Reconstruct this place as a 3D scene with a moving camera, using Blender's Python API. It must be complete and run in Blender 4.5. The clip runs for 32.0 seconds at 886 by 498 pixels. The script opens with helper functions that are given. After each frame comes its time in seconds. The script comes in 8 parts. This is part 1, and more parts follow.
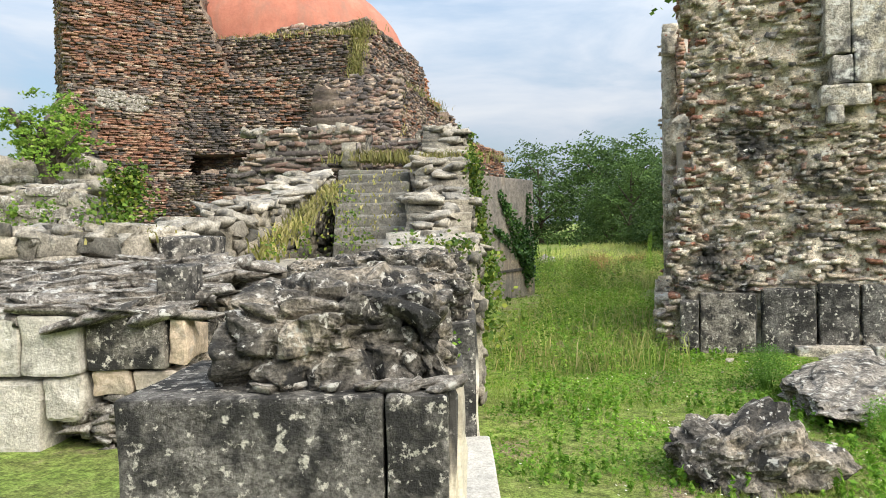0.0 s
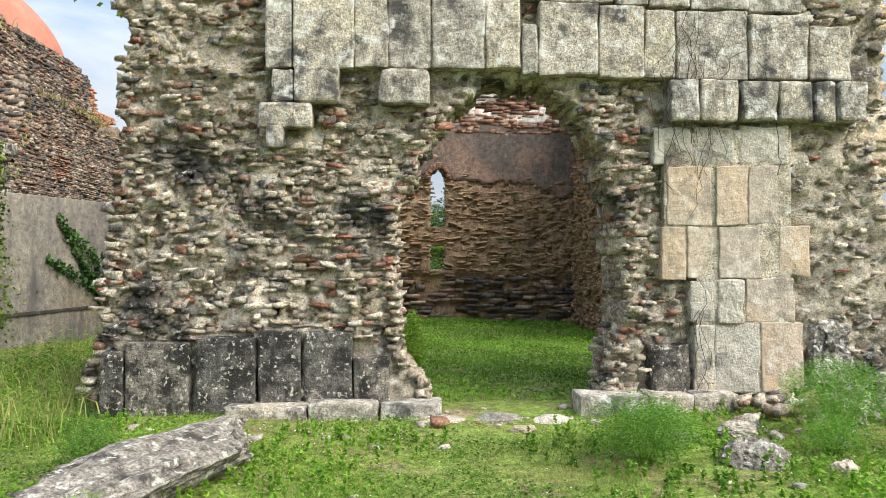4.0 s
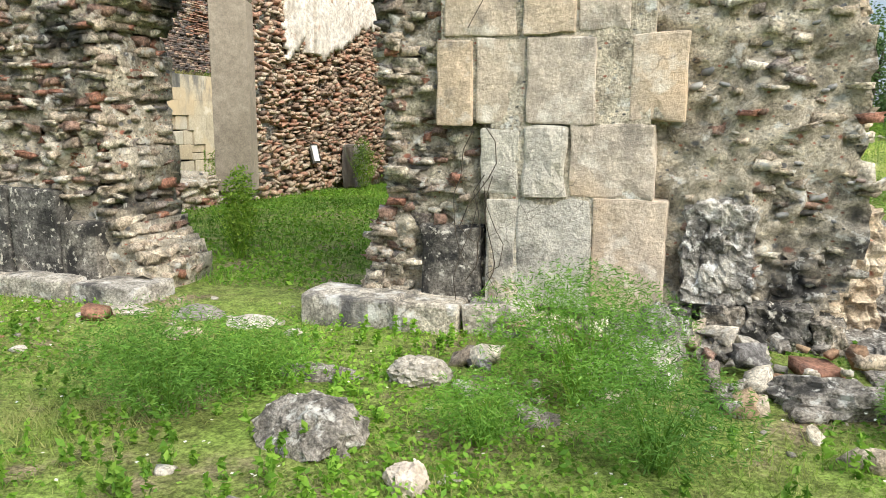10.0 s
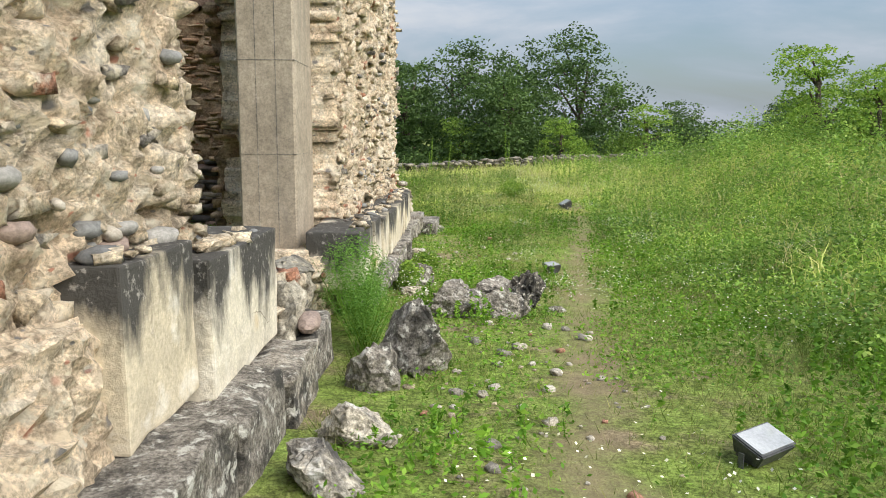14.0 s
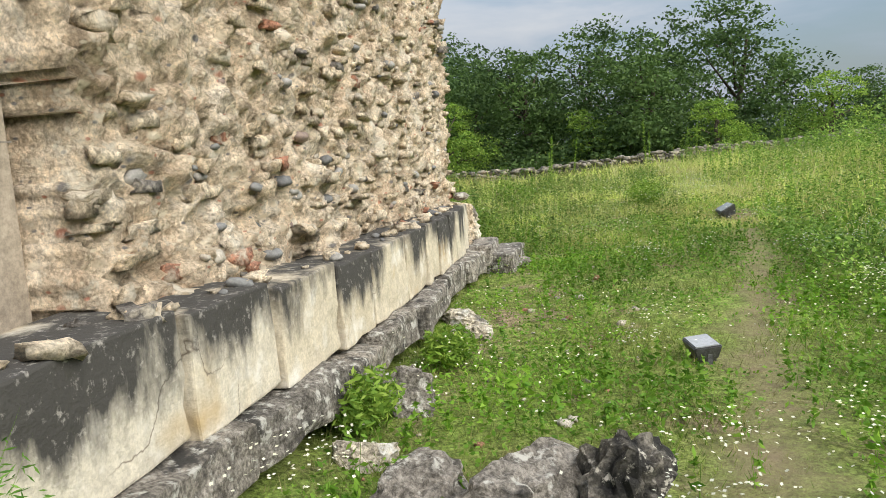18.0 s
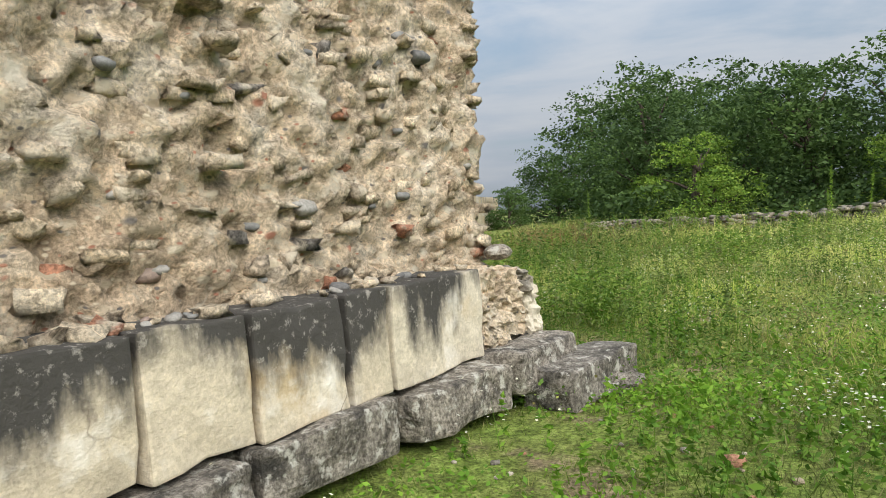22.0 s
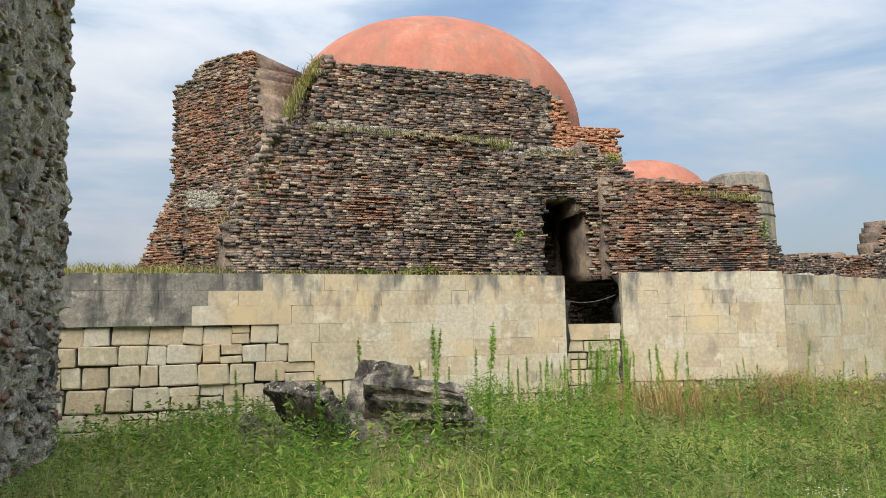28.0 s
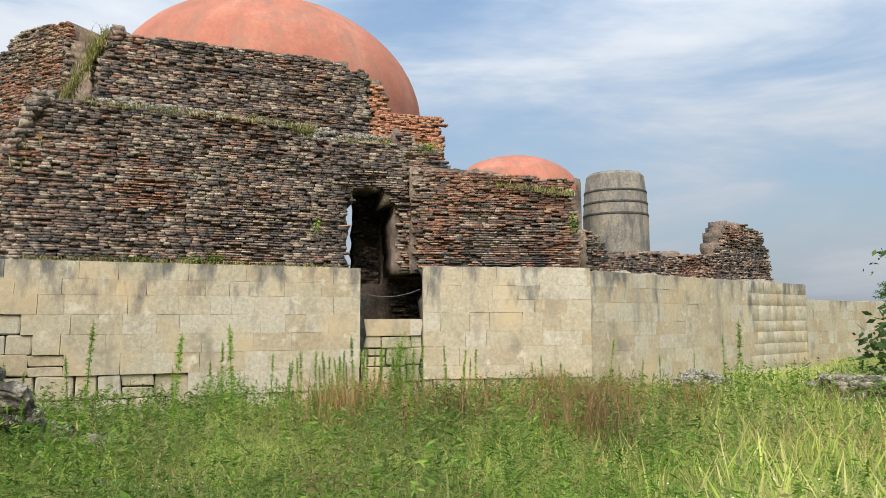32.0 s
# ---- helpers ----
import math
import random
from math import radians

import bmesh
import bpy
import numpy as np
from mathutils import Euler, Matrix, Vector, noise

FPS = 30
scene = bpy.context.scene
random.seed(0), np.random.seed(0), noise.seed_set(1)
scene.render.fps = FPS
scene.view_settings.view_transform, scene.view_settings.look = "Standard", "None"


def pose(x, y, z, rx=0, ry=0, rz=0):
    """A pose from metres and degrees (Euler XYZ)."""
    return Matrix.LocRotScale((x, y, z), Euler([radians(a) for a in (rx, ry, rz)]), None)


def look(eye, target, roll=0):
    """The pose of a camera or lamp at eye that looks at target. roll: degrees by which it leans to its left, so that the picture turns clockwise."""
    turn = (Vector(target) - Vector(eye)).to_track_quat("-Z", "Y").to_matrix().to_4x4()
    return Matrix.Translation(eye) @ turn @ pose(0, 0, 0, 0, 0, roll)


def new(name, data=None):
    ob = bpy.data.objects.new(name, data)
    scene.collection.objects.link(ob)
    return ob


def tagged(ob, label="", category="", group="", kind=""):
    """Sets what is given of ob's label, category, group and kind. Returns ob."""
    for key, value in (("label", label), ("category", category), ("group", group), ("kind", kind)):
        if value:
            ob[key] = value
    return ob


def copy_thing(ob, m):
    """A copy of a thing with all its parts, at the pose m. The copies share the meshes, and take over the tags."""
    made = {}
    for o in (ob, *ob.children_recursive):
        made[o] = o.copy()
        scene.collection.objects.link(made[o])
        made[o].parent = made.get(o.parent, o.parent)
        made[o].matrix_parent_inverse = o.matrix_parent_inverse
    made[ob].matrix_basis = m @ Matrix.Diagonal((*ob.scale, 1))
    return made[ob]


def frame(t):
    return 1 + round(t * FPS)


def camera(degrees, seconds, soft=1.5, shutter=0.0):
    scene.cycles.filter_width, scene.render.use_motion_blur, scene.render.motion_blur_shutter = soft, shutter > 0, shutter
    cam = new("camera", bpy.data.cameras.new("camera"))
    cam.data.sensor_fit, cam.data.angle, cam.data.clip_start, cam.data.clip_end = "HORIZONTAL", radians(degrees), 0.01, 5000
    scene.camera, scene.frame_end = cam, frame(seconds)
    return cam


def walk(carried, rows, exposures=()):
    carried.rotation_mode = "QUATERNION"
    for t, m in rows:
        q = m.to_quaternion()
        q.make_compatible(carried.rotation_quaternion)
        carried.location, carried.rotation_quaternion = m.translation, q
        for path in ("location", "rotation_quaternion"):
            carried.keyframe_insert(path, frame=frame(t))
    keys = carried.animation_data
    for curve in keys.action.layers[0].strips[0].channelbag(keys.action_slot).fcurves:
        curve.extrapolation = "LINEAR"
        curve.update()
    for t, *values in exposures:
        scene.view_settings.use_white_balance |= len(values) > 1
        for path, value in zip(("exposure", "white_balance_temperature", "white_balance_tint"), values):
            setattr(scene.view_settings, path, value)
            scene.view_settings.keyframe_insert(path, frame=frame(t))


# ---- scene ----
cam = camera(61.8, 32.0, 0.9)
PATH = [
    (0, (0.894, -0.134, 1.705), (0.342, 1.787, 1.644), -1.3),
    (0.5, (1.336, 0.079, 1.675), (0.818, 2.009, 1.593), -1.0),
    (1, (1.817, 0.273, 1.685), (1.393, 2.226, 1.594), -0.8),
    (1.5, (2.297, 0.473, 1.718), (2.016, 2.451, 1.621), -0.6),
    (2, (2.75, 0.793, 1.731), (2.78, 2.792, 1.674), 0.2),
    (2.5, (3.263, 1.116, 1.854), (3.468, 3.105, 1.879), -0.8),
    (3, (3.721, 1.484, 1.743), (3.921, 3.474, 1.796), 0.1),
    (3.5, (4.212, 1.816, 1.687), (4.349, 3.811, 1.719), 0.4),
    (5.5, (5.462, 2.662, 1.743), (5.422, 4.661, 1.742), -0.6),
    (6, (5.716, 2.891, 1.646), (5.645, 4.889, 1.604), -0.2),
    (6.5, (6.205, 3.136, 1.622), (6.197, 5.134, 1.529), 1.6),
    (7, (6.642, 3.446, 1.546), (6.516, 5.435, 1.381), 1.3),
    (7.5, (7.127, 3.77, 1.517), (6.882, 5.745, 1.322), 1.0),
    (8, (7.633, 4.047, 1.533), (7.182, 5.986, 1.342), 0.6),
    (8.5, (7.978, 4.344, 1.532), (7.225, 6.19, 1.367), 0.1),
    (9, (8.417, 4.453, 1.527), (7.518, 6.225, 1.293), -0.1),
    (9.5, (8.774, 4.757, 1.492), (8.047, 6.591, 1.165), 0.5),
    (10, (9.099, 5.188, 1.479), (8.516, 7.069, 1.13), 0.3),
    (10.5, (9.441, 5.671, 1.474), (8.797, 7.528, 1.105), -0.2),
    (11, (9.746, 6.247, 1.46), (9.055, 8.085, 1.084), -1.3),
    (11.5, (10.134, 6.826, 1.465), (9.431, 8.66, 1.087), -1.9),
    (12, (10.474, 7.355, 1.489), (9.753, 9.185, 1.131), -1.9),
    (12.5, (10.838, 7.893, 1.55), (10.1, 9.72, 1.205), -1.4),
    (13, (11.198, 8.397, 1.639), (10.57, 10.268, 1.314), -1.5),
    (13.5, (11.375, 8.889, 1.6), (11.134, 10.851, 1.298), 0.8),
    (14, (11.686, 9.527, 1.521), (11.677, 11.504, 1.221), 0.4),
    (14.5, (11.848, 10.168, 1.409), (11.916, 12.14, 1.084), 0.0),
    (15, (12.016, 10.862, 1.366), (12.116, 12.829, 1.023), -0.6),
    (15.5, (12.069, 11.571, 1.313), (12.149, 13.54, 0.972), -1.2),
    (17.5, (12.467, 14.166, 1.143), (12.455, 16.138, 0.812), -3.7),
    (18, (12.535, 14.724, 1.204), (12.12, 16.663, 0.94), -3.9),
    (18.5, (12.667, 15.338, 1.192), (11.989, 17.202, 0.94), -4.2),
    (19, (12.803, 15.9, 1.179), (11.982, 17.703, 0.899), -3.7),
    (19.5, (12.911, 16.516, 1.143), (12.051, 18.297, 0.844), -3.2),
    (20, (13.005, 17.12, 1.082), (12.107, 18.883, 0.787), -4.7),
    (20.5, (12.969, 17.89, 0.957), (12.134, 19.688, 0.695), -4.9),
    (21, (13.108, 18.524, 0.905), (12.195, 20.292, 0.705), -5.2),
    (21.5, (13.124, 19.095, 0.903), (12.115, 20.817, 0.775), -4.4),
    (22, (13.345, 19.673, 0.87), (12.222, 21.326, 0.784), -4.1),
    (22.5, (13.475, 20.297, 0.911), (12.246, 21.873, 0.824), -3.3),
    (23, (13.564, 20.928, 0.928), (12.278, 22.457, 0.839), -3.4),
    (23.5, (13.627, 21.549, 0.918), (12.272, 23.016, 0.815), -3.1),
    (24, (13.745, 22.156, 0.935), (12.314, 23.548, 0.813), -2.8),
    (24.5, (13.81, 22.791, 0.972), (12.282, 24.075, 0.853), -3.2),
    (26.5, (13.635, 25.41, 1.091), (11.869, 26.346, 1.02), -2.5),
    (27, (13.766, 25.981, 1.222), (11.922, 26.755, 1.243), -2.0),
    (27.5, (13.882, 26.571, 1.35), (11.982, 27.182, 1.473), -1.6),
    (28, (13.895, 27.152, 1.419), (11.976, 27.676, 1.624), -1.0),
    (28.5, (13.827, 27.648, 1.419), (11.911, 28.17, 1.655), -0.5),
    (29, (13.862, 28.179, 1.442), (11.952, 28.729, 1.663), -0.3),
    (29.5, (13.847, 28.766, 1.428), (11.933, 29.314, 1.619), -0.3),
    (30, (13.828, 29.377, 1.438), (11.895, 29.872, 1.586), -0.5),
    (30.5, (13.95, 29.996, 1.407), (11.988, 30.351, 1.555), -0.1),
    (31, (13.995, 30.669, 1.348), (12.042, 31.062, 1.529), -0.1),
    (31.5, (14.119, 31.38, 1.361), (12.205, 31.925, 1.556), -0.5),
    (32, (14.148, 31.942, 1.344), (12.275, 32.614, 1.535), -0.2),
]
walk(cam, [(t, look(eye, ahead, roll)) for t, eye, ahead, roll in PATH], [(0, 1.12), (1, 1.25), (3, 1.18), (6, 1.3), (9, 1.25), (12, 1.05), (14, 0.88), (18, 0.78), (23, 0.66), (27, 0.82), (29, 0.75), (32, 0.77)])

# ---------------------------------------------------------------- light
SUN_ELEV, SUN_ROT = 42.0, 120.0
world = bpy.data.worlds.new("sky")
scene.world = world
world.use_nodes = True
wn, wl = world.node_tree.nodes, world.node_tree.links
wn.clear()
w_out = wn.new("ShaderNodeOutputWorld")
w_bg = wn.new("ShaderNodeBackground")
w_sky = wn.new("ShaderNodeTexSky")
w_sky.sky_type, w_sky.sun_disc = "NISHITA", False
w_sky.sun_elevation, w_sky.sun_rotation = radians(SUN_ELEV), radians(SUN_ROT)
w_sky.air_density, w_sky.dust_density, w_sky.ozone_density = 1.2, 1.5, 1.5
w_co = wn.new("ShaderNodeTexCoord")
w_map = wn.new("ShaderNodeMapping")
w_map.inputs["Scale"].default_value = (1.3, 1.3, 5.5)
w_map.inputs["Location"].default_value = (0.35, 0.1, 0.2)
w_noise = wn.new("ShaderNodeTexNoise")
w_noise.inputs["Scale"].default_value, w_noise.inputs["Detail"].default_value = 1.7, 7.0
w_noise.inputs["Roughness"].default_value, w_noise.inputs["Distortion"].default_value = 0.55, 0.35
w_ramp = wn.new("ShaderNodeValToRGB")
w_ramp.color_ramp.elements[0].position, w_ramp.color_ramp.elements[1].position = 0.24, 0.56
w_tone = wn.new("ShaderNodeValToRGB")
w_tone.color_ramp.elements[0].position, w_tone.color_ramp.elements[1].position = 0.34, 0.72
w_tone.color_ramp.elements[0].color, w_tone.color_ramp.elements[1].color = (2.9, 3.9, 5.2, 1), (6.1, 6.3, 6.6, 1)
w_mix = wn.new("ShaderNodeMix")
w_mix.data_type = "RGBA"
wl.new(w_co.outputs["Generated"], w_map.inputs["Vector"])
wl.new(w_map.outputs["Vector"], w_noise.inputs["Vector"])
wl.new(w_noise.outputs["Fac"], w_ramp.inputs["Fac"])
wl.new(w_noise.outputs["Fac"], w_tone.inputs["Fac"])
wl.new(w_ramp.outputs["Color"], w_mix.inputs["Factor"])
wl.new(w_sky.outputs["Color"], w_mix.inputs["A"])
wl.new(w_tone.outputs["Color"], w_mix.inputs["B"])
# an overcast sky is brighter overhead than near the horizon
w_sep = wn.new("ShaderNodeSeparateXYZ")
w_alt = wn.new("ShaderNodeMapRange")
w_alt.inputs["From Max"].default_value = 1.0
w_alt.inputs["To Min"].default_value, w_alt.inputs["To Max"].default_value = 0.6, 2.0
w_mul = wn.new("ShaderNodeVectorMath")
w_mul.operation = "SCALE"
wl.new(w_co.outputs["Generated"], w_sep.inputs[0])
wl.new(w_sep.outputs["Z"], w_alt.inputs["Value"])
wl.new(w_mix.outputs["Result"], w_mul.inputs[0])
wl.new(w_alt.outputs["Result"], w_mul.inputs["Scale"])
wl.new(w_mul.outputs["Vector"], w_bg.inputs["Color"])
w_bg.inputs["Strength"].default_value = 0.08
wl.new(w_bg.outputs["Background"], w_out.inputs["Surface"])

sun = new("sun", bpy.data.lights.new("sun", "SUN"))
sun.data.energy, sun.data.angle, sun.data.color = 2.9, radians(50), (1.0, 0.95, 0.86)
_a, _e = radians(SUN_ROT), radians(SUN_ELEV)
sun.matrix_world = look((0, 0, 30), Vector((0, 0, 30)) - Vector((math.sin(_a) * math.cos(_e), math.cos(_a) * math.cos(_e), math.sin(_e))))


# ---------------------------------------------------------------- materials
def ramp_of(nt, stops, hard=False):
    r = nt.nodes.new("ShaderNodeValToRGB")
    r.color_ramp.interpolation = "CONSTANT" if hard else "LINEAR"
    el = r.color_ramp.elements
    while len(el) < len(stops):
        el.new(0.5)
    for e, (pos, col) in zip(el, stops):
        e.position, e.color = pos, (*col, 1)
    return r


def noise_of(nt, vec, scale, detail=4.0, rough=0.6, stretch=None):
    n = nt.nodes.new("ShaderNodeTexNoise")
    n.inputs["Scale"].default_value, n.inputs["Detail"].default_value = scale, detail
    n.inputs["Roughness"].default_value = rough
    if stretch:
        m = nt.nodes.new("ShaderNodeMapping")
        m.inputs["Scale"].default_value = stretch
        nt.links.new(vec, m.inputs["Vector"])
        vec = m.outputs["Vector"]
    nt.links.new(vec, n.inputs["Vector"])
    return n.outputs["Fac"]


def mix_of(nt, fac, a, b, mode="MIX"):
    m = nt.nodes.new("ShaderNodeMix")
    m.data_type, m.blend_type = "RGBA", mode
    for key, v in (("Factor", fac), ("A", a), ("B", b)):
        s = m.inputs[key]
        if hasattr(v, "node"):
            nt.links.new(v, s)
        else:
            s.default_value = v if key == "Factor" else (*v, 1)
    return m.outputs["Result"]


def surface(name, stops, stain=None, lichen=None, scale=2.0, rough=0.9, bump=0.3, bump_scale=18.0, hard=False, vary="random", streak=None, fine=0.35, spec=0.25, cells=None, drip=None, patch=None, crack=None, path=None, facet=None):
    """A weathered mineral surface. stops: colour ramp, chosen piece by piece (vary='random') or by noise.
    stain: (colour, low, high, scale); lichen: the same for pale spots; streak: (colour, low, high) for run-off marks."""
    m = bpy.data.materials.new(name)
    m.use_nodes = True
    nt = m.node_tree
    b = nt.nodes["Principled BSDF"]
    geo = nt.nodes.new("ShaderNodeNewGeometry")
    pos = geo.outputs["Position"]
    if vary == "random":
        info = nt.nodes.new("ShaderNodeObjectInfo")
        add = nt.nodes.new("ShaderNodeMath")
        add.operation = "ADD"
        nt.links.new(info.outputs["Random"], add.inputs[0])
        nt.links.new(geo.outputs["Random Per Island"], add.inputs[1])
        fr = nt.nodes.new("ShaderNodeMath")
        fr.operation = "FRACT"
        nt.links.new(add.outputs[0], fr.inputs[0])
        key = fr.outputs[0]
    else:
        key = noise_of(nt, pos, scale, 5.0, 0.65)
    r = ramp_of(nt, stops, hard)
    nt.links.new(key, r.inputs["Fac"])
    col = r.outputs["Color"]
    grain = ramp_of(nt, [(0.36, (0.42, 0.41, 0.39)), (0.63, (1.4, 1.38, 1.35))])
    nt.links.new(noise_of(nt, pos, 9.0, 6.0, 0.75), grain.inputs["Fac"])
    col = mix_of(nt, fine * 2, col, grain.outputs["Color"], "MULTIPLY")
    speckle = ramp_of(nt, [(0.37, (0.45, 0.44, 0.42)), (0.6, (1.35, 1.34, 1.32))])
    nt.links.new(noise_of(nt, pos, 46.0, 3.0, 0.7), speckle.inputs["Fac"])
    col = mix_of(nt, fine * 1.8, col, speckle.outputs["Color"], "MULTIPLY")
    if cells:
        # small stones and lumps in the mortar
        for many in (2.6, 1.0):
            vo = nt.nodes.new("ShaderNodeTexVoronoi")
            vo.inputs["Scale"].default_value, vo.inputs["Randomness"].default_value = cells[0] * many, 1.0
            warp = nt.nodes.new("ShaderNodeMapping")
            warp.inputs["Scale"].default_value = (1.0, 1.0, 1.7)
            nt.links.new(pos, warp.inputs["Vector"])
            nt.links.new(warp.outputs["Vector"], vo.inputs["Vector"])
            sep = nt.nodes.new("ShaderNodeSeparateColor")
            nt.links.new(vo.outputs["Color"], sep.inputs["Color"])
            cr = ramp_of(nt, cells[1], True)
            nt.links.new(sep.outputs["Red"], cr.inputs["Fac"])
            edge = ramp_of(nt, [(0.22, (1, 1, 1)), (0.4, (0, 0, 0))])
            nt.links.new(vo.outputs["Distance"], edge.inputs["Fac"])
            some = ramp_of(nt, [(0.5, (0, 0, 0)), (0.52, (1, 1, 1))])
            nt.links.new(sep.outputs["Green"], some.inputs["Fac"])
            both = mix_of(nt, 1.0, edge.outputs["Color"], some.outputs["Color"], "MULTIPLY")
            col = mix_of(nt, both, col, cr.outputs["Color"])
    if patch:
        pk = ramp_of(nt, [(patch[1], (0, 0, 0)), (patch[2], (1, 1, 1))])
        nt.links.new(noise_of(nt, pos, patch[3], 3.0, 0.5), pk.inputs["Fac"])
        col = mix_of(nt, pk.outputs["Color"], col, patch[0])
    for spec_, st in ((stain, None), (lichen, None), (streak, (1.4, 1.4, 0.3))):
        if spec_:
            c, lo, hi = spec_[:3]
            k = ramp_of(nt, [(lo, (0, 0, 0)), (hi, (1, 1, 1))])
            nt.links.new(noise_of(nt, pos, spec_[3] if len(spec_) > 3 else 1.0, 6.0, 0.65, st), k.inputs["Fac"])
            col = mix_of(nt, k.outputs["Color"], col, c)
    if crack:
        # hairline cracks and old root marks
        ck = nt.nodes.new("ShaderNodeTexVoronoi")
        ck.feature = "DISTANCE_TO_EDGE"
        ck.inputs["Scale"].default_value = crack[0]
        cn = nt.nodes.new("ShaderNodeTexNoise")
        cn.inputs["Scale"].default_value, cn.inputs["Detail"].default_value = 2.5, 5.0
        cv = nt.nodes.new("ShaderNodeVectorMath")
        cv.operation = "MULTIPLY_ADD"
        cv.inputs[1].default_value = (0.5, 0.5, 0.5)
        nt.links.new(pos, cn.inputs["Vector"])
        nt.links.new(cn.outputs["Color"], cv.inputs[0])
        nt.links.new(pos, cv.inputs[2])
        nt.links.new(cv.outputs["Vector"], ck.inputs["Vector"])
        ce = ramp_of(nt, [(0.0, (1, 1, 1)), (crack[1], (0, 0, 0))])
        nt.links.new(ck.outputs["Distance"], ce.inputs["Fac"])
        cm = ramp_of(nt, [(crack[3] if len(crack) > 3 else 0.52, (0, 0, 0)), ((crack[3] if len(crack) > 3 else 0.52) + 0.1, (1, 1, 1))])
        nt.links.new(noise_of(nt, pos, 1.3, 3.0, 0.5), cm.inputs["Fac"])
        both = mix_of(nt, 1.0, ce.outputs["Color"], cm.outputs["Color"], "MULTIPLY")
        col = mix_of(nt, both, col, crack[2])
    if path:
        # bare trodden soil along a line x = a + b * (y - c)
        px = nt.nodes.new("ShaderNodeSeparateXYZ")
        nt.links.new(pos, px.inputs[0])
        m1 = nt.nodes.new("ShaderNodeMath")
        m1.operation = "MULTIPLY_ADD"
        m1.inputs[1].default_value, m1.inputs[2].default_value = -path[1], path[1] * path[2] - path[0]
        nt.links.new(px.outputs["Y"], m1.inputs[0])
        m2 = nt.nodes.new("ShaderNodeMath")
        nt.links.new(px.outputs["X"], m2.inputs[0])
        nt.links.new(m1.outputs[0], m2.inputs[1])
        m3 = nt.nodes.new("ShaderNodeMath")
        m3.operation = "ABSOLUTE"
        nt.links.new(m2.outputs[0], m3.inputs[0])
        m4 = nt.nodes.new("ShaderNodeMath")
        m4.operation = "SUBTRACT"
        nt.links.new(m3.outputs[0], m4.inputs[0])
        nt.links.new(noise_of(nt, pos, 2.0, 4.0), m4.inputs[1])
        pm = nt.nodes.new("ShaderNodeMapRange")
        pm.inputs["From Min"].default_value, pm.inputs["From Max"].default_value = -0.1, -0.7
        nt.links.new(m4.outputs[0], pm.inputs["Value"])
        col = mix_of(nt, pm.outputs["Result"], col, path[3])
    if drip:
        # black crust that starts at the top edge and runs down in tongues
        tc = nt.nodes.new("ShaderNodeTexCoord")
        sx = nt.nodes.new("ShaderNodeSeparateXYZ")
        nt.links.new(tc.outputs["Generated"] if drip[1] == "own" else pos, sx.inputs[0])
        mr = nt.nodes.new("ShaderNodeMapRange")
        mr.inputs["From Min"].default_value, mr.inputs["From Max"].default_value = drip[2], drip[3]
        nt.links.new(sx.outputs["Z"], mr.inputs["Value"])
        ad = nt.nodes.new("ShaderNodeMath")
        ad.operation = "ADD"
        nt.links.new(mr.outputs["Result"], ad.inputs[0])
        spread = nt.nodes.new("ShaderNodeMapRange")
        spread.inputs["From Min"].default_value, spread.inputs["From Max"].default_value = 0.32, 0.68
        nt.links.new(noise_of(nt, pos, drip[4], 6.0, 0.62, (1.0, 1.0, 0.38)), spread.inputs["Value"])
        own = nt.nodes.new("ShaderNodeObjectInfo")
        lift = nt.nodes.new("ShaderNodeMath")
        lift.operation = "MULTIPLY_ADD"
        lift.inputs[1].default_value = 0.3 if drip[1] == "own" else 0.2
        nt.links.new(own.outputs["Random"], lift.inputs[0])
        nt.links.new(spread.outputs["Result"], lift.inputs[2])
        nt.links.new(lift.outputs[0], ad.inputs[1])
        sc = nt.nodes.new("ShaderNodeMapRange")
        sc.inputs["From Min"].default_value, sc.inputs["From Max"].default_value = drip[5], drip[5] + 0.42
        nt.links.new(ad.outputs[0], sc.inputs["Value"])
        speck = ramp_of(nt, [(0.57, drip[0]), (0.7, (0.3, 0.28, 0.25))])
        nt.links.new(noise_of(nt, pos, 22.0, 4.0, 0.7), speck.inputs["Fac"])
        col = mix_of(nt, sc.outputs["Result"], col, speck.outputs["Color"])
    nt.links.new(col, b.inputs["Base Color"])
    b.inputs["Roughness"].default_value = rough
    b.inputs["Specular IOR Level"].default_value = spec
    bp = nt.nodes.new("ShaderNodeBump")
    bp.inputs["Strength"].default_value, bp.inputs["Distance"].default_value = bump, 0.05
    high = noise_of(nt, pos, bump_scale, 8.0, 0.7)
    if facet:
        # broken pieces standing at different depths
        fv = nt.nodes.new("ShaderNodeTexVoronoi")
        fv.inputs["Scale"].default_value = facet[0]
        fn = nt.nodes.new("ShaderNodeTexNoise")
        fn.inputs["Scale"].default_value, fn.inputs["Detail"].default_value = facet[0] * 0.8, 3.0
        fw = nt.nodes.new("ShaderNodeVectorMath")
        fw.operation = "MULTIPLY_ADD"
        fw.inputs[1].default_value = (0.12, 0.12, 0.12)
        nt.links.new(pos, fn.inputs["Vector"])
        nt.links.new(fn.outputs["Color"], fw.inputs[0])
        nt.links.new(pos, fw.inputs[2])
        nt.links.new(fw.outputs["Vector"], fv.inputs["Vector"])
        fs = nt.nodes.new("ShaderNodeSeparateColor")
        nt.links.new(fv.outputs["Color"], fs.inputs[0])
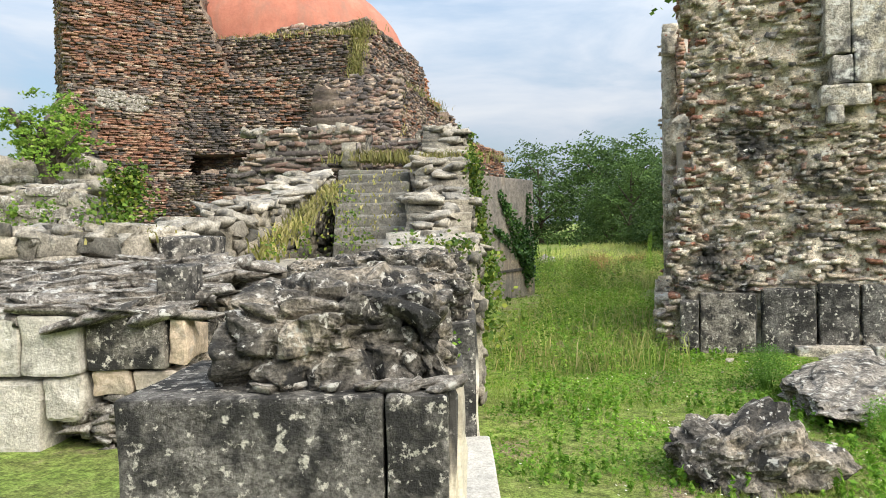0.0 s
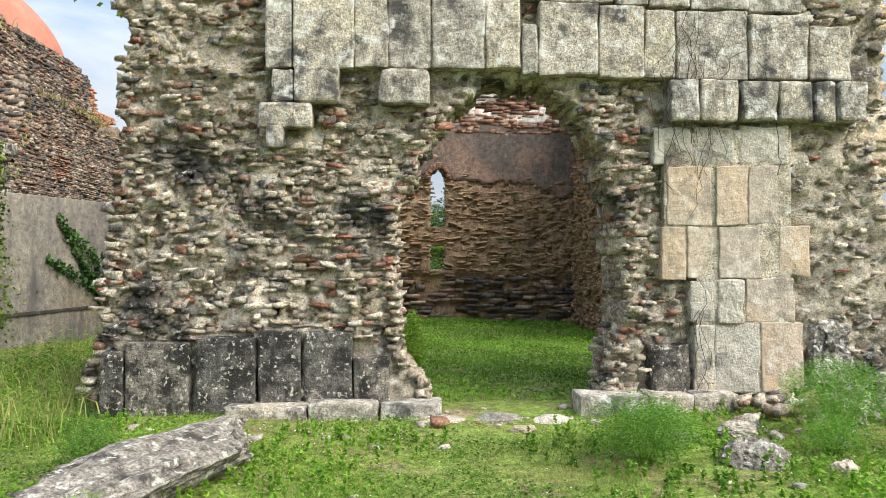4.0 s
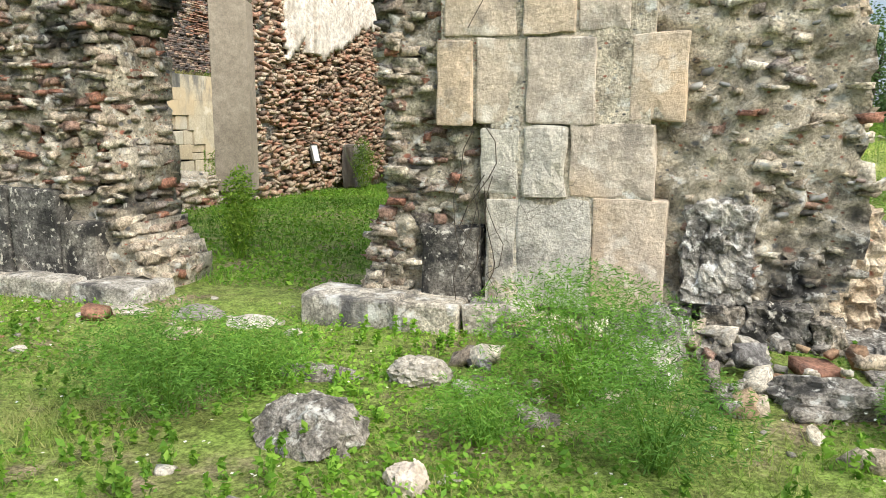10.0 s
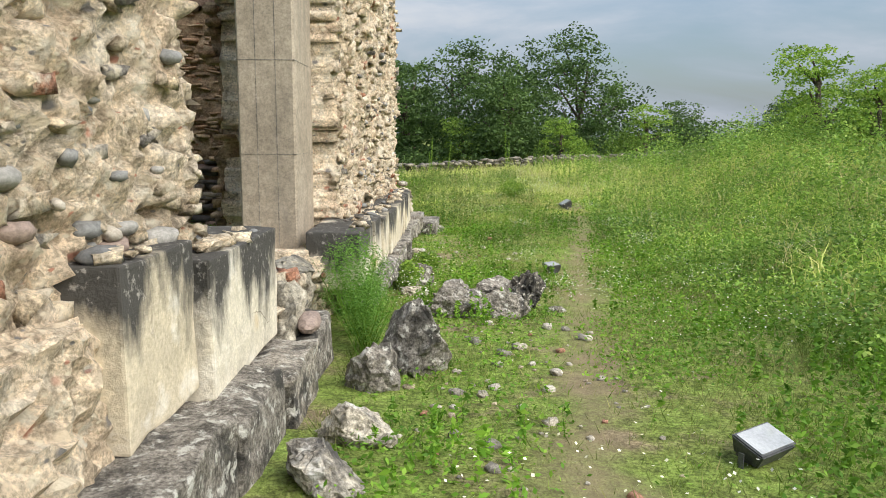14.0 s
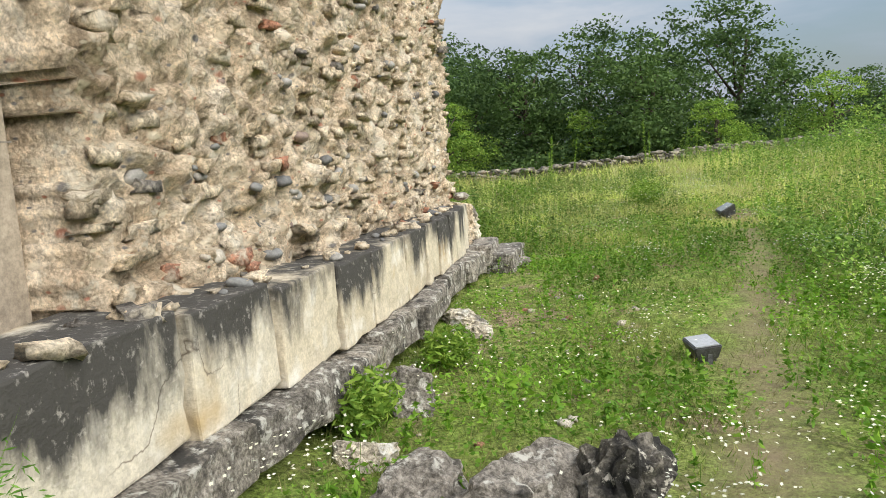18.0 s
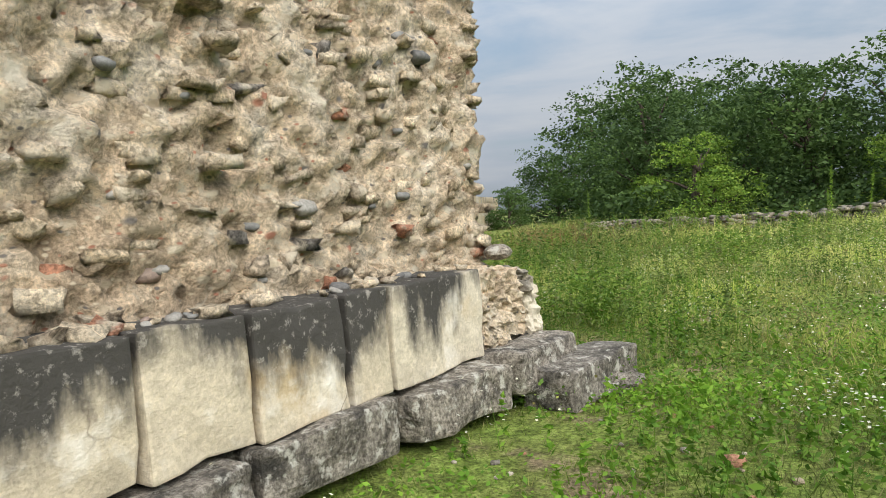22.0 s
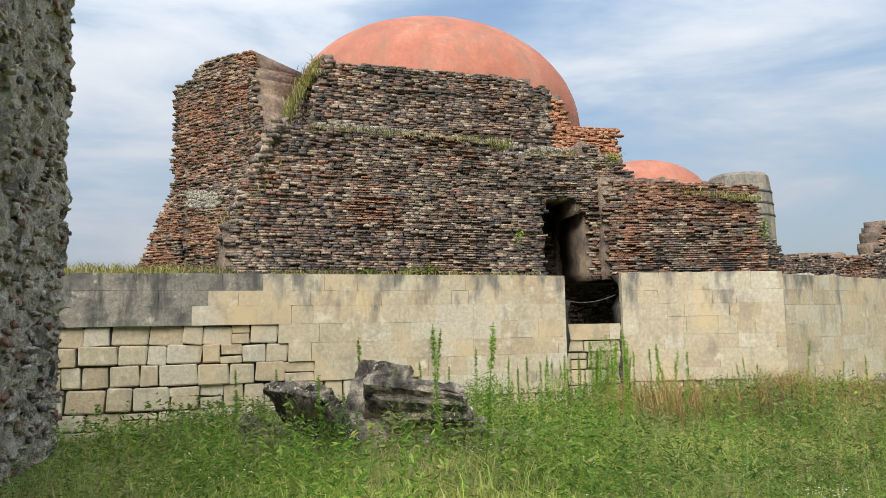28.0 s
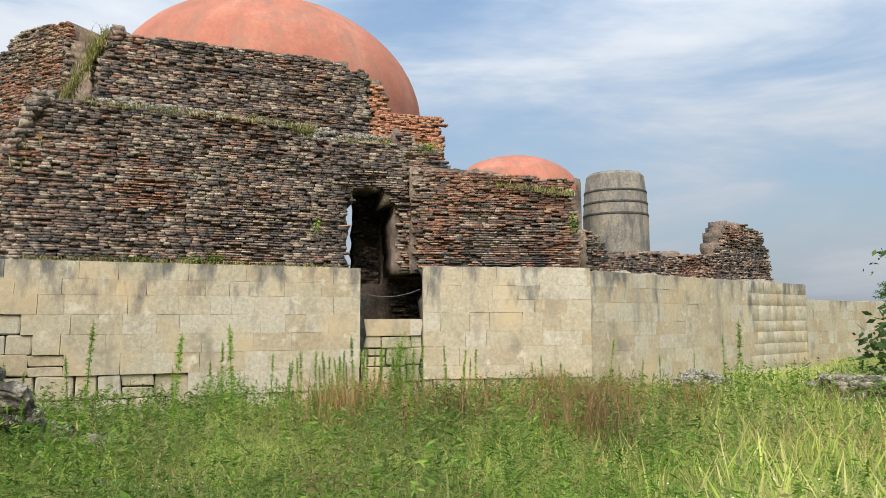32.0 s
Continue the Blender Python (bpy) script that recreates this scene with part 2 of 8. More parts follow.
        fm = nt.nodes.new("ShaderNodeMath")
        fm.operation = "MULTIPLY_ADD"
        fm.inputs[1].default_value = facet[1]
        nt.links.new(fs.outputs[0], fm.inputs[0])
        nt.links.new(high, fm.inputs[2])
        high = fm.outputs[0]
    nt.links.new(high, bp.inputs["Height"])
    nt.links.new(bp.outputs["Normal"], b.inputs["Normal"])
    return m


DARK = (0.035, 0.033, 0.03)
GREY = (0.16, 0.155, 0.145)
CREAM = (0.55, 0.47, 0.34)
PALE = (0.62, 0.58, 0.5)
BRICK = (0.36, 0.115, 0.06)
SALMON = (0.5, 0.24, 0.14)
BUFF = (0.5, 0.36, 0.21)

M = {}
M["mortar"] = surface("lime_mortar", facet=(13.0, 0.4), stops=[(0.32, (0.3, 0.26, 0.2)), (0.5, (0.52, 0.46, 0.36)), (0.68, (0.66, 0.6, 0.49))], stain=((0.06, 0.057, 0.052), 0.53, 0.67, 1.0), lichen=((0.66, 0.64, 0.58), 0.57, 0.66, 6.0), vary="noise", scale=2.6, bump=1.0, bump_scale=18, cells=(9.0, [(0.0, (0.54, 0.48, 0.38)), (0.3, (0.36, 0.34, 0.29)), (0.5, (0.62, 0.56, 0.45)), (0.72, (0.36, 0.15, 0.1)), (0.81, (0.14, 0.135, 0.13))]))
M["mortar_east"] = surface("warm_lime_mortar", facet=(10.0, 0.7), stops=[(0.34, (0.5, 0.385, 0.275)), (0.5, (0.66, 0.54, 0.4)), (0.66, (0.72, 0.64, 0.53))], stain=((0.34, 0.28, 0.21), 0.62, 0.76, 1.6), lichen=((0.7, 0.64, 0.52), 0.56, 0.7, 7.0), vary="noise", scale=2.4, bump=1.0, bump_scale=20, cells=(9.0, [(0.0, (0.7, 0.58, 0.42)), (0.35, (0.56, 0.46, 0.33)), (0.6, (0.76, 0.66, 0.5)), (0.84, (0.5, 0.24, 0.16)), (0.91, (0.22, 0.2, 0.185))]))
M["rubble"] = surface("rubble_stone", [(0.0, (0.52, 0.44, 0.34)), (0.16, (0.64, 0.57, 0.46)), (0.31, (0.34, 0.22, 0.17)), (0.4, (0.42, 0.34, 0.27)), (0.55, (0.66, 0.6, 0.5)), (0.7, (0.28, 0.24, 0.215)), (0.78, (0.4, 0.2, 0.14)), (0.85, (0.5, 0.42, 0.33)), (0.95, (0.19, 0.18, 0.175))], stain=((0.06, 0.057, 0.052), 0.56, 0.66, 1.0), lichen=((0.6, 0.58, 0.52), 0.56, 0.66, 8.0), hard=True, bump=0.9, bump_scale=24, fine=0.45)
M["rubble_east"] = surface("pale_rubble_stone", [(0.0, (0.62, 0.51, 0.37)), (0.25, (0.7, 0.6, 0.46)), (0.5, (0.56, 0.47, 0.35)), (0.74, (0.42, 0.35, 0.27)), (0.85, (0.2, 0.185, 0.17)), (0.9, (0.44, 0.22, 0.145)), (0.95, (0.66, 0.56, 0.42))], lichen=((0.68, 0.6, 0.47), 0.5, 0.64, 7.0), stain=((0.16, 0.14, 0.12), 0.6, 0.74, 2.0), hard=True, bump=0.9, bump_scale=24, fine=0.45)
M["brick"] = surface("old_brick", [(0.0, (0.12, 0.1, 0.092)), (0.25, (0.19, 0.145, 0.122)), (0.45, (0.26, 0.17, 0.135)), (0.6, (0.34, 0.255, 0.195)), (0.75, (0.15, 0.13, 0.122)), (0.88, (0.43, 0.345, 0.27))], stain=((0.065, 0.06, 0.058), 0.52, 0.66, 0.55), lichen=((0.42, 0.35, 0.27), 0.56, 0.7, 0.8), hard=True, bump=0.8, bump_scale=20)
M["brick_red"] = surface("red_brick", [(0.0, (0.25, 0.13, 0.09)), (0.3, (0.31, 0.165, 0.11)), (0.6, (0.2, 0.11, 0.08)), (0.8, (0.38, 0.24, 0.165))], stain=((0.055, 0.048, 0.046), 0.54, 0.68, 0.7), lichen=((0.44, 0.35, 0.26), 0.6, 0.74, 1.0), hard=True, bump=0.8, bump_scale=20)
M["brick_orange"] = surface("orange_brick", [(0.0, (0.4, 0.19, 0.115)), (0.3, (0.46, 0.235, 0.145)), (0.6, (0.34, 0.16, 0.1)), (0.8, (0.48, 0.29, 0.19))], stain=((0.12, 0.08, 0.065), 0.58, 0.7, 0.9), hard=True, bump=0.6, bump_scale=20)
M["brick_core"] = surface("brick_mortar", [(0.34, (0.09, 0.075, 0.066)), (0.5, (0.19, 0.145, 0.115)), (0.66, (0.32, 0.245, 0.18))], vary="noise", scale=0.8, bump=0.8, bump_scale=12)
M["ashlar"] = surface("limestone_block", [(0.0, (0.46, 0.385, 0.3)), (0.3, (0.53, 0.44, 0.34)), (0.55, (0.54, 0.42, 0.3)), (0.75, (0.48, 0.41, 0.335))], crack=(1.6, 0.012, (0.2, 0.165, 0.13), 0.54), patch=((0.56, 0.41, 0.27), 0.5, 0.75, 1.3), stain=((0.2, 0.175, 0.145), 0.55, 0.7, 2.4), lichen=((0.72, 0.66, 0.57), 0.55, 0.72, 4.0), streak=((0.34, 0.28, 0.22), 0.6, 0.74, 1.8), bump=0.6, bump_scale=14, fine=0.2)
M["ashlar_pale"] = surface("pale_fissured_block", [(0.0, (0.48, 0.45, 0.39)), (0.4, (0.58, 0.54, 0.46)), (0.7, (0.52, 0.48, 0.41))], crack=(2.2, 0.012, (0.2, 0.18, 0.155), 0.53), stain=((0.16, 0.15, 0.13), 0.54, 0.68, 3.4), lichen=((0.68, 0.64, 0.56), 0.54, 0.7, 4.0), streak=((0.3, 0.27, 0.23), 0.6, 0.74, 1.8), bump=0.9, bump_scale=12, fine=0.2)
M["ashlar_dark"] = surface("dark_weathered_block", [(0.0, (0.14, 0.135, 0.125)), (0.5, (0.24, 0.22, 0.19)), (1.0, (0.18, 0.17, 0.155))], stain=((0.035, 0.033, 0.03), 0.44, 0.56, 4.0), lichen=((0.58, 0.54, 0.46), 0.57, 0.64, 19.0), patch=((0.36, 0.32, 0.26), 0.6, 0.72, 2.4), bump=0.9, bump_scale=26, fine=0.45)
M["retaining"] = surface("cream_limestone", [(0.0, (0.42, 0.36, 0.26)), (0.3, (0.46, 0.4, 0.3)), (0.6, (0.41, 0.33, 0.225)), (0.8, (0.48, 0.43, 0.345))], stain=((0.27, 0.235, 0.18), 0.57, 0.72, 0.8), streak=((0.3, 0.27, 0.21), 0.57, 0.7), patch=((0.52, 0.4, 0.25), 0.54, 0.74, 0.6), drip=((0.15, 0.14, 0.125), "world", 0.2, 3.6, 1.5, 1.26), lichen=((0.6, 0.54, 0.43), 0.58, 0.72, 2.0), bump=0.4, bump_scale=14, fine=0.16)
M["retaining_crust"] = surface("blackened_limestone", [(0.0, (0.2, 0.19, 0.165)), (0.5, (0.27, 0.25, 0.21)), (1.0, (0.23, 0.215, 0.19))], stain=((0.09, 0.087, 0.08), 0.48, 0.64, 1.4), lichen=((0.5, 0.46, 0.38), 0.58, 0.68, 2.2), streak=((0.08, 0.077, 0.07), 0.52, 0.66, 1.4), bump=0.5, bump_scale=14, fine=0.25)
M["plinth"] = surface("plinth_limestone", [(0.0, (0.54, 0.47, 0.35)), (0.5, (0.6, 0.53, 0.41)), (1.0, (0.6, 0.55, 0.45))], patch=((0.5, 0.38, 0.22), 0.6, 0.7, 1.6), crack=(1.3, 0.01, (0.2, 0.16, 0.12)), drip=((0.062, 0.058, 0.052), "own", 0.2, 1.08, 2.4, 0.98), stain=((0.42, 0.36, 0.27), 0.57, 0.74, 2.0), lichen=((0.76, 0.72, 0.64), 0.54, 0.7, 3.0), bump=0.45, bump_scale=12, fine=0.13)
M["concrete"] = surface("concrete", [(0.3, (0.29, 0.245, 0.19)), (0.7, (0.39, 0.335, 0.265))], vary="noise", scale=1.2, streak=((0.2, 0.18, 0.15), 0.52, 0.75, 1.5), bump=0.15, bump_scale=30, fine=0.18)
M["render_wall"] = surface("stained_plaster", [(0.3, (0.15, 0.14, 0.13)), (0.55, (0.27, 0.245, 0.21)), (0.75, (0.42, 0.32, 0.21))], vary="noise", scale=0.7, streak=((0.09, 0.085, 0.085), 0.5, 0.72, 1.4), bump=0.2, bump_scale=20)
M["plaster"] = surface("white_plaster", [(0.35, (0.5, 0.45, 0.39)), (0.55, (0.68, 0.64, 0.58))], vary="noise", scale=2.0, stain=((0.35, 0.2, 0.13), 0.6, 0.72, 2.5), bump=0.3, bump_scale=18)
M["dome"] = surface("red_dome_render", [(0.3, (0.34, 0.125, 0.085)), (0.55, (0.43, 0.17, 0.115)), (0.75, (0.48, 0.24, 0.17))], vary="noise", scale=0.6, streak=((0.27, 0.15, 0.11), 0.5, 0.72, 0.9), stain=((0.2, 0.13, 0.11), 0.58, 0.74, 0.5), bump=0.3, bump_scale=8, fine=0.1)
M["boulder"] = surface("lichened_boulder", [(0.0, (0.26, 0.24, 0.215)), (0.5, (0.34, 0.31, 0.27)), (1.0, (0.22, 0.205, 0.185))], stain=((0.06, 0.056, 0.05), 0.52, 0.64, 4.0), lichen=((0.58, 0.56, 0.5), 0.55, 0.63, 12.0), bump=1.0, bump_scale=18, fine=0.5)
M["pebble"] = surface("loose_stone", [(0.0, (0.42, 0.38, 0.32)), (0.3, (0.5, 0.46, 0.4)), (0.55, (0.26, 0.24, 0.21)), (0.75, (0.34, 0.18, 0.12)), (0.88, (0.42, 0.35, 0.26))], hard=True, bump=0.6, bump_scale=25)
M["soil"] = surface("soil_and_turf", [(0.34, (0.27, 0.22, 0.14)), (0.44, (0.2, 0.24, 0.07)), (0.6, (0.19, 0.27, 0.06)), (0.75, (0.3, 0.32, 0.11))], vary="noise", scale=1.6, bump=1.0, bump_scale=12, fine=0.45, spec=0.1, path=(12.56, 0.17, 13.8, (0.27, 0.215, 0.13)))
M["cobble"] = surface("river_cobble", [(0.0, (0.2, 0.2, 0.195)), (0.3, (0.3, 0.29, 0.27)), (0.55, (0.14, 0.14, 0.14)), (0.75, (0.26, 0.2, 0.17)), (0.88, (0.42, 0.38, 0.32))], hard=True, bump=0.25, bump_scale=30, fine=0.2, rough=0.75)


def leafy(name, stops, rough=0.6, trans=0.25, dry=None):
    m = bpy.data.materials.new(name)
    m.use_nodes = True
    nt = m.node_tree
    b = nt.nodes["Principled BSDF"]
    geo = nt.nodes.new("ShaderNodeNewGeometry")
    info = nt.nodes.new("ShaderNodeObjectInfo")
    add = nt.nodes.new("ShaderNodeMath")
    fr = nt.nodes.new("ShaderNodeMath")
    add.operation, fr.operation = "ADD", "FRACT"
    nt.links.new(info.outputs["Random"], add.inputs[0])
    nt.links.new(geo.outputs["Random Per Island"], add.inputs[1])
    nt.links.new(add.outputs[0], fr.inputs[0])
    r = ramp_of(nt, stops)
    nt.links.new(fr.outputs[0], r.inputs["Fac"])
    big = ramp_of(nt, [(0.36, (0.58, 0.6, 0.6)), (0.64, (1.3, 1.25, 1.0))])
    nt.links.new(noise_of(nt, geo.outputs["Position"], 0.45, 3.0), big.inputs["Fac"])
    col = mix_of(nt, 0.9, r.outputs["Color"], big.outputs["Color"], "MULTIPLY")
    if dry:
        dk = ramp_of(nt, [(0.48, (0, 0, 0)), (0.66, (1, 1, 1))])
        nt.links.new(noise_of(nt, geo.outputs["Position"], 0.7, 5.0, 0.6), dk.inputs["Fac"])
        col = mix_of(nt, dk.outputs["Color"], col, dry)
    nt.links.new(col, b.inputs["Base Color"])
    b.inputs["Roughness"].default_value = rough
    b.inputs["Specular IOR Level"].default_value = 0.2
    tr = nt.nodes.new("ShaderNodeBsdfTranslucent")
    nt.links.new(col, tr.inputs["Color"])
    mx = nt.nodes.new("ShaderNodeMixShader")
    mx.inputs[0].default_value = trans
    nt.links.new(b.outputs[0], mx.inputs[1])
    nt.links.new(tr.outputs[0], mx.inputs[2])
    nt.links.new(mx.outputs[0], nt.nodes["Material Output"].inputs["Surface"])
    return m


M["grass"] = leafy("grass_blade", [(0.0, (0.12, 0.22, 0.025)), (0.35, (0.18, 0.3, 0.04)), (0.65, (0.26, 0.37, 0.07)), (0.85, (0.34, 0.4, 0.12)), (1.0, (0.46, 0.42, 0.2))], trans=0.35, dry=(0.34, 0.33, 0.13))
M["herb"] = leafy("herb_leaf", [(0.0, (0.09, 0.21, 0.025)), (0.5, (0.15, 0.3, 0.035)), (1.0, (0.24, 0.4, 0.06))], trans=0.35)
M["tall_grass"] = leafy("meadow_grass", [(0.0, (0.22, 0.33, 0.06)), (0.4, (0.34, 0.45, 0.1)), (0.75, (0.48, 0.5, 0.18)), (1.0, (0.56, 0.48, 0.26))], trans=0.4, dry=(0.4, 0.33, 0.15))
M["trail_grass"] = leafy("trampled_blade", [(0.0, (0.08, 0.15, 0.02)), (0.35, (0.13, 0.22, 0.03)), (0.65, (0.19, 0.27, 0.05)), (0.85, (0.27, 0.31, 0.1)), (1.0, (0.4, 0.36, 0.18))], trans=0.32, dry=(0.27, 0.25, 0.11))
# Lighter copy of the meadow grass; sunlit brightness is put into its colour.
M["sunlit_meadow"] = leafy("sunlit_meadow_blade", [(0.0, (0.36, 0.48, 0.1)), (0.4, (0.52, 0.62, 0.17)), (0.75, (0.64, 0.66, 0.26)), (1.0, (0.68, 0.61, 0.34))], trans=0.46, dry=(0.5, 0.46, 0.2))
M["bank"] = leafy("bank_leaf", [(0.0, (0.1, 0.2, 0.04)), (0.5, (0.21, 0.36, 0.065)), (0.85, (0.32, 0.48, 0.1)), (1.0, (0.46, 0.54, 0.16))], trans=0.4)
M["meadow_herb"] = leafy("meadow_leaf", [(0.0, (0.06, 0.14, 0.025)), (0.5, (0.12, 0.22, 0.035)), (0.85, (0.2, 0.3, 0.06)), (1.0, (0.32, 0.28, 0.11))], trans=0.3, dry=(0.2, 0.2, 0.08))
M["foliage"] = leafy("tree_leaf", [(0.0, (0.055, 0.1, 0.034)), (0.5, (0.075, 0.135, 0.042)), (1.0, (0.11, 0.18, 0.055))], trans=0.35)
M["bush"] = leafy("bush_leaf", [(0.0, (0.1, 0.2, 0.03)), (0.5, (0.19, 0.32, 0.05)), (1.0, (0.32, 0.44, 0.09))], trans=0.4)
M["ivy"] = leafy("ivy_leaf", [(0.0, (0.02, 0.06, 0.018)), (0.5, (0.04, 0.1, 0.028)), (1.0, (0.08, 0.16, 0.04))], rough=0.4, trans=0.1)
M["fennel"] = leafy("feathery_leaf", [(0.0, (0.08, 0.2, 0.03)), (0.5, (0.15, 0.32, 0.05)), (1.0, (0.24, 0.43, 0.09))], trans=0.4)
M["bark"] = surface("bark", [(0.3, (0.05, 0.04, 0.03)), (0.7, (0.11, 0.09, 0.07))], vary="noise", scale=6, bump=0.6)
# Darker copy of the turf grass; the hall's shade is put into its colour.
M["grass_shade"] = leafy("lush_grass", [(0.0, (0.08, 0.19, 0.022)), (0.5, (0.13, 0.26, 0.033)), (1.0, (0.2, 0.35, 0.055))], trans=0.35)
M["dry"] = leafy("dry_grass", [(0.0, (0.2, 0.11, 0.05)), (0.5, (0.3, 0.19, 0.09)), (1.0, (0.36, 0.27, 0.13))])
M["dry_green"] = leafy("ledge_grass_blade", [(0.0, (0.16, 0.17, 0.05)), (0.5, (0.26, 0.25, 0.09)), (1.0, (0.38, 0.33, 0.16))])
M["creeper"] = leafy("creeper_leaf", [(0.0, (0.05, 0.11, 0.02)), (0.6, (0.12, 0.2, 0.03)), (1.0, (0.28, 0.32, 0.06))])
M["petal"] = leafy("white_petal", [(0.0, (0.7, 0.7, 0.62)), (1.0, (0.8, 0.8, 0.75))])


M["ashlar_grey"] = surface("grey_limestone_block", [(0.0, (0.42, 0.39, 0.34)), (0.3, (0.5, 0.45, 0.37)), (0.6, (0.36, 0.34, 0.31)), (0.8, (0.52, 0.47, 0.38))], crack=(2.2, 0.014, (0.09, 0.085, 0.075), 0.53), stain=((0.09, 0.085, 0.08), 0.52, 0.64, 2.6), lichen=((0.68, 0.66, 0.61), 0.53, 0.66, 6.0), streak=((0.1, 0.095, 0.09), 0.56, 0.68, 1.6), bump=0.9, bump_scale=15, fine=0.45)
M["brick_brown"] = surface("eroded_brown_brick", [(0.0, (0.3, 0.21, 0.13)), (0.3, (0.38, 0.28, 0.18)), (0.55, (0.24, 0.165, 0.105)), (0.8, (0.32, 0.2, 0.125))], stain=((0.07, 0.055, 0.045), 0.56, 0.74, 0.7), hard=True, bump=0.6, bump_scale=18)
M["rubble_red"] = surface("reddish_rubble", [(0.0, (0.36, 0.27, 0.2)), (0.25, (0.38, 0.22, 0.155)), (0.45, (0.48, 0.4, 0.31)), (0.65, (0.24, 0.17, 0.13)), (0.82, (0.5, 0.36, 0.26))], stain=((0.08, 0.065, 0.055), 0.58, 0.74, 0.9), hard=True, bump=0.6, bump_scale=20)
M["core_brown"] = surface("eroded_brown_core", [(0.34, (0.16, 0.11, 0.07)), (0.5, (0.32, 0.22, 0.14)), (0.66, (0.45, 0.34, 0.23))], vary="noise", scale=2.6, bump=1.0, bump_scale=16, stain=((0.06, 0.047, 0.038), 0.57, 0.7, 1.2), cells=(9.0, [(0.0, (0.38, 0.27, 0.17)), (0.4, (0.26, 0.18, 0.11)), (0.7, (0.44, 0.33, 0.22)), (0.88, (0.34, 0.16, 0.1))]))
M["plaster_dark"] = surface("smoked_plaster", [(0.3, (0.07, 0.06, 0.055)), (0.5, (0.14, 0.115, 0.1)), (0.68, (0.26, 0.17, 0.13)), (0.8, (0.5, 0.46, 0.42))], vary="noise", scale=0.7, bump=0.4, bump_scale=14)
M["crust"] = surface("black_lichen_crust", [(0.3, (0.035, 0.033, 0.031)), (0.55, (0.07, 0.066, 0.06)), (0.75, (0.16, 0.15, 0.135))], vary="noise", scale=4.0, bump=0.6, bump_scale=24)
M["mortar_dark"] = surface("dark_mortar", [(0.3, (0.1, 0.095, 0.085)), (0.5, (0.24, 0.22, 0.18)), (0.7, (0.38, 0.34, 0.28))], vary="noise", scale=4.0, lichen=((0.55, 0.52, 0.45), 0.56, 0.66, 9.0), stain=((0.04, 0.038, 0.035), 0.52, 0.62, 5.0), bump=1.0, bump_scale=18)
M["mortar_mid"] = surface("grey_mortar", [(0.3, (0.2, 0.18, 0.15)), (0.5, (0.33, 0.3, 0.24)), (0.7, (0.45, 0.42, 0.35))], stain=((0.07, 0.065, 0.06), 0.56, 0.74, 1.4), vary="noise", scale=1.8, bump=0.8, bump_scale=16)
M["rubble_mid"] = surface("grey_rubble", [(0.0, (0.22, 0.2, 0.165)), (0.3, (0.3, 0.27, 0.22)), (0.55, (0.15, 0.14, 0.12)), (0.8, (0.36, 0.32, 0.25))], stain=((0.06, 0.058, 0.05), 0.53, 0.68, 1.6), hard=True, bump=0.5, bump_scale=20)
M["slab"] = surface("dark_fallen_masonry", [(0.36, (0.05, 0.046, 0.04)), (0.48, (0.15, 0.135, 0.115)), (0.6, (0.36, 0.32, 0.26))], vary="noise", scale=3.5, bump=1.0, bump_scale=16)
M["capstone"] = surface("pale_cap_stone", [(0.0, (0.2, 0.19, 0.16)), (0.4, (0.27, 0.25, 0.21)), (0.7, (0.15, 0.145, 0.125)), (0.9, (0.33, 0.29, 0.23))], stain=((0.06, 0.057, 0.052), 0.5, 0.64, 3.0), bump=0.4, bump_scale=20)
M["cap_pale"] = surface("lichened_cap_stone", [(0.0, (0.3, 0.28, 0.24)), (0.4, (0.4, 0.37, 0.31)), (0.7, (0.24, 0.225, 0.195)), (0.9, (0.46, 0.42, 0.35))], stain=((0.1, 0.095, 0.085), 0.54, 0.66, 3.0), bump=0.5, bump_scale=20)
M["step"] = surface("step_stone", [(0.0, (0.13, 0.125, 0.11)), (0.5, (0.19, 0.18, 0.155)), (1.0, (0.16, 0.15, 0.13))], stain=((0.12, 0.13, 0.08), 0.55, 0.72, 2.0), bump=0.4, bump_scale=18)
M["lump"] = surface("lichened_masonry_lump", [(0.36, (0.05, 0.047, 0.042)), (0.48, (0.17, 0.155, 0.135)), (0.6, (0.34, 0.3, 0.245)), (0.7, (0.45, 0.38, 0.3))], vary="noise", scale=3.2, stain=((0.035, 0.033, 0.03), 0.52, 0.6, 5.0), lichen=((0.62, 0.59, 0.52), 0.58, 0.64, 16.0), bump=1.0, bump_scale=24, fine=0.5)
M["lichen_stone"] = surface("white_lichened_stone", [(0.36, (0.12, 0.115, 0.105)), (0.48, (0.32, 0.3, 0.27)), (0.6, (0.55, 0.52, 0.46))], vary="noise", scale=5.0, lichen=((0.7, 0.68, 0.63), 0.54, 0.62, 12.0), bump=1.0, bump_scale=24, fine=0.4)
M["paleslab"] = surface("pale_slab_stone", [(0.3, (0.4, 0.38, 0.34)), (0.7, (0.52, 0.49, 0.43))], vary="noise", scale=2.0, stain=((0.3, 0.28, 0.24), 0.6, 0.75, 3.0), bump=0.3, fine=0.2)
M["lamp_case"] = surface("lamp_metal", [(0.3, (0.06, 0.062, 0.066)), (0.7, (0.1, 0.103, 0.108))], vary="noise", rough=0.45, bump=0.05, spec=0.5)
M["lamp_glass"] = surface("lamp_glass_face", [(0.3, (0.3, 0.31, 0.32)), (0.7, (0.42, 0.43, 0.44))], vary="noise", rough=0.12, bump=0.0, fine=0.1, spec=0.6)
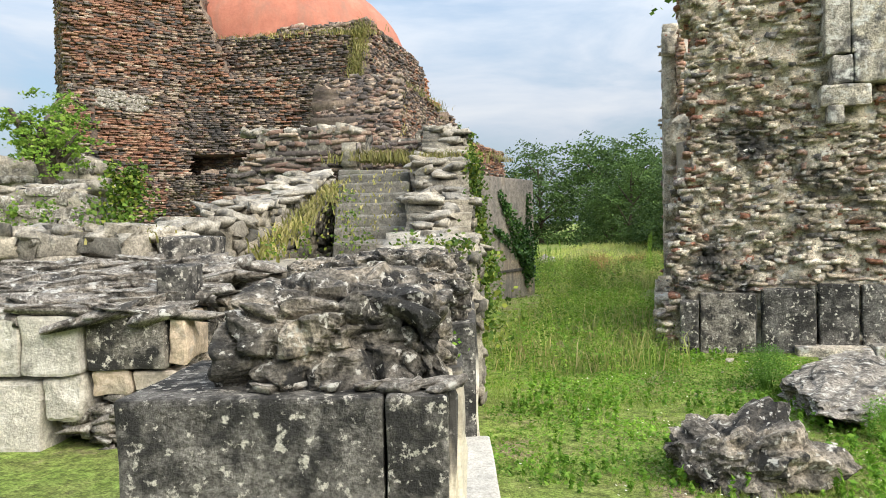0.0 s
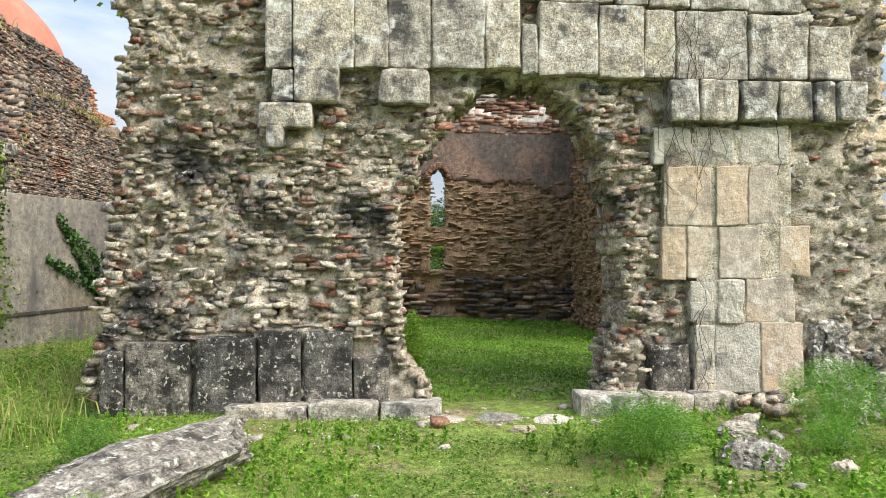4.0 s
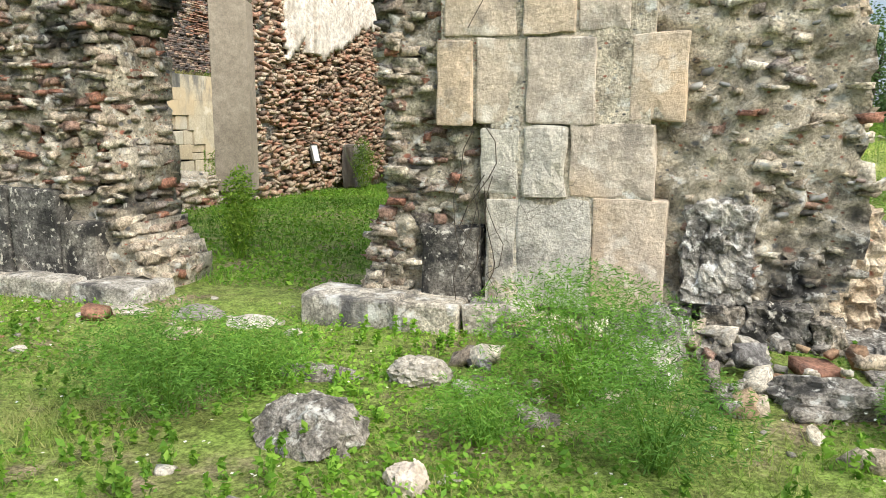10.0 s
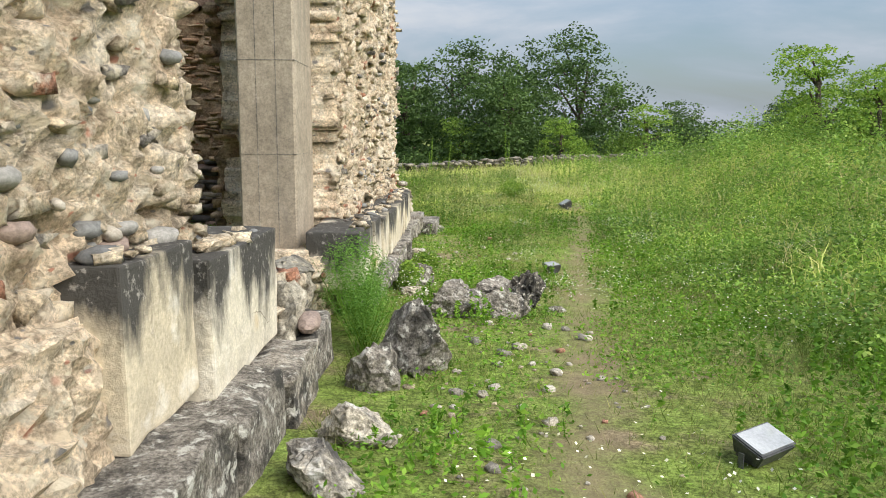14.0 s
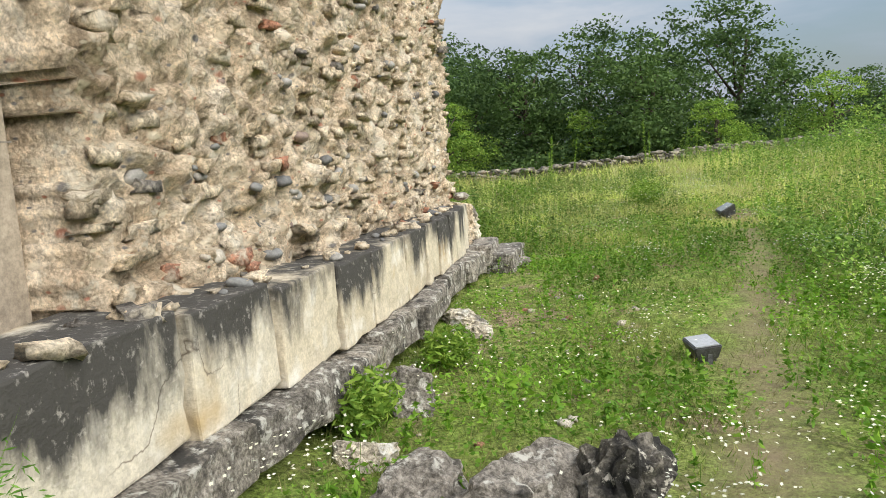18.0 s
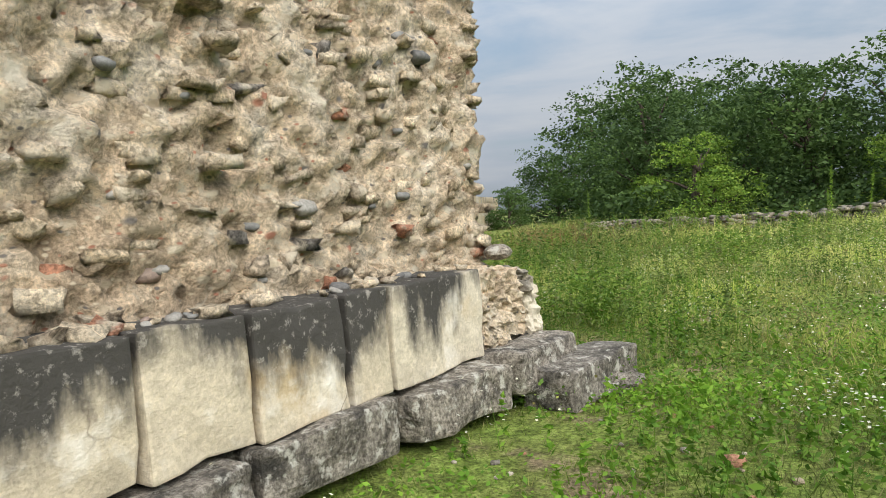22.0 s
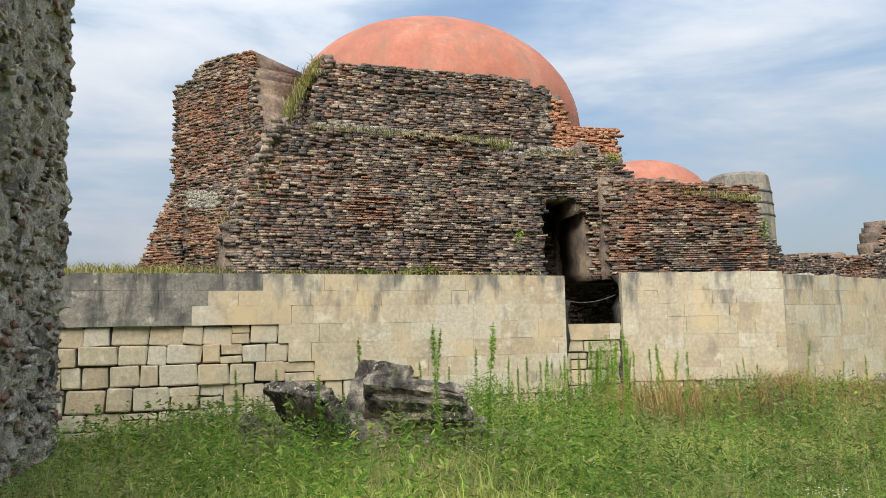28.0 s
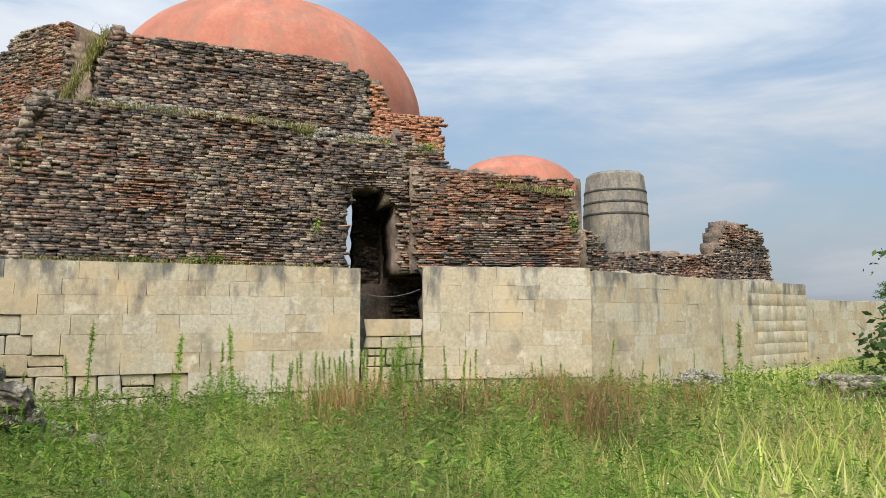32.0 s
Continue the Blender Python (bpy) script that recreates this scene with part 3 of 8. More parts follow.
M["paint"] = surface("white_paint", [(0.3, (0.7, 0.69, 0.66)), (0.7, (0.8, 0.79, 0.77))], vary="noise", bump=0.05, fine=0.1)


# ---------------------------------------------------------------- mesh helpers
def mesh_of(name, verts, faces, mat, smooth=False):
    me = bpy.data.meshes.new(name)
    verts, faces = np.asarray(verts, float), np.asarray(faces, int)
    k = faces.shape[1]
    me.vertices.add(len(verts))
    me.vertices.foreach_set("co", verts.ravel())
    me.loops.add(faces.size)
    me.loops.foreach_set("vertex_index", faces.ravel())
    me.polygons.add(len(faces))
    me.polygons.foreach_set("loop_start", np.arange(len(faces)) * k)
    me.polygons.foreach_set("loop_total", np.full(len(faces), k))
    if smooth:
        me.polygons.foreach_set("use_smooth", np.ones(len(faces), bool))
    me.update(calc_edges=True)
    me.validate()
    me.materials.append(mat)
    return me


def put(name, me, parent=None, m=None, label=""):
    ob = new(name, me)
    if parent is not None:
        ob.parent = parent
    if m is not None:
        ob.matrix_basis = m
    if label:
        tagged(ob, label)
    return ob


def part(name, bm, mat, parent, label=""):
    me = bpy.data.meshes.new(name)
    bm.to_mesh(me)
    bm.free()
    me.materials.append(mat)
    return put(name, me, parent, None, label)


def base_of(name, at, label, category, group="", kind="", turn=0.0):
    ob = new(name)
    ob.matrix_basis = pose(*at, 0, 0, turn)
    ob.empty_display_size = 0.2
    return tagged(ob, label, category, group, kind)


rng = np.random.default_rng(7)


def fbm(p, scale, octaves=3, seed=0.0):
    """Noise at rows of points, about -1 to 1."""
    out = np.empty(len(p))
    for i, q in enumerate(p):
        out[i] = noise.fractal(Vector((q[0] * scale + seed, q[1] * scale - seed, q[2] * scale + 2 * seed)), 0.8, 2.0, octaves)
    return out


CUBE_F = None


def stone_mesh(name, mat, seed, boxy=0.5, jitter=0.13):
    """A rough stone of unit size about its centre, 48 triangles."""
    global CUBE_F
    r = np.random.default_rng(seed)
    g = np.array([(x, y, z) for x in (-1, 0, 1) for y in (-1, 0, 1) for z in (-1, 0, 1) if (x, y, z) != (0, 0, 0)], float)
    idx = {tuple(v): i for i, v in enumerate(g.astype(int))}
    if CUBE_F is None:
        f = []
        for ax in range(3):
            for s in (-1, 1):
                o = [a for a in range(3) if a != ax]
                for a in (-1, 0):
                    for b in (-1, 0):
                        q = []
                        for da, db in ((0, 0), (1, 0), (1, 1), (0, 1)):
                            v = [0, 0, 0]
                            v[ax], v[o[0]], v[o[1]] = s, a + da, b + db
                            q.append(idx[tuple(v)])
                        flip = (s > 0) == (ax == 1)
                        f.append(q[::-1] if flip else q)
        CUBE_F = np.array(f)
    n = g / np.linalg.norm(g, axis=1)[:, None]
    v = g * boxy + n * (1 - boxy) * 1.15
    v = v * (1 + r.normal(0, jitter, (len(v), 1))) + r.normal(0, jitter * 0.9, v.shape)
    return mesh_of(name, v * 0.5, CUBE_F, mat)


def brick_set(name, mat, n, seed):
    """Plain worn bricks of unit size, 12 triangles each."""
    out = []
    for i in range(n):
        r = np.random.default_rng(seed + i)
        v = np.array([(x, y, z) for x in (-0.5, 0.5) for y in (-0.5, 0.5) for z in (-0.5, 0.5)]) + r.normal(0, 0.07, (8, 3))
        f = [(0, 1, 3, 2), (4, 6, 7, 5), (0, 4, 5, 1), (2, 3, 7, 6), (0, 2, 6, 4), (1, 5, 7, 3)]
        out.append(mesh_of(name, v, f, mat))
    return out


def stone_set(name, mat, n=8, boxy=0.5, jitter=0.13, seed=10):
    return [stone_mesh(name, mat, seed + i, boxy, jitter) for i in range(n)]


def joined(name, pieces, mat, parent=None, smooth=False, label=""):
    """One mesh of kind 'stuff' from (mesh, 4x4) pairs."""
    vs, fs, n = [], [], 0
    cache = {}
    for me, m in pieces:
        if me.name not in cache:
            v = np.empty(len(me.vertices) * 3)
            me.vertices.foreach_get("co", v)
            f = np.empty(len(me.loops), int)
            me.loops.foreach_get("vertex_index", f)
            cache[me.name] = (v.reshape(-1, 3), f.reshape(len(me.polygons), -1))
        v, f = cache[me.name]
        a = np.array(m)
        vs.append(v @ a[:3, :3].T + a[:3, 3])
        fs.append(f + n)
        n += len(v)
    if not vs:
        return None
    ob = put(name, mesh_of(name, np.concatenate(vs), np.concatenate(fs), mat, smooth), parent, None, label)
    return tagged(ob, kind="stuff")


def scatter(name, pieces, parent, near, mat, limit=300, stuff_label=""):
    """Pieces (mesh, matrix): those nearest to the point near become parts, the rest one joined part."""
    near = Vector(near)
    pieces = sorted(pieces, key=lambda q: (q[1].translation - near).length)
    for me, m in pieces[:limit]:
        put(name, me, parent, m)
    if len(pieces) > limit:
        joined(name + "_rest", pieces[limit:], mat, parent, label=stuff_label)


def relief_of(flat, relief, grain, seed, rag):
    """How far a weathered face stands out at rows of (along, up, 0): swellings, ledges and crumbs."""
    ledge = flat * np.array([1.0, 2.1, 1.0])
    chunk = np.empty(len(flat))
    for i, q in enumerate(flat):
        p = Vector((q[0] * grain * 2.0, q[1] * grain * 3.1, seed))
        p += noise.noise_vector(p * 0.8) * 0.45
        d, pts = noise.voronoi(p)
        chunk[i] = noise.noise(pts[0] * 7.31) * 1.5 + 0.7 * (p.y - pts[0].y) + 0.5 * noise.noise(pts[0] * 3.7) * (p.x - pts[0].x) - 0.45 * max(0.0, 1 - (d[1] - d[0]) * 5.0)
    return fbm(flat, grain * 0.6, 4, seed) * relief * 0.9 + chunk * relief * rag * 0.75 + fbm(ledge, grain * 5.0, 2, seed + 7.0) * relief * rag * 0.3 - np.clip(fbm(ledge, grain * 1.6, 2, seed + 11.0) - 0.3, 0, 0.5) * relief * 1.8


def on_face(place, relief, grain, seed, rag=0.45):
    """place() that follows the weathered face of a ruin() made with the same numbers."""
    return lambda u, v, d: place(u, v, d + float(relief_of(np.array([[u, v, 0.0]]), relief, grain, seed, rag)[0]))


def ruin(name, us, vs, inside, place, relief, thick, mat, seed=0.0, grain=2.2, label="", kind="structure", parent=None, category="", rag=0.45):
    """A ragged wall. us, vs: grid lines along and up; inside(u, v) says where there is masonry;
    place(u, v, d) gives the world point, d metres in front of the face; thick: its depth behind."""
    nu, nv = len(us), len(vs)
    cu, cv = (us[:-1] + us[1:]) / 2, (vs[:-1] + vs[1:]) / 2
    keep = np.array([[bool(inside(u, v)) for v in cv] for u in cu])
    jit = rng.normal(0, 0.16, (nu, nv, 2)) * np.array([us[1] - us[0], vs[1] - vs[0]])
    uu = us[:, None] + jit[:, :, 0]
    vv = vs[None, :] + jit[:, :, 1]
    vv[:, 0] = vs[0]
    flat = np.stack([uu.ravel(), vv.ravel(), np.zeros(nu * nv)], 1)
    d = relief_of(flat, relief, grain, seed, rag) + rng.normal(0, 0.1 * relief, nu * nv)
    front = [place(u, v, k) for (u, v, _), k in zip(flat, d)]
    d2 = fbm(flat, grain, 4, seed + 9.0) * relief * 0.7
    back = [place(u, v, -thick + k) for (u, v, _), k in zip(flat, d2)]
    verts = np.array(front + back)
    n = nu * nv
    faces = []
    ix = lambda i, j: i * nv + j
    for i in range(nu - 1):
        for j in range(nv - 1):
            if not keep[i, j]:
                continue
            a, b, c, e = ix(i, j), ix(i + 1, j), ix(i + 1, j + 1), ix(i, j + 1)
            faces.append((a, b, c, e))
            faces.append((a + n, e + n, c + n, b + n))
            for di, dj, p, q in ((0, -1, a, b), (1, 0, b, c), (0, 1, c, e), (-1, 0, e, a)):
                x, y = i + di, j + dj
                if not (0 <= x < nu - 1 and 0 <= y < nv - 1 and keep[x, y]):
                    faces.append((q, p, p + n, q + n))
    faces = np.array(faces)
    used, inv = np.unique(faces, return_inverse=True)
    me = mesh_of(name, verts[used], inv.reshape(faces.shape), mat)
    ob = put(name, me, parent, None, label)
    if parent is None:
        tagged(ob, label, category or "wall", kind=kind)
    return ob


def straight(p0, p1, z0=0.0, batter=0.0):
    """place() for an upright face from p0 to p1, seen from the right-hand side of that way."""
    p0, p1 = np.array(p0, float), np.array(p1, float)
    w = (p1 - p0) / np.linalg.norm(p1 - p0)
    nrm = np.array([w[1], -w[0]])
    return lambda u, v, d: (*(p0 + w * u + nrm * (d - batter * v)), z0 + v)


def facing(p0, p1):
    return math.degrees(math.atan2(p1[1] - p0[1], p1[0] - p0[0]))


def sm(a, b, x):
    t = min(1.0, max(0.0, (x - a) / (b - a)))
    return t * t * (3 - 2 * t)


def wob(x, seed=0.0, amp=1.0, scale=1.0):
    return amp * noise.fractal(Vector((x * scale, seed, seed * 1.7)), 0.8, 2.0, 4)


def rubble_course(place, ang, u0, u1, v0, v1, inside, meshes, size=(0.26, 0.1), depth=0.14, proud=0.03, fill=0.85, seed=1, skew=6.0):
    """Loose courses of stones on a wall face."""
    r = np.random.default_rng(seed)
    out, v = [], v0
    while v < v1:
        h = size[1] * r.uniform(0.65, 1.4)
        u = u0 + r.uniform(0, size[0])
        while u < u1:
            w = size[0] * r.uniform(0.45, 1.6)
            vv = v + r.normal(0, h * 0.18)
            if r.random() < fill and inside(u + w / 2, vv + h / 2):
                x, y, z = place(u + w / 2, vv + h / 2, proud * r.uniform(-0.6, 1.4))
                m = Matrix.LocRotScale((x, y, z), Euler((radians(r.normal(0, skew)), radians(r.normal(0, skew)), radians(ang + r.normal(0, skew)))), (w * 0.97, depth * r.uniform(0.7, 1.4), h * 0.95))
                out.append((meshes[r.integers(len(meshes))], m))
            u += w
        v += h
    return out


def block_mesh(name, mat, w, d, h, bevel=0.025, seed=0, rough=0.012, cuts=2):
    """A worn squared block, origin at the middle of its base's front edge line."""
    bm = bmesh.new()
    bmesh.ops.create_cube(bm, size=1.0)
    for v in bm.verts:
        v.co = Vector((v.co.x * w, (v.co.y + 0.5) * d, (v.co.z + 0.5) * h))
    bmesh.ops.bevel(bm, geom=bm.edges[:], offset=min(bevel, 0.2 * min(w, d, h)), segments=2, profile=0.6, affect="EDGES")
    if rough > 0.009:
        bmesh.ops.subdivide_edges(bm, edges=[e for e in bm.edges if e.calc_length() > 0.12], cuts=3, use_grid_fill=True)
    mid = Vector((0, d / 2, h / 2))
    for v in bm.verts:
        q = v.co * 3.1 + Vector((seed * 3.7, seed * 1.3, 0))
        p = v.co * 9.7 + Vector((seed, seed * 2.1, 4))
        near = sorted((abs(abs(v.co.x) - w / 2) / 0.12, abs(abs(v.co.y - d / 2) - d / 2) / 0.12, abs(abs(v.co.z - h / 2) - h / 2) / 0.12))
        chip = max(0.0, 1 - near[1]) * max(0.0, noise.noise(p * 0.6) + 0.1)
        v.co += Vector((noise.noise(q), noise.noise(q + Vector((9, 0, 0))), noise.noise(q + Vector((0, 9, 0))))) * rough
        v.co += Vector((noise.noise(p), noise.noise(p + Vector((9, 0, 0))), noise.noise(p + Vector((0, 9, 0))))) * rough * 0.5
        v.co += (mid - v.co).normalized() * chip * min(rough, 0.02) * 2.2
    me = bpy.data.meshes.new(name)
    bm.to_mesh(me)
    bm.free()
    me.materials.append(mat)
    return me


def rock_mesh(name, mat, size, seed, sub=3, rough=0.22, flat=0.0, facets=0, crag=1.0):
    """A boulder: an icosphere pushed about by noise, and cut by random planes for broken faces."""
    bm = bmesh.new()
    bmesh.ops.create_icosphere(bm, subdivisions=sub, radius=0.5)
    r = np.random.default_rng(seed)
    planes = [(Vector(r.normal(0, 1, 3)).normalized(), r.uniform(0.26, 0.42)) for _ in range(facets)]
    for v in bm.verts:
        for nrm, dist in planes:
            k = v.co.dot(nrm)
            if k > dist:
                v.co -= nrm * (k - dist)
        q = v.co * 2.2 + Vector((seed * 1.7, seed, -seed))
        v.co *= 1 + rough * noise.fractal(q, 0.7, 2.1, 6) + 0.09 * crag * noise.noise(q * 4.3) + 0.05 * crag * noise.noise(q * 11) - (0.12 * (crag - 1) * max(0.0, 1 - 6 * abs(noise.noise(Vector((q.x * 1.6, q.y * 1.6, q.z * 3.4)))))) 
        v.co = Vector((v.co.x * size[0], v.co.y * size[1], v.co.z * size[2]))
    me = bpy.data.meshes.new(name)
    bm.to_mesh(me)
    bm.free()
    me.polygons.foreach_set("use_smooth", np.zeros(len(me.polygons), bool))
    me.materials.append(mat)
    return me


def crag_mesh(name, mat, size, seed, boxy=0.35, amp=0.09, cell=5.0, sub=6):
    """A squared-off lump of broken masonry with stepped chunks and crevices, sitting on z = 0."""
    bm = bmesh.new()
    bmesh.ops.create_cube(bm, size=2.0)
    bmesh.ops.subdivide_edges(bm, edges=bm.edges[:], cuts={4: 11, 5: 19, 6: 31}[sub], use_grid_fill=True)
    for v in bm.verts:
        n = v.co.normalized()
        k = min(0.8, boxy * 1.1)
        p = Vector([(c * (1 - k) + m * k * 1.2) * s * 0.5 for c, m, s in zip(v.co, n, size)])
        q = Vector((p.x * cell, p.y * cell, p.z * cell * 1.35)) + Vector((seed * 3.1, seed * 1.7, seed))
        q += noise.noise_vector(q * 0.7) * 0.6
        d, pts = noise.voronoi(q)
        push = noise.noise(pts[0] * 5.7) * 1.3 - 0.8 * max(0.0, 1 - (d[1] - d[0]) * 5.0)
        push += 0.5 * noise.noise(q * 2.7) + 0.9 * noise.noise(q * 0.3)
        out = Vector((n.x, n.y, n.z * 0.7))
        v.co = p + out * push * amp
        v.co.z += size[2] * 0.5
    me = bpy.data.meshes.new(name)
    bm.to_mesh(me)
    bm.free()
    me.materials.append(mat)
    return me


# ---------------------------------------------------------------- ground
SPOTS_A = [(0.9, -0.1, 0.18), (-0.1, 3.6, 0.05), (-3, 3.6, 0.0), (1.5, 5.0, -0.02), (0.0, 9.7, -0.2), (4.0, 7.3, -0.14), (3.2, 8.2, -0.1), (5.7, 9.4, -0.12), (7.3, 8.6, -0.06), (2.3, 9.6, -0.04), (6, 10.2, -0.04), (9, 10, 0.0), (11.5, 12, -0.05), (11.8, 15, -0.25), (13.2, 20.6, -0.5), (3.5, 1.8, 0.12), (5.5, 2.7, 0.12), (8.5, 4.5, 0.06), (10.5, 7.3, 0.06), (13.5, 13.6, -0.1), (13.1, 18.5, -0.42)]
SPOTS_B = [(11.5, 24.6, -0.38), (13.7, 22.5, -0.38), (13.8, 26.5, -0.24), (14, 30, -0.05), (9, 29, -0.25), (2, 30, -0.5), (6, 33, -0.35), (-2, 34, -0.8), (-2, 41, -0.75), (-3, 26, -0.8), (-6.8, 22, -1.4), (-6.6, 28, -1.4), (-7, 34, -1.3), (-7.2, 40, -1.2), (-7.2, 45, -1.15), (-10.5, 56, -1.1), (-16, 70, -0.6), (4, 15, 0.02), (5, 21, -0.1), (5, 27, -0.25), (-1, 12, 0.0), (-1.5, 17, -0.1), (24, 14, 2.4), (26, 22, 2.0), (20, 18, 0.4), (21.5, 24, 1.0), (22.5, 29, 1.3), (26, 33, 1.8), (24, 37, 1.0), (19, 38, 0.2), (-2, 55, -0.1), (10, 62, 0.5), (-20, 5, 0.6), (-9, 14, 1.0), (5, 43, -0.2)]
SP = np.array(SPOTS_A + SPOTS_B)


def ground_z(x, y):
    d2 = (SP[:, 0] - x) ** 2 + (SP[:, 1] - y) ** 2 + 1.2
    w = 1 / d2 ** 1.6
    near = float((w * SP[:, 2]).sum() / w.sum())
    far = sm(40, 140, math.hypot(x - 6, y - 18))
    return near * (1 - far) + 0.4 * far + 0.03 * noise.noise(Vector((x * 1.3, y * 1.3, 0))) * (1 - far)


def axis_lines(a, b, step, grow=1.18, reach=1500):
    mid = list(np.arange(a, b + 1e-6, step))
    lo, hi, s = mid[0], mid[-1], step
    left, right = [], []
    while hi < reach:
        s *= grow
        hi += s
        lo -= s
        right.append(hi)
        left.append(lo)
    return np.array(left[::-1] + mid + right)


gx, gy = axis_lines(-9, 22, 0.3), axis_lines(-4, 46, 0.3)
gv = np.array([(x, y, ground_z(x, y)) for x in gx for y in gy])
ni = len(gy)
gf = np.array([(i * ni + j, (i + 1) * ni + j, (i + 1) * ni + j + 1, i * ni + j + 1) for i in range(len(gx) - 1) for j in range(ni - 1)])
ground = put("ground", mesh_of("ground", gv, gf, M["soil"], smooth=True))
tagged(ground, "uneven grassy ground of soil and turf round the ruins", "ground", kind="structure")

# pieces shared by the walls
RUB = stone_set("rubble_stone", M["rubble"], 14, 0.85, 0.18, 10)
RUBE = stone_set("pale_stone", M["rubble_east"], 14, 0.85, 0.2, 40)
RUBF = stone_set("rubble_stone", M["rubble"], 14, 0.96, 0.2, 400)
COB = stone_set("cobble", M["cobble"], 5, 0.05, 0.07, 80)
for _c in COB:
    _c.polygons.foreach_set("use_smooth", np.ones(len(_c.polygons), bool))
BRK = brick_set("brick", M["brick"], 8, 100)
BRR = brick_set("brick", M["brick_red"], 8, 120)
CAP = stone_set("cap_stone", M["boulder"], 8, 0.72, 0.17, 140)
ROUGHB = brick_set("worn_brick", M["brick_brown"], 10, 160)


def blocks(rows, parent, mat, face_y, depth=0.35, proud=0.05, name="block", bevel=0.03, rough=0.016):
    """Squared blocks on the south wall: rows of x0, x1, z0, z1."""
    for i, (x0, x1, z0, z1) in enumerate(rows):
        me = block_mesh(name, mat, x1 - x0 + 0.006, depth, z1 - z0 + 0.006, bevel * 0.5, seed=x0 * 3 + z0, rough=rough)
        put(name, me, parent, pose((x0 + x1) / 2, face_y - proud - 0.03 * wob(x0 * 7, z0), z0 + 0.006, 0.8 * wob(x0 * 5, 2), 0, 1.2 * wob(x0 * 9, z0)))


# ---------------------------------------------------------------- hall, south wall with its arch
S0, S1 = (1.05, 10.47), (10.55, 10.47)
south = straight(S0, S1, 0.0)


def arch_left(v):
    return 3.36 + 0.1 * wob(v, 3, 1, 2.2) + 0.3 * sm(0.6, 0.0, v) + 0.1 * sm(1.4, 0.5, v) + 0.3 * sm(2.2, 2.8, v) + 0.25 * sm(2.7, 3.3, v) + 0.5 * sm(3.25, 3.75, v)


def arch_right(v):
    return 5.95 + 0.1 * wob(v, 8, 1, 2.2) - 0.2 * sm(2.0, 3.0, v) - 0.15 * sm(2.8, 3.2, v) - 0.45 * sm(3.15, 3.7, v) - 0.12 * sm(0.9, 0.5, v)


def in_south(u, v):
    left = 0.12 + 0.16 * wob(v, 1, 1, 1.6) + 0.2 * sm(1.8, 3, v) - 0.1 * sm(0.9, 0.5, v)
    right = 9.2 - 0.4 * sm(1.6, 3.5, v) + 0.16 * wob(v, 5, 1, 1.6) - 0.2 * sm(3.5, 6, v)
    if u < left or u > right or v > 6.7 + 0.5 * wob(u, 2, 1, 0.9):
        return False
    return not (arch_left(v) < u < arch_right(v) and v < 3.7 + 0.06 * wob(u, 4, 1, 3))


wall_south = ruin("wall_south", np.arange(-0.4, 9.9, 0.06), np.arange(-0.36, 7.4, 0.06), in_south, south, 0.08, 0.9, M["mortar"], seed=1.0, rag=1.05, grain=3.2,
                  label="ruined rubble and brick wall with a broken arched doorway")
LEFT_BASE = [(1.2, 1.44, -0.2, 0.62), (1.46, 2.16, -0.2, 0.72), (2.23, 2.88, -0.2, 0.78), (2.91, 3.38, -0.2, 0.84), (3.42, 3.95, -0.2, 0.83), (3.97, 4.36, -0.2, 0.55)]
PIER_ROWS = [(7.82, 8.04, 0.12, 0.9), (8.05, 8.57, 0.12, 0.92), (8.58, 9.08, 0.14, 0.93), (7.77, 8.06, 0.92, 1.41), (8.08, 8.39, 0.92, 1.42), (8.41, 8.98, 0.93, 1.43), (7.44, 7.71, 1.42, 2.01),
             (7.73, 8.09, 1.43, 2.02), (8.1, 8.57, 1.43, 2.02), (8.59, 8.77, 1.48, 2.0), (8.79, 9.15, 1.45, 2.03), (7.5, 8.02, 2.03, 2.7), (8.06, 8.42, 2.03, 2.71), (8.44, 8.78, 2.05, 2.72), (7.35, 7.79, 2.72, 3.15), (7.81, 8.28, 2.73, 3.15), (8.34, 8.91, 2.73, 3.17)]
LINTEL = [(2.99, 3.28, 3.75, 4.57), (3.29, 3.96, 3.76, 4.58), (3.97, 4.34, 3.78, 4.56), (4.35, 4.82, 3.78, 4.6), (4.83, 5.42, 3.78, 4.6), (5.43, 5.82, 3.78, 4.58), (5.84, 6.01, 3.7, 4.28), (6.03, 6.7, 3.71, 4.53),
          (6.71, 7.22, 3.69, 4.5), (7.23, 7.58, 3.7, 4.46), (7.59, 8.41, 3.68, 4.46), (8.42, 9.1, 3.69, 4.42), (9.12, 9.6, 3.68, 4.3)]
UPPER = [(2.9, 3.38, 4.6, 5.1), (3.39, 3.96, 4.6, 5.12), (3.97, 4.52, 4.6, 5.1), (4.53, 5.5, 4.62, 5.14), (5.52, 6.12, 4.58, 5.1), (6.14, 6.9, 4.55, 5.15), (6.92, 7.27, 4.52, 5.14), (7.28, 7.74, 4.5, 5.15), (7.76, 8.42, 4.48, 5.2), (8.43, 9.05, 4.46, 5.2)]
SMALL = [(3.06, 3.3, 3.37, 3.74), (3.31, 3.8, 3.38, 3.77), (2.93, 3.5, 3.1, 3.36), (3.0, 3.2, 2.88, 3.1), (4.24, 4.8, 3.37, 3.75), (7.5, 7.82, 3.2, 3.66), (7.85, 8.27, 3.2, 3.67), (8.32, 8.72, 3.21, 3.66), (8.75, 9.12, 3.22, 3.66), (9.17, 9.4, 3.2, 3.66), (9.43, 9.75, 3.22, 3.66)]
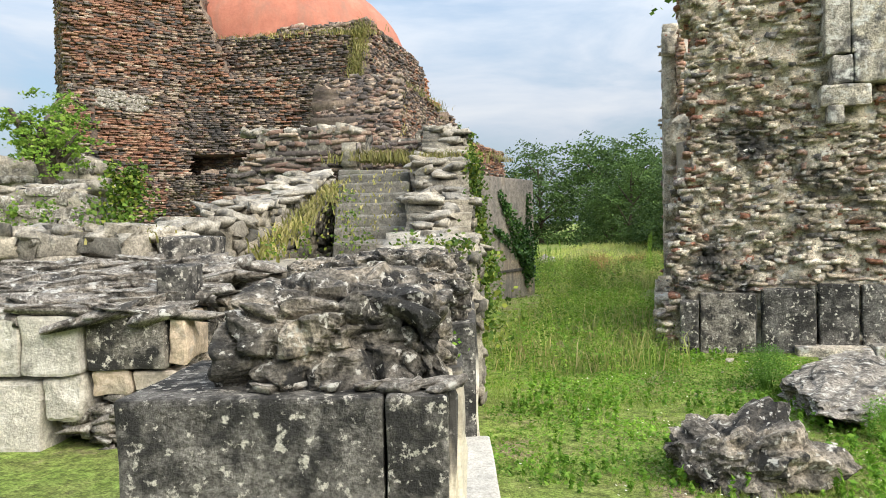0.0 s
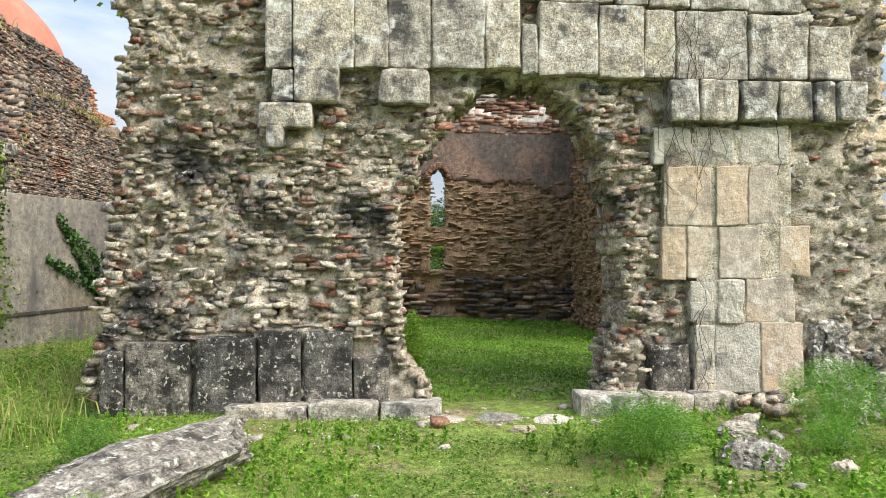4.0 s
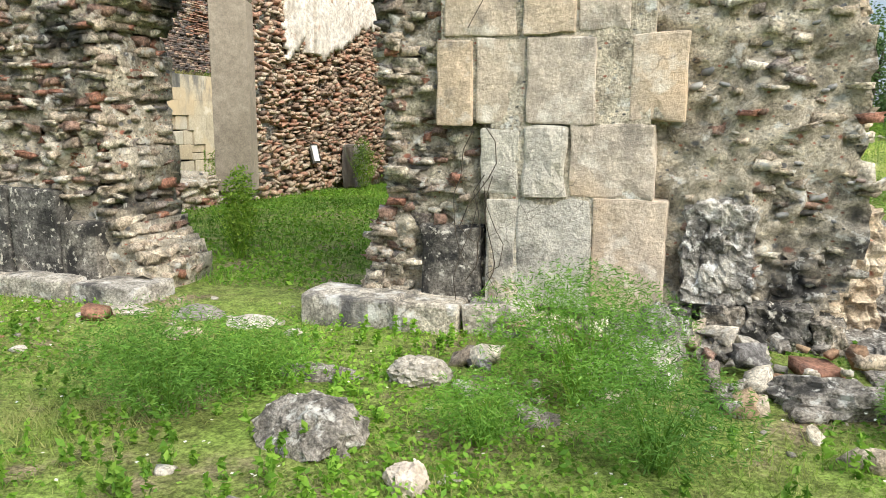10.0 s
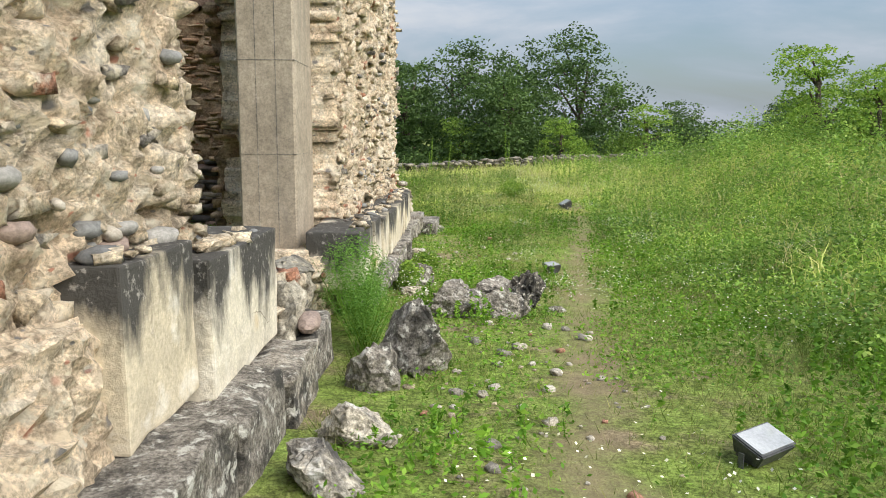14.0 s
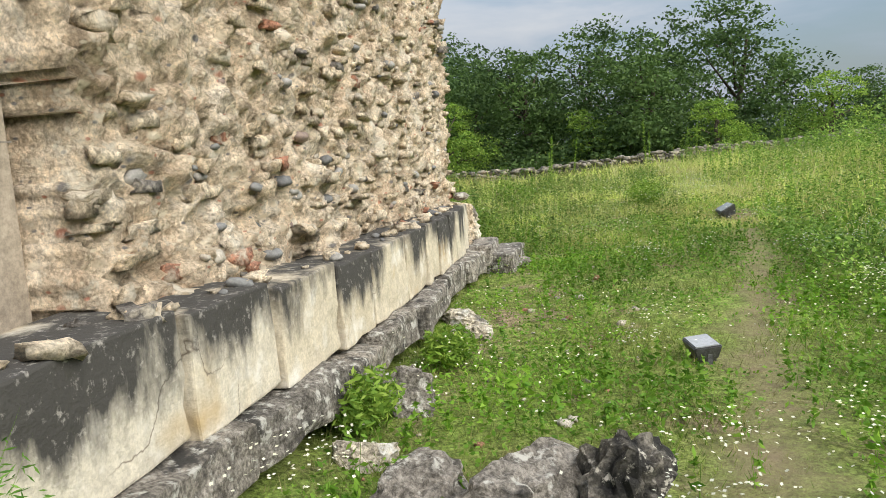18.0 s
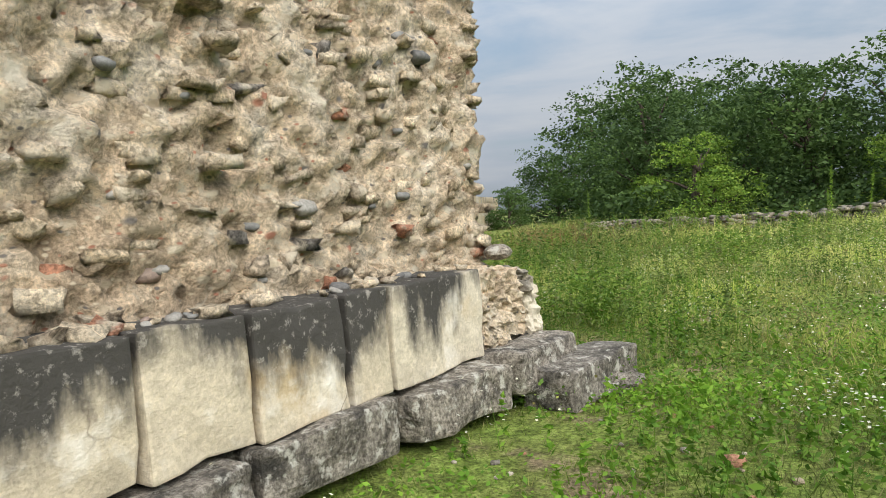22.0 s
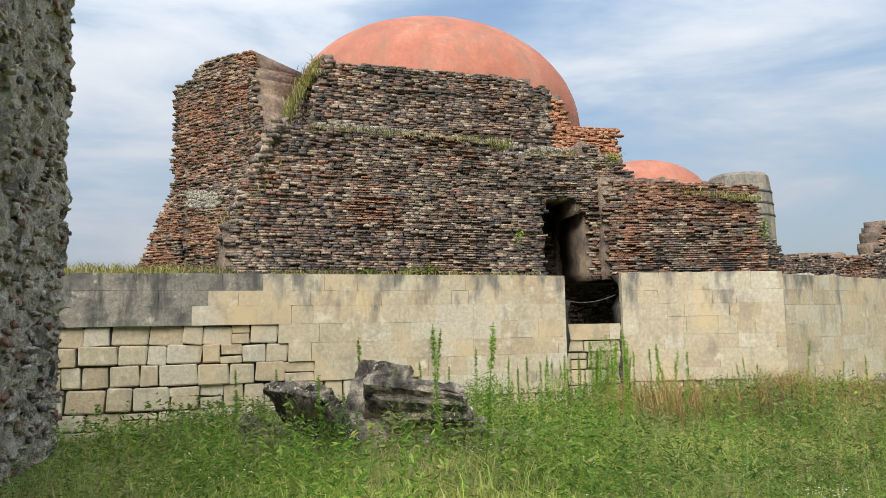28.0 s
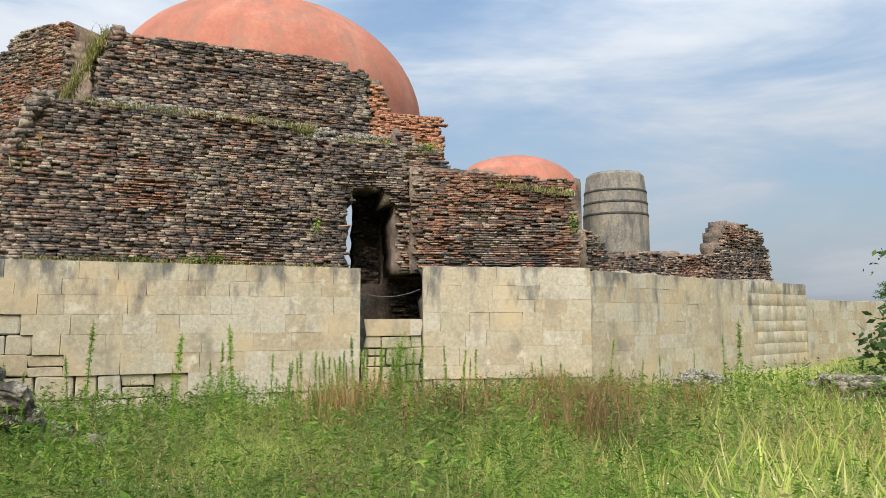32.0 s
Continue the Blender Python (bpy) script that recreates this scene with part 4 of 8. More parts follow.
blocks(LEFT_BASE, wall_south, M["ashlar_dark"], 10.42, proud=0.1, bevel=0.06)
WHITE = [b for b in PIER_ROWS if b[2] > 2.6 or (b[0] < 8.3 and b[2] < 1.2 and b[0] > 7.6) or 8.5 < b[0] < 8.6 < 8.0 + b[2] * 0.5]
blocks(WHITE, wall_south, M["ashlar_pale"], 10.42, proud=0.07, bevel=0.05, rough=0.024)
blocks([b for b in PIER_ROWS if b not in WHITE], wall_south, M["ashlar"], 10.42, proud=0.075, bevel=0.03)
blocks([(7.3, 7.78, 0.1, 0.68)], wall_south, M["ashlar_dark"], 10.42, proud=0.06, bevel=0.06, rough=0.03)
blocks(LINTEL, wall_south, M["ashlar_grey"], 10.42, proud=0.14, bevel=0.05)
blocks(UPPER, wall_south, M["ashlar_grey"], 10.42, proud=0.12, bevel=0.05)
blocks(SMALL, wall_south, M["ashlar_grey"], 10.42, proud=0.2, bevel=0.07)
KERB = [(2.6, 3.48, -0.2, 0.05), (3.5, 4.25, -0.2, 0.09), (4.27, 4.95, -0.2, 0.07), (6.45, 7.2, -0.2, 0.15), (7.21, 7.7, -0.2, 0.16), (7.72, 8.2, -0.2, 0.16)]
blocks(KERB, wall_south, M["ashlar_grey"], 10.2, depth=0.5, proud=0.12, name="kerb_stone", bevel=0.05)
for x0, x1, z0, z1, fy in ((7.84, 8.94, 0.14, 3.13, 10.363), (7.47, 7.83, 1.46, 3.1, 10.366), (8.95, 9.12, 1.48, 2.0, 10.366), (3.01, 9.58, 3.8, 4.28, 10.33), (2.93, 9.03, 4.63, 5.08, 10.34)):
    put("joint_mortar", block_mesh("joint_mortar", M["mortar"], x1 - x0, 0.2, z1 - z0, 0.01, seed=x0, rough=0.008), wall_south, pose((x0 + x1) / 2, fy, z0))
for x, w, h, sd, mat in ((8.72, 0.42, 0.36, 1, "lump"), (9.1, 0.36, 0.42, 2, "ashlar_dark"), (9.45, 0.3, 0.46, 3, "lump"), (9.8, 0.44, 0.48, 4, "ashlar_dark"), (10.1, 0.22, 0.4, 5, "lump")):
    put("base_stone", crag_mesh("base_stone", M[mat], (w, 0.4, h), sd + 20, 0.25, 0.04, 7.0, 4), wall_south, pose(x, 10.46, -0.2, 0, 0, 3))
put("lichened_stone", crag_mesh("lichened_stone", M["lichen_stone"], (0.46, 0.3, 0.7), 31, 0.25, 0.045, 7.0, 5), wall_south, pose(9.42, 10.5, 0.24))
FACED = LEFT_BASE + PIER_ROWS + [(7.3, 7.78, 0.1, 0.68)] + LINTEL + UPPER + SMALL


def free_south(u, v):
    x = 1.05 + u
    if any(a - 0.04 < x < b + 0.04 and c - 0.03 < v < d + 0.03 for a, b, c, d in FACED):
        return False
    return in_south(u, v)


s_face = on_face(south, 0.08, 3.2, 1.0, 1.05)
stones = rubble_course(s_face, 0, 0.0, 5.0, 0.75, 3.3, free_south, RUBF, (0.12, 0.055), 0.08, -0.022, 0.6, 3, 6)
stones += rubble_course(s_face, 0, 0.0, 3.0, 3.3, 6.8, free_south, RUBF, (0.13, 0.055), 0.08, -0.022, 0.55, 4, 6)
stones += rubble_course(s_face, 0, 5.4, 6.9, 0.0, 3.8, free_south, RUBF, (0.12, 0.055), 0.08, -0.022, 0.55, 5, 6)
stones += rubble_course(s_face, 0, 7.9, 9.6, 0.0, 3.7, free_south, RUBF, (0.1, 0.045), 0.06, -0.024, 0.16, 6, 8)
stones += rubble_course(s_face, 0, 2.5, 9.6, 4.4, 7.0, free_south, RUBF, (0.13, 0.055), 0.08, -0.022, 0.5, 7, 6)
# river pebbles in the grey mortar towards the corner
pc = np.random.default_rng(19)
for k in range(90):
    u, v = pc.uniform(7.85, 9.4), pc.uniform(0.15, 3.7)
    if free_south(u, v):
        s = 0.03 + 0.04 * pc.random() ** 2
        put("pebble", COB[pc.integers(5)], wall_south, Matrix.LocRotScale(s_face(u, v, -0.004), Euler((radians(pc.normal(0, 12)), radians(pc.normal(0, 14)), radians(pc.normal(0, 15)))), (s * pc.uniform(1.2, 1.9), s * 0.9, s * 0.75)))
# stones in the jambs and at the ragged ends
for sgn, edge, ang in ((1, arch_left, 90), (-1, arch_right, -90)):
    jr = np.random.default_rng(21 + sgn)
    v = 0.05
    while v < 3.6:
        for d in np.arange(0.05, 0.9, 0.17):
            h = jr.uniform(0.06, 0.13)
            x = 1.05 + edge(v) - sgn * 0.05 + sgn * jr.normal(0.0, 0.03)
            stones.append((RUB[jr.integers(10)], Matrix.LocRotScale((x, 10.47 + d, v), Euler((0, radians(jr.normal(0, 8)), radians(ang + jr.normal(0, 12)))), (0.17, 0.13, h * 0.75))))
        v += 0.1
er = np.random.default_rng(31)
for v in np.arange(0.1, 6.6, 0.1):
    for d in np.arange(0.05, 0.9, 0.18):
        x = 1.05 + 0.12 + 0.16 * wob(v, 1, 1, 1.6) + 0.2 * sm(1.8, 3, v) - 0.1 * sm(0.9, 0.5, v)
        stones.append((RUB[er.integers(10)], Matrix.LocRotScale((x + 0.05 + er.normal(0, 0.035), 10.47 + d, v), Euler((0, radians(er.normal(0, 8)), radians(90 + er.normal(0, 15)))), (0.18, 0.14, er.uniform(0.04, 0.09)))))
scatter("rubble_stone", stones, wall_south, (4.0, 10.4, 1.4), M["rubble"], 300)

# ---------------------------------------------------------------- hall, east side
def rubble_wall(name, p0, p1, z0, z1, thick, mat, meshes, label, size, seed, fill=0.8, proud=0.02, near=None, relief=0.08, step=0.11, inside=None, depth=0.13, limit=300, ragged=0.3, batter=0.0, v0=0.0, smat=None, grain=2.4, v1=None, rag=0.6):
    n = math.hypot(p1[0] - p0[0], p1[1] - p0[1])
    test = inside or (lambda u, v: 0.1 * wob(v, seed, 1, 1.5) <= u <= n + 0.12 * wob(v, seed + 3, 1, 1.5) and v < z1 - z0 + ragged * wob(u, seed, 1, 0.9))
    place = straight(p0, p1, z0, batter)
    w = ruin(name, np.arange(-0.3, n + 0.3 + step, step), np.arange(0, z1 - z0 + 0.8, step), test, place, relief, thick, mat, seed=seed * 1.3, label=label, grain=grain, rag=rag)
    st = rubble_course(on_face(place, relief, grain, seed * 1.3, rag), facing(p0, p1), -0.2, n + 0.2, v0, v1 or z1 - z0 + 0.6, test, meshes, size, depth, proud, fill, seed)
    mid = near or ((p0[0] + p1[0]) / 2, (p0[1] + p1[1]) / 2, z0 + 1.5)
    scatter(meshes[0].name.split(".")[0], st, w, mid, smat or meshes[0].materials[0], limit)
    return w


east_s = rubble_wall("wall_east_south", (10.22, 10.6), (10.42, 13.25), -0.1, 6.3, 1.1, M["mortar_east"], RUBE, "pale rubble wall pier with embedded cobbles and brick", (0.12, 0.06), 5, 0.17, -0.022, near=(10.4, 11.2, 1.3), relief=0.06, step=0.034, depth=0.08, rag=1.2, grain=3.3)
corner_face = rubble_wall("wall_corner_face", (9.7, 10.5), (10.12, 10.56), -0.4, 6.2, 0.35, M["mortar"], RUB, "rounded rubble corner of the hall", (0.1, 0.05), 45, 0.16, -0.025, relief=0.07, step=0.045, depth=0.08, rag=1.5, grain=3.4, limit=80)
east_n = rubble_wall("wall_east_north", (10.55, 17.3), (10.68, 24.15), -0.35, 6.5, 1.2, M["mortar_east"], RUBE, "pale eroded rubble wall studded with cobbles", (0.12, 0.06), 6, 0.17, -0.022, near=(10.7, 21.5, 1.2), relief=0.06, step=0.034, depth=0.08, rag=1.2, grain=3.3)
er = np.random.default_rng(61)
cob = []
for k in range(60):
    u, v = er.uniform(0.1, 6.7), 0.75 + abs(er.normal(0, 1.0))
    x, y, z = on_face(straight((10.55, 17.3), (10.68, 24.15), -0.35), 0.06, 3.3, 7.8, 1.2)(u, v + 0.15, 0.0)
    s = 0.04 + 0.07 * er.random() ** 2
    cob.append((COB[er.integers(5)], Matrix.LocRotScale((x, y, z), Euler((radians(er.normal(0, 25)), 0, radians(90 + er.normal(0, 20)))), (s * 1.5, s, s * 0.75))))
for k in range(70):
    u, v = er.uniform(0.1, 2.6), er.uniform(0.4, 4)
    x, y, z = on_face(straight((10.22, 10.6), (10.42, 13.25), -0.1), 0.06, 3.3, 6.5, 1.2)(u, v, 0.0)
    s = 0.04 + 0.06 * er.random() ** 2
    cob.append((COB[er.integers(5)], Matrix.LocRotScale((x, y, z), Euler((radians(er.normal(0, 25)), 0, radians(90 + er.normal(0, 20)))), (s * 1.6, s, s * 0.8))))
for me, m in cob:
    put("cobble", me, east_n if m.translation.y > 15 else east_s, m)

# broken north end of the east wall
end_t = rubble_wall("wall_east_end", (10.6, 24.2), (9.3, 24.2), -0.35, 6.2, 0.3, M["mortar_east"], RUBE, "broken end of the rubble wall", (0.16, 0.07), 8, 0.5, 0.0, relief=0.1, step=0.07, depth=0.1)


def plinth_top(y):
    return 1.06 - 0.12 * sm(12.3, 13.5, y) - 0.28 * sm(13.5, 16.5, y) - 0.12 * sm(16.5, 20, y)


plinth = tagged(new("wall_plinth"), "cream limestone plinth course streaked black along its top", "plinth", kind="structure")
pr = np.random.default_rng(71)
for y0, y1, x in ((12.12, 12.9, 10.52), (12.92, 14.3, 10.58), (16.2, 17.3, 10.9), (17.32, 18.1, 10.93), (18.12, 18.95, 10.96), (18.97, 19.6, 10.98), (19.62, 20.45, 10.99), (20.47, 21.17, 11.0), (21.19, 21.68, 11.01), (21.7, 22.25, 11.02), (22.27, 22.58, 11.02), (22.6, 23.05, 11.02), (23.07, 23.54, 10.98)):
    top = plinth_top((y0 + y1) / 2)
    h = 0.72 if y0 < 15 else 0.54
    me = block_mesh("plinth_block", M["plinth"], y1 - y0 - 0.006, 0.5, h, 0.014, seed=y0, rough=0.013)
    put("plinth_block", me, plinth, pose(x, (y0 + y1) / 2, top - h, pr.normal(0, 0.5), pr.normal(0, 0.3), 90 + pr.normal(0, 0.6)))
for y0, y1, dx, dz in ((11.15, 11.75, -0.1, -0.2), (11.77, 12.6, -0.12, -0.16), (12.62, 13.5, -0.1, -0.16), (13.52, 14.4, -0.06, -0.18), (14.42, 15.3, -0.12, -0.1), (16.6, 17.6, 0.14, -0.03), (17.62, 18.6, 0.17, -0.03), (18.62, 19.4, 0.2, -0.08), (19.42, 20.3, 0.19, -0.02), (20.42, 21.6, 0.23, -0.05), (21.62, 22.5, 0.2, -0.02), (22.62, 23.5, 0.26, -0.04), (23.52, 24.3, 0.34, 0), (23.7, 24.7, 0.62, -0.12)):
    z = plinth_top((y0 + y1) / 2) - 0.52 + dz
    fh = 0.62 if y0 < 15 else 0.26
    me = block_mesh("footing_stone", M["boulder"], y1 - y0 - 0.02, 0.5 if y0 < 15 else 0.4, fh, 0.03, seed=y0 + 2, rough=0.035)
    put("footing_stone", me, plinth, pose(10.9 + dx, (y0 + y1) / 2, z - fh - (0.04 if y0 < 15 else 0.0), 0, pr.normal(0, 1.5), 90 + pr.normal(0, 2)))
# loose stones and crumbs along the ledge
for k in range(90):
    y = pr.uniform(12.2, 14.2) if k < 26 else pr.uniform(16.4, 23.5)
    face = (10.58 if y < 13 else 10.62) if y < 15 else 10.94 + 0.05 * sm(16.5, 20, y)
    s = 0.02 + 0.05 * pr.random() ** 2
    put("crumb", (RUBE if k % 4 else COB)[pr.integers(5)], plinth, Matrix.LocRotScale((face - 0.1 - abs(pr.normal(0, 0.09)), y, plinth_top(y) + s * 0.25), Euler((pr.normal(0, 0.2), pr.normal(0, 0.2), pr.uniform(0, 6))), (s * 2.2, s * 1.7, s)))
# rubble core laid bare where facing blocks are gone
for name, mat, at, size, sd in (("core_rubble", "mortar_east", (10.24, 11.5, -0.1), (0.5, 1.4, 1.0), 3), ("core_rubble", "mortar_east", (10.72, 23.84, 0.02), (0.5, 0.66, 0.5), 5), ("plinth_remnant", "plinth", (10.78, 24.2, -0.02), (0.42, 0.16, 0.5), 6), ("core_rubble", "boulder", (10.72, 11.05, -0.34), (0.3, 0.5, 0.5), 8), ("core_rubble", "boulder", (9.7, 24.6, -0.5), (0.8, 0.45, 1.2), 9)):
    put(name, crag_mesh(name, M[mat], size, sd, 0.3, 0.06, 8.0, 5), plinth, pose(*at, 0, 0, 3))

bm = bmesh.new()
bmesh.ops.create_cube(bm, size=1.0)
for v in bm.verts:
    v.co = Vector((v.co.x * 0.53, v.co.y * 0.85, v.co.z * 6.2))
bmesh.ops.bevel(bm, geom=bm.edges[:], offset=0.02, segments=1, affect="EDGES")
pier = base_of("concrete_pier", (10.03, 16.83, 0.45), "square board-marked concrete pier propping the broken east wall", "pier")
pb = part("shaft", bm, M["concrete"], pier)
pb.location = (0, 0, 3.1)
for z in (0.9, 1.75, 2.6, 3.5, 4.4):
    bm = bmesh.new()
    bmesh.ops.create_cube(bm, size=1.0)
    for v in bm.verts:
        v.co = Vector((v.co.x * 0.534, v.co.y * 0.854, v.co.z * 0.006 + z))
    part("board_seam", bm, M["render_wall"], pier)
for x in (-0.09, 0.09):
    bm = bmesh.new()
    bmesh.ops.create_cube(bm, size=1.0)
    for v in bm.verts:
        v.co = Vector((v.co.x * 0.008 + x, v.co.y * 0.854, v.co.z * 6.1 + 3.1))
    part("board_seam", bm, M["render_wall"], pier)
gap_base = rubble_wall("wall_gap_stub", (10.4, 13.2), (10.5, 17.4), -0.3, 0.55, 0.9, M["mortar_east"], RUBE, "low rubble stub under the gap in the wall", (0.22, 0.1), 9, 0.8, 0.03, inside=lambda u, v: 0 < u < 4.2 and v < 0.75 + 0.15 * wob(u, 4, 1, 2))

# ---------------------------------------------------------------- hall, north and west walls, inside
def in_north(u, v):
    if not (0 <= u <= 7.5 and v < 7.9 + 0.3 * wob(u, 7, 1, 0.9)):
        return False
    k = abs(u - 3.28)
    return not (k < 0.26 and 2.9 < v < 4.75 - k * 1.2) and not (k < 0.26 and 1.6 < v < 2.45)


north = rubble_wall("wall_north", (8.6, 24.85), (1.15, 24.45), -0.4, 7.6, 0.45, M["mortar"], RUB, "tall ruined rubble wall with a stone base course", (0.16, 0.07), 12, 0.25, 0.0, near=(3, 24.9, 1.5), inside=in_north, depth=0.07, step=0.08, relief=0.08, rag=1.0)
n_in = straight((1.1, 23.9), (10.7, 23.9), -0.4)
inner = tagged(new("wall_north_lining"), "eroded brown brick lining of the hall with stained plaster above", "wall", kind="structure")


def in_lining(u, v):
    k = abs(u - 4.22)
    return 0.3 < u < 9.3 and not (k < 0.24 and 2.95 < v < 4.7 - k * 1.2) and not (k < 0.22 and 1.7 < v < 2.4)


ruin("eroded_face", np.arange(0.3, 8.7, 0.07), np.arange(0.0, 6.0, 0.07), in_lining, lambda u, v, d: n_in(u, v, d + 0.04 - 0.12 * sm(1.6, 1.4, v)), 0.06, 0.2, M["core_brown"], seed=24, parent=inner, label="eroded brown brick core", rag=1.1)
ro = rubble_course(on_face(n_in, 0.06, 2.2, 24, 1.1), 0, 0.3, 8.6, 1.46, 4.5, in_lining, ROUGHB, (0.2, 0.06), 0.12, 0.03, 0.4, 15, 7)
scatter("worn_brick", ro, inner, (6, 24, 2), M["brick_brown"], 300)
up = rubble_course(n_in, 0, 0.3, 8.6, 5.7, 8.1, in_lining, BRR, (0.3, 0.085), 0.16, 0.02, 0.9, 25, 2)
joined("upper_brick", up, M["brick_red"], inner, label="red brick courses above the plaster")
ruin("plaster_band", np.arange(1.0, 8.2, 0.12), np.arange(6.0, 7.4, 0.08), lambda u, v: noise.noise(Vector((u * 0.5, v * 3.0, 3))) > 0.05, lambda u, v, d: n_in(u, v, d + 0.1), 0.01, 0.08, M["plaster"], seed=14, parent=inner, label="remains of white plaster")
lo = rubble_course(n_in, 0, 0.3, 8.6, 0.0, 1.46, in_lining, BRK, (0.34, 0.1), 0.1, -0.03, 0.6, 16, 3)
joined("base_course", lo, M["brick"], inner, label="darker smoother base course")


def in_plaster(u, v):
    return in_lining(u, v) and v > 4.25 + 0.3 * wob(u, 3, 1, 0.6) + 0.05 * wob(u, 9, 1, 5) + 0.35 * sm(6.0, 8.5, u) * -1


ruin("plaster_skin", np.arange(0.3, 8.7, 0.12), np.arange(3.4, 6.05, 0.1), in_plaster, lambda u, v, d: n_in(u, v, d + 0.09), 0.015, 0.09, M["plaster_dark"], seed=4, parent=inner, label="blackened plaster skin broken off along its lower edge")
e_in = straight((9.35, 23.9), (9.3, 17.4), -0.3)
ruin("eroded_face", np.arange(0.0, 6.6, 0.1), np.arange(0.0, 6.2, 0.1), lambda u, v: True, e_in, 0.07, 0.2, M["core_brown"], seed=26, parent=inner, label="eroded brown brick core", rag=1.1)
eo = rubble_course(on_face(e_in, 0.07, 2.2, 26, 1.1), -90, 0.0, 6.5, 0.0, 6.0, lambda u, v: True, ROUGHB, (0.2, 0.065), 0.12, 0.0, 0.4, 35, 7)
joined("worn_brick_lining", eo, M["brick_brown"], inner, label="eroded brick on the inner side of the east wall")
# brick ring round the slit
for k in range(22):
    a = math.pi * (k / 21)
    if k % 1 == 0:
        put("worn_brick", BRR[k % 6], inner, Matrix.LocRotScale((5.32 + 0.32 * math.cos(a), 23.82, 3.95 + 0.36 * math.sin(a)), Euler((0, -a, 0)), (0.16, 0.22, 0.06)))


def in_west(u, v):
    return 1.1 + 0.15 * wob(v, 6, 1, 1.5) <= u <= 6.9 and v < 6.6 + 0.3 * wob(u, 5, 1, 0.8)


west = rubble_wall("wall_west", (1.42, 17.35), (1.5, 24.3), -0.3, 6.5, 0.32, M["mortar"], RUB, "inner west wall of rubble with brick patches", (0.2, 0.085), 17, 0.0, 0.03, inside=lambda u, v: False if not in_west(u, v) else True)
w_in = straight((1.5, 17.35), (1.6, 24.3), -0.3)
ws = rubble_course(w_in, 90, 0.0, 6.8, 0.0, 6.3, lambda u, v: v > 0.2, brick_set("red_rubble", M["rubble_red"], 10, 200), (0.15, 0.06), 0.14, 0.0, 0.6, 18, 10)
scatter("red_rubble", ws, west, (1.6, 19, 2), M["rubble_red"], 250)
ruin("plaster_skin", np.arange(1.2, 6.6, 0.1), np.arange(2.9, 6.6, 0.1), lambda u, v: v > 3.15 + 0.35 * wob(u, 6, 1, 1.1) + 0.8 * sm(3.2, 5.5, u) and u > 1.4 + 0.2 * wob(v, 4, 1, 2), lambda u, v, d: w_in(u, v, d + 0.12), 0.015, 0.1, M["plaster"], seed=6, parent=west, label="ragged white plaster skin on the upper wall")
for u in (2.3, 2.62):
    me = block_mesh("pilaster", M["plaster"], 0.2, 0.2, 3.6, 0.02, seed=u)
    x, y, z = w_in(u, 3.1, 0.2)
    put("pilaster", me, west, pose(x, y, z, 0, 0, 90))
wstub = rubble_wall("wall_west_stub", (1.6, 11.3), (1.6, 17.3), -0.2, 0.5, 0.7, M["mortar"], RUB, "low broken stub of the west wall", (0.24, 0.1), 19, 0.9, 0.03)
wp = base_of("concrete_pier", (1.85, 16.65, 0.2), "square grey concrete pier propping the west wall's broken lintel", "pier")
me = block_mesh("shaft", M["concrete"], 0.62, 0.6, 3.2, 0.015, seed=3, rough=0.003)
put("shaft", me, wp, pose(0, -0.3, 0, 0, 0, 20))
lintel = put("broken_lintel", rock_mesh("broken_lintel", M["mortar"], (0.9, 0.8, 0.9), 5, 3, 0.15, 0, 5), None, pose(1.6, 17.05, 3.6))
tagged(lintel, "broken masonry lump resting on the concrete pier", "masonry")
tag_b = base_of("notice_board", (1.75, 19.75, 0.55), "small black and white board leaning on the wall", "sign")
bm = bmesh.new()
bmesh.ops.create_cube(bm, size=1.0)
for v in bm.verts:
    v.co = Vector((v.co.x * 0.03, v.co.y * 0.26, v.co.z * 0.42 + 0.21))
part("back", bm, M["crust"], tag_b)
bm = bmesh.new()
bmesh.ops.create_cube(bm, size=1.0)
for v in bm.verts:
    v.co = Vector((v.co.x * 0.02 + 0.02, v.co.y * 0.16, v.co.z * 0.34 + 0.21))
part("white_face", bm, M["paint"], tag_b)
tag_b.matrix_basis = pose(1.72, 19.75, 0.5, 0, -15, -15)
stub_st = put("stone_stub", block_mesh("stone_stub", M["render_wall"], 0.55, 0.4, 1.0, 0.05, seed=9, rough=0.04), None, pose(2.1, 21.3, -0.15, 0, 0, 80))
tagged(stub_st, "broken upright stone slab beside the west wall", "stone")

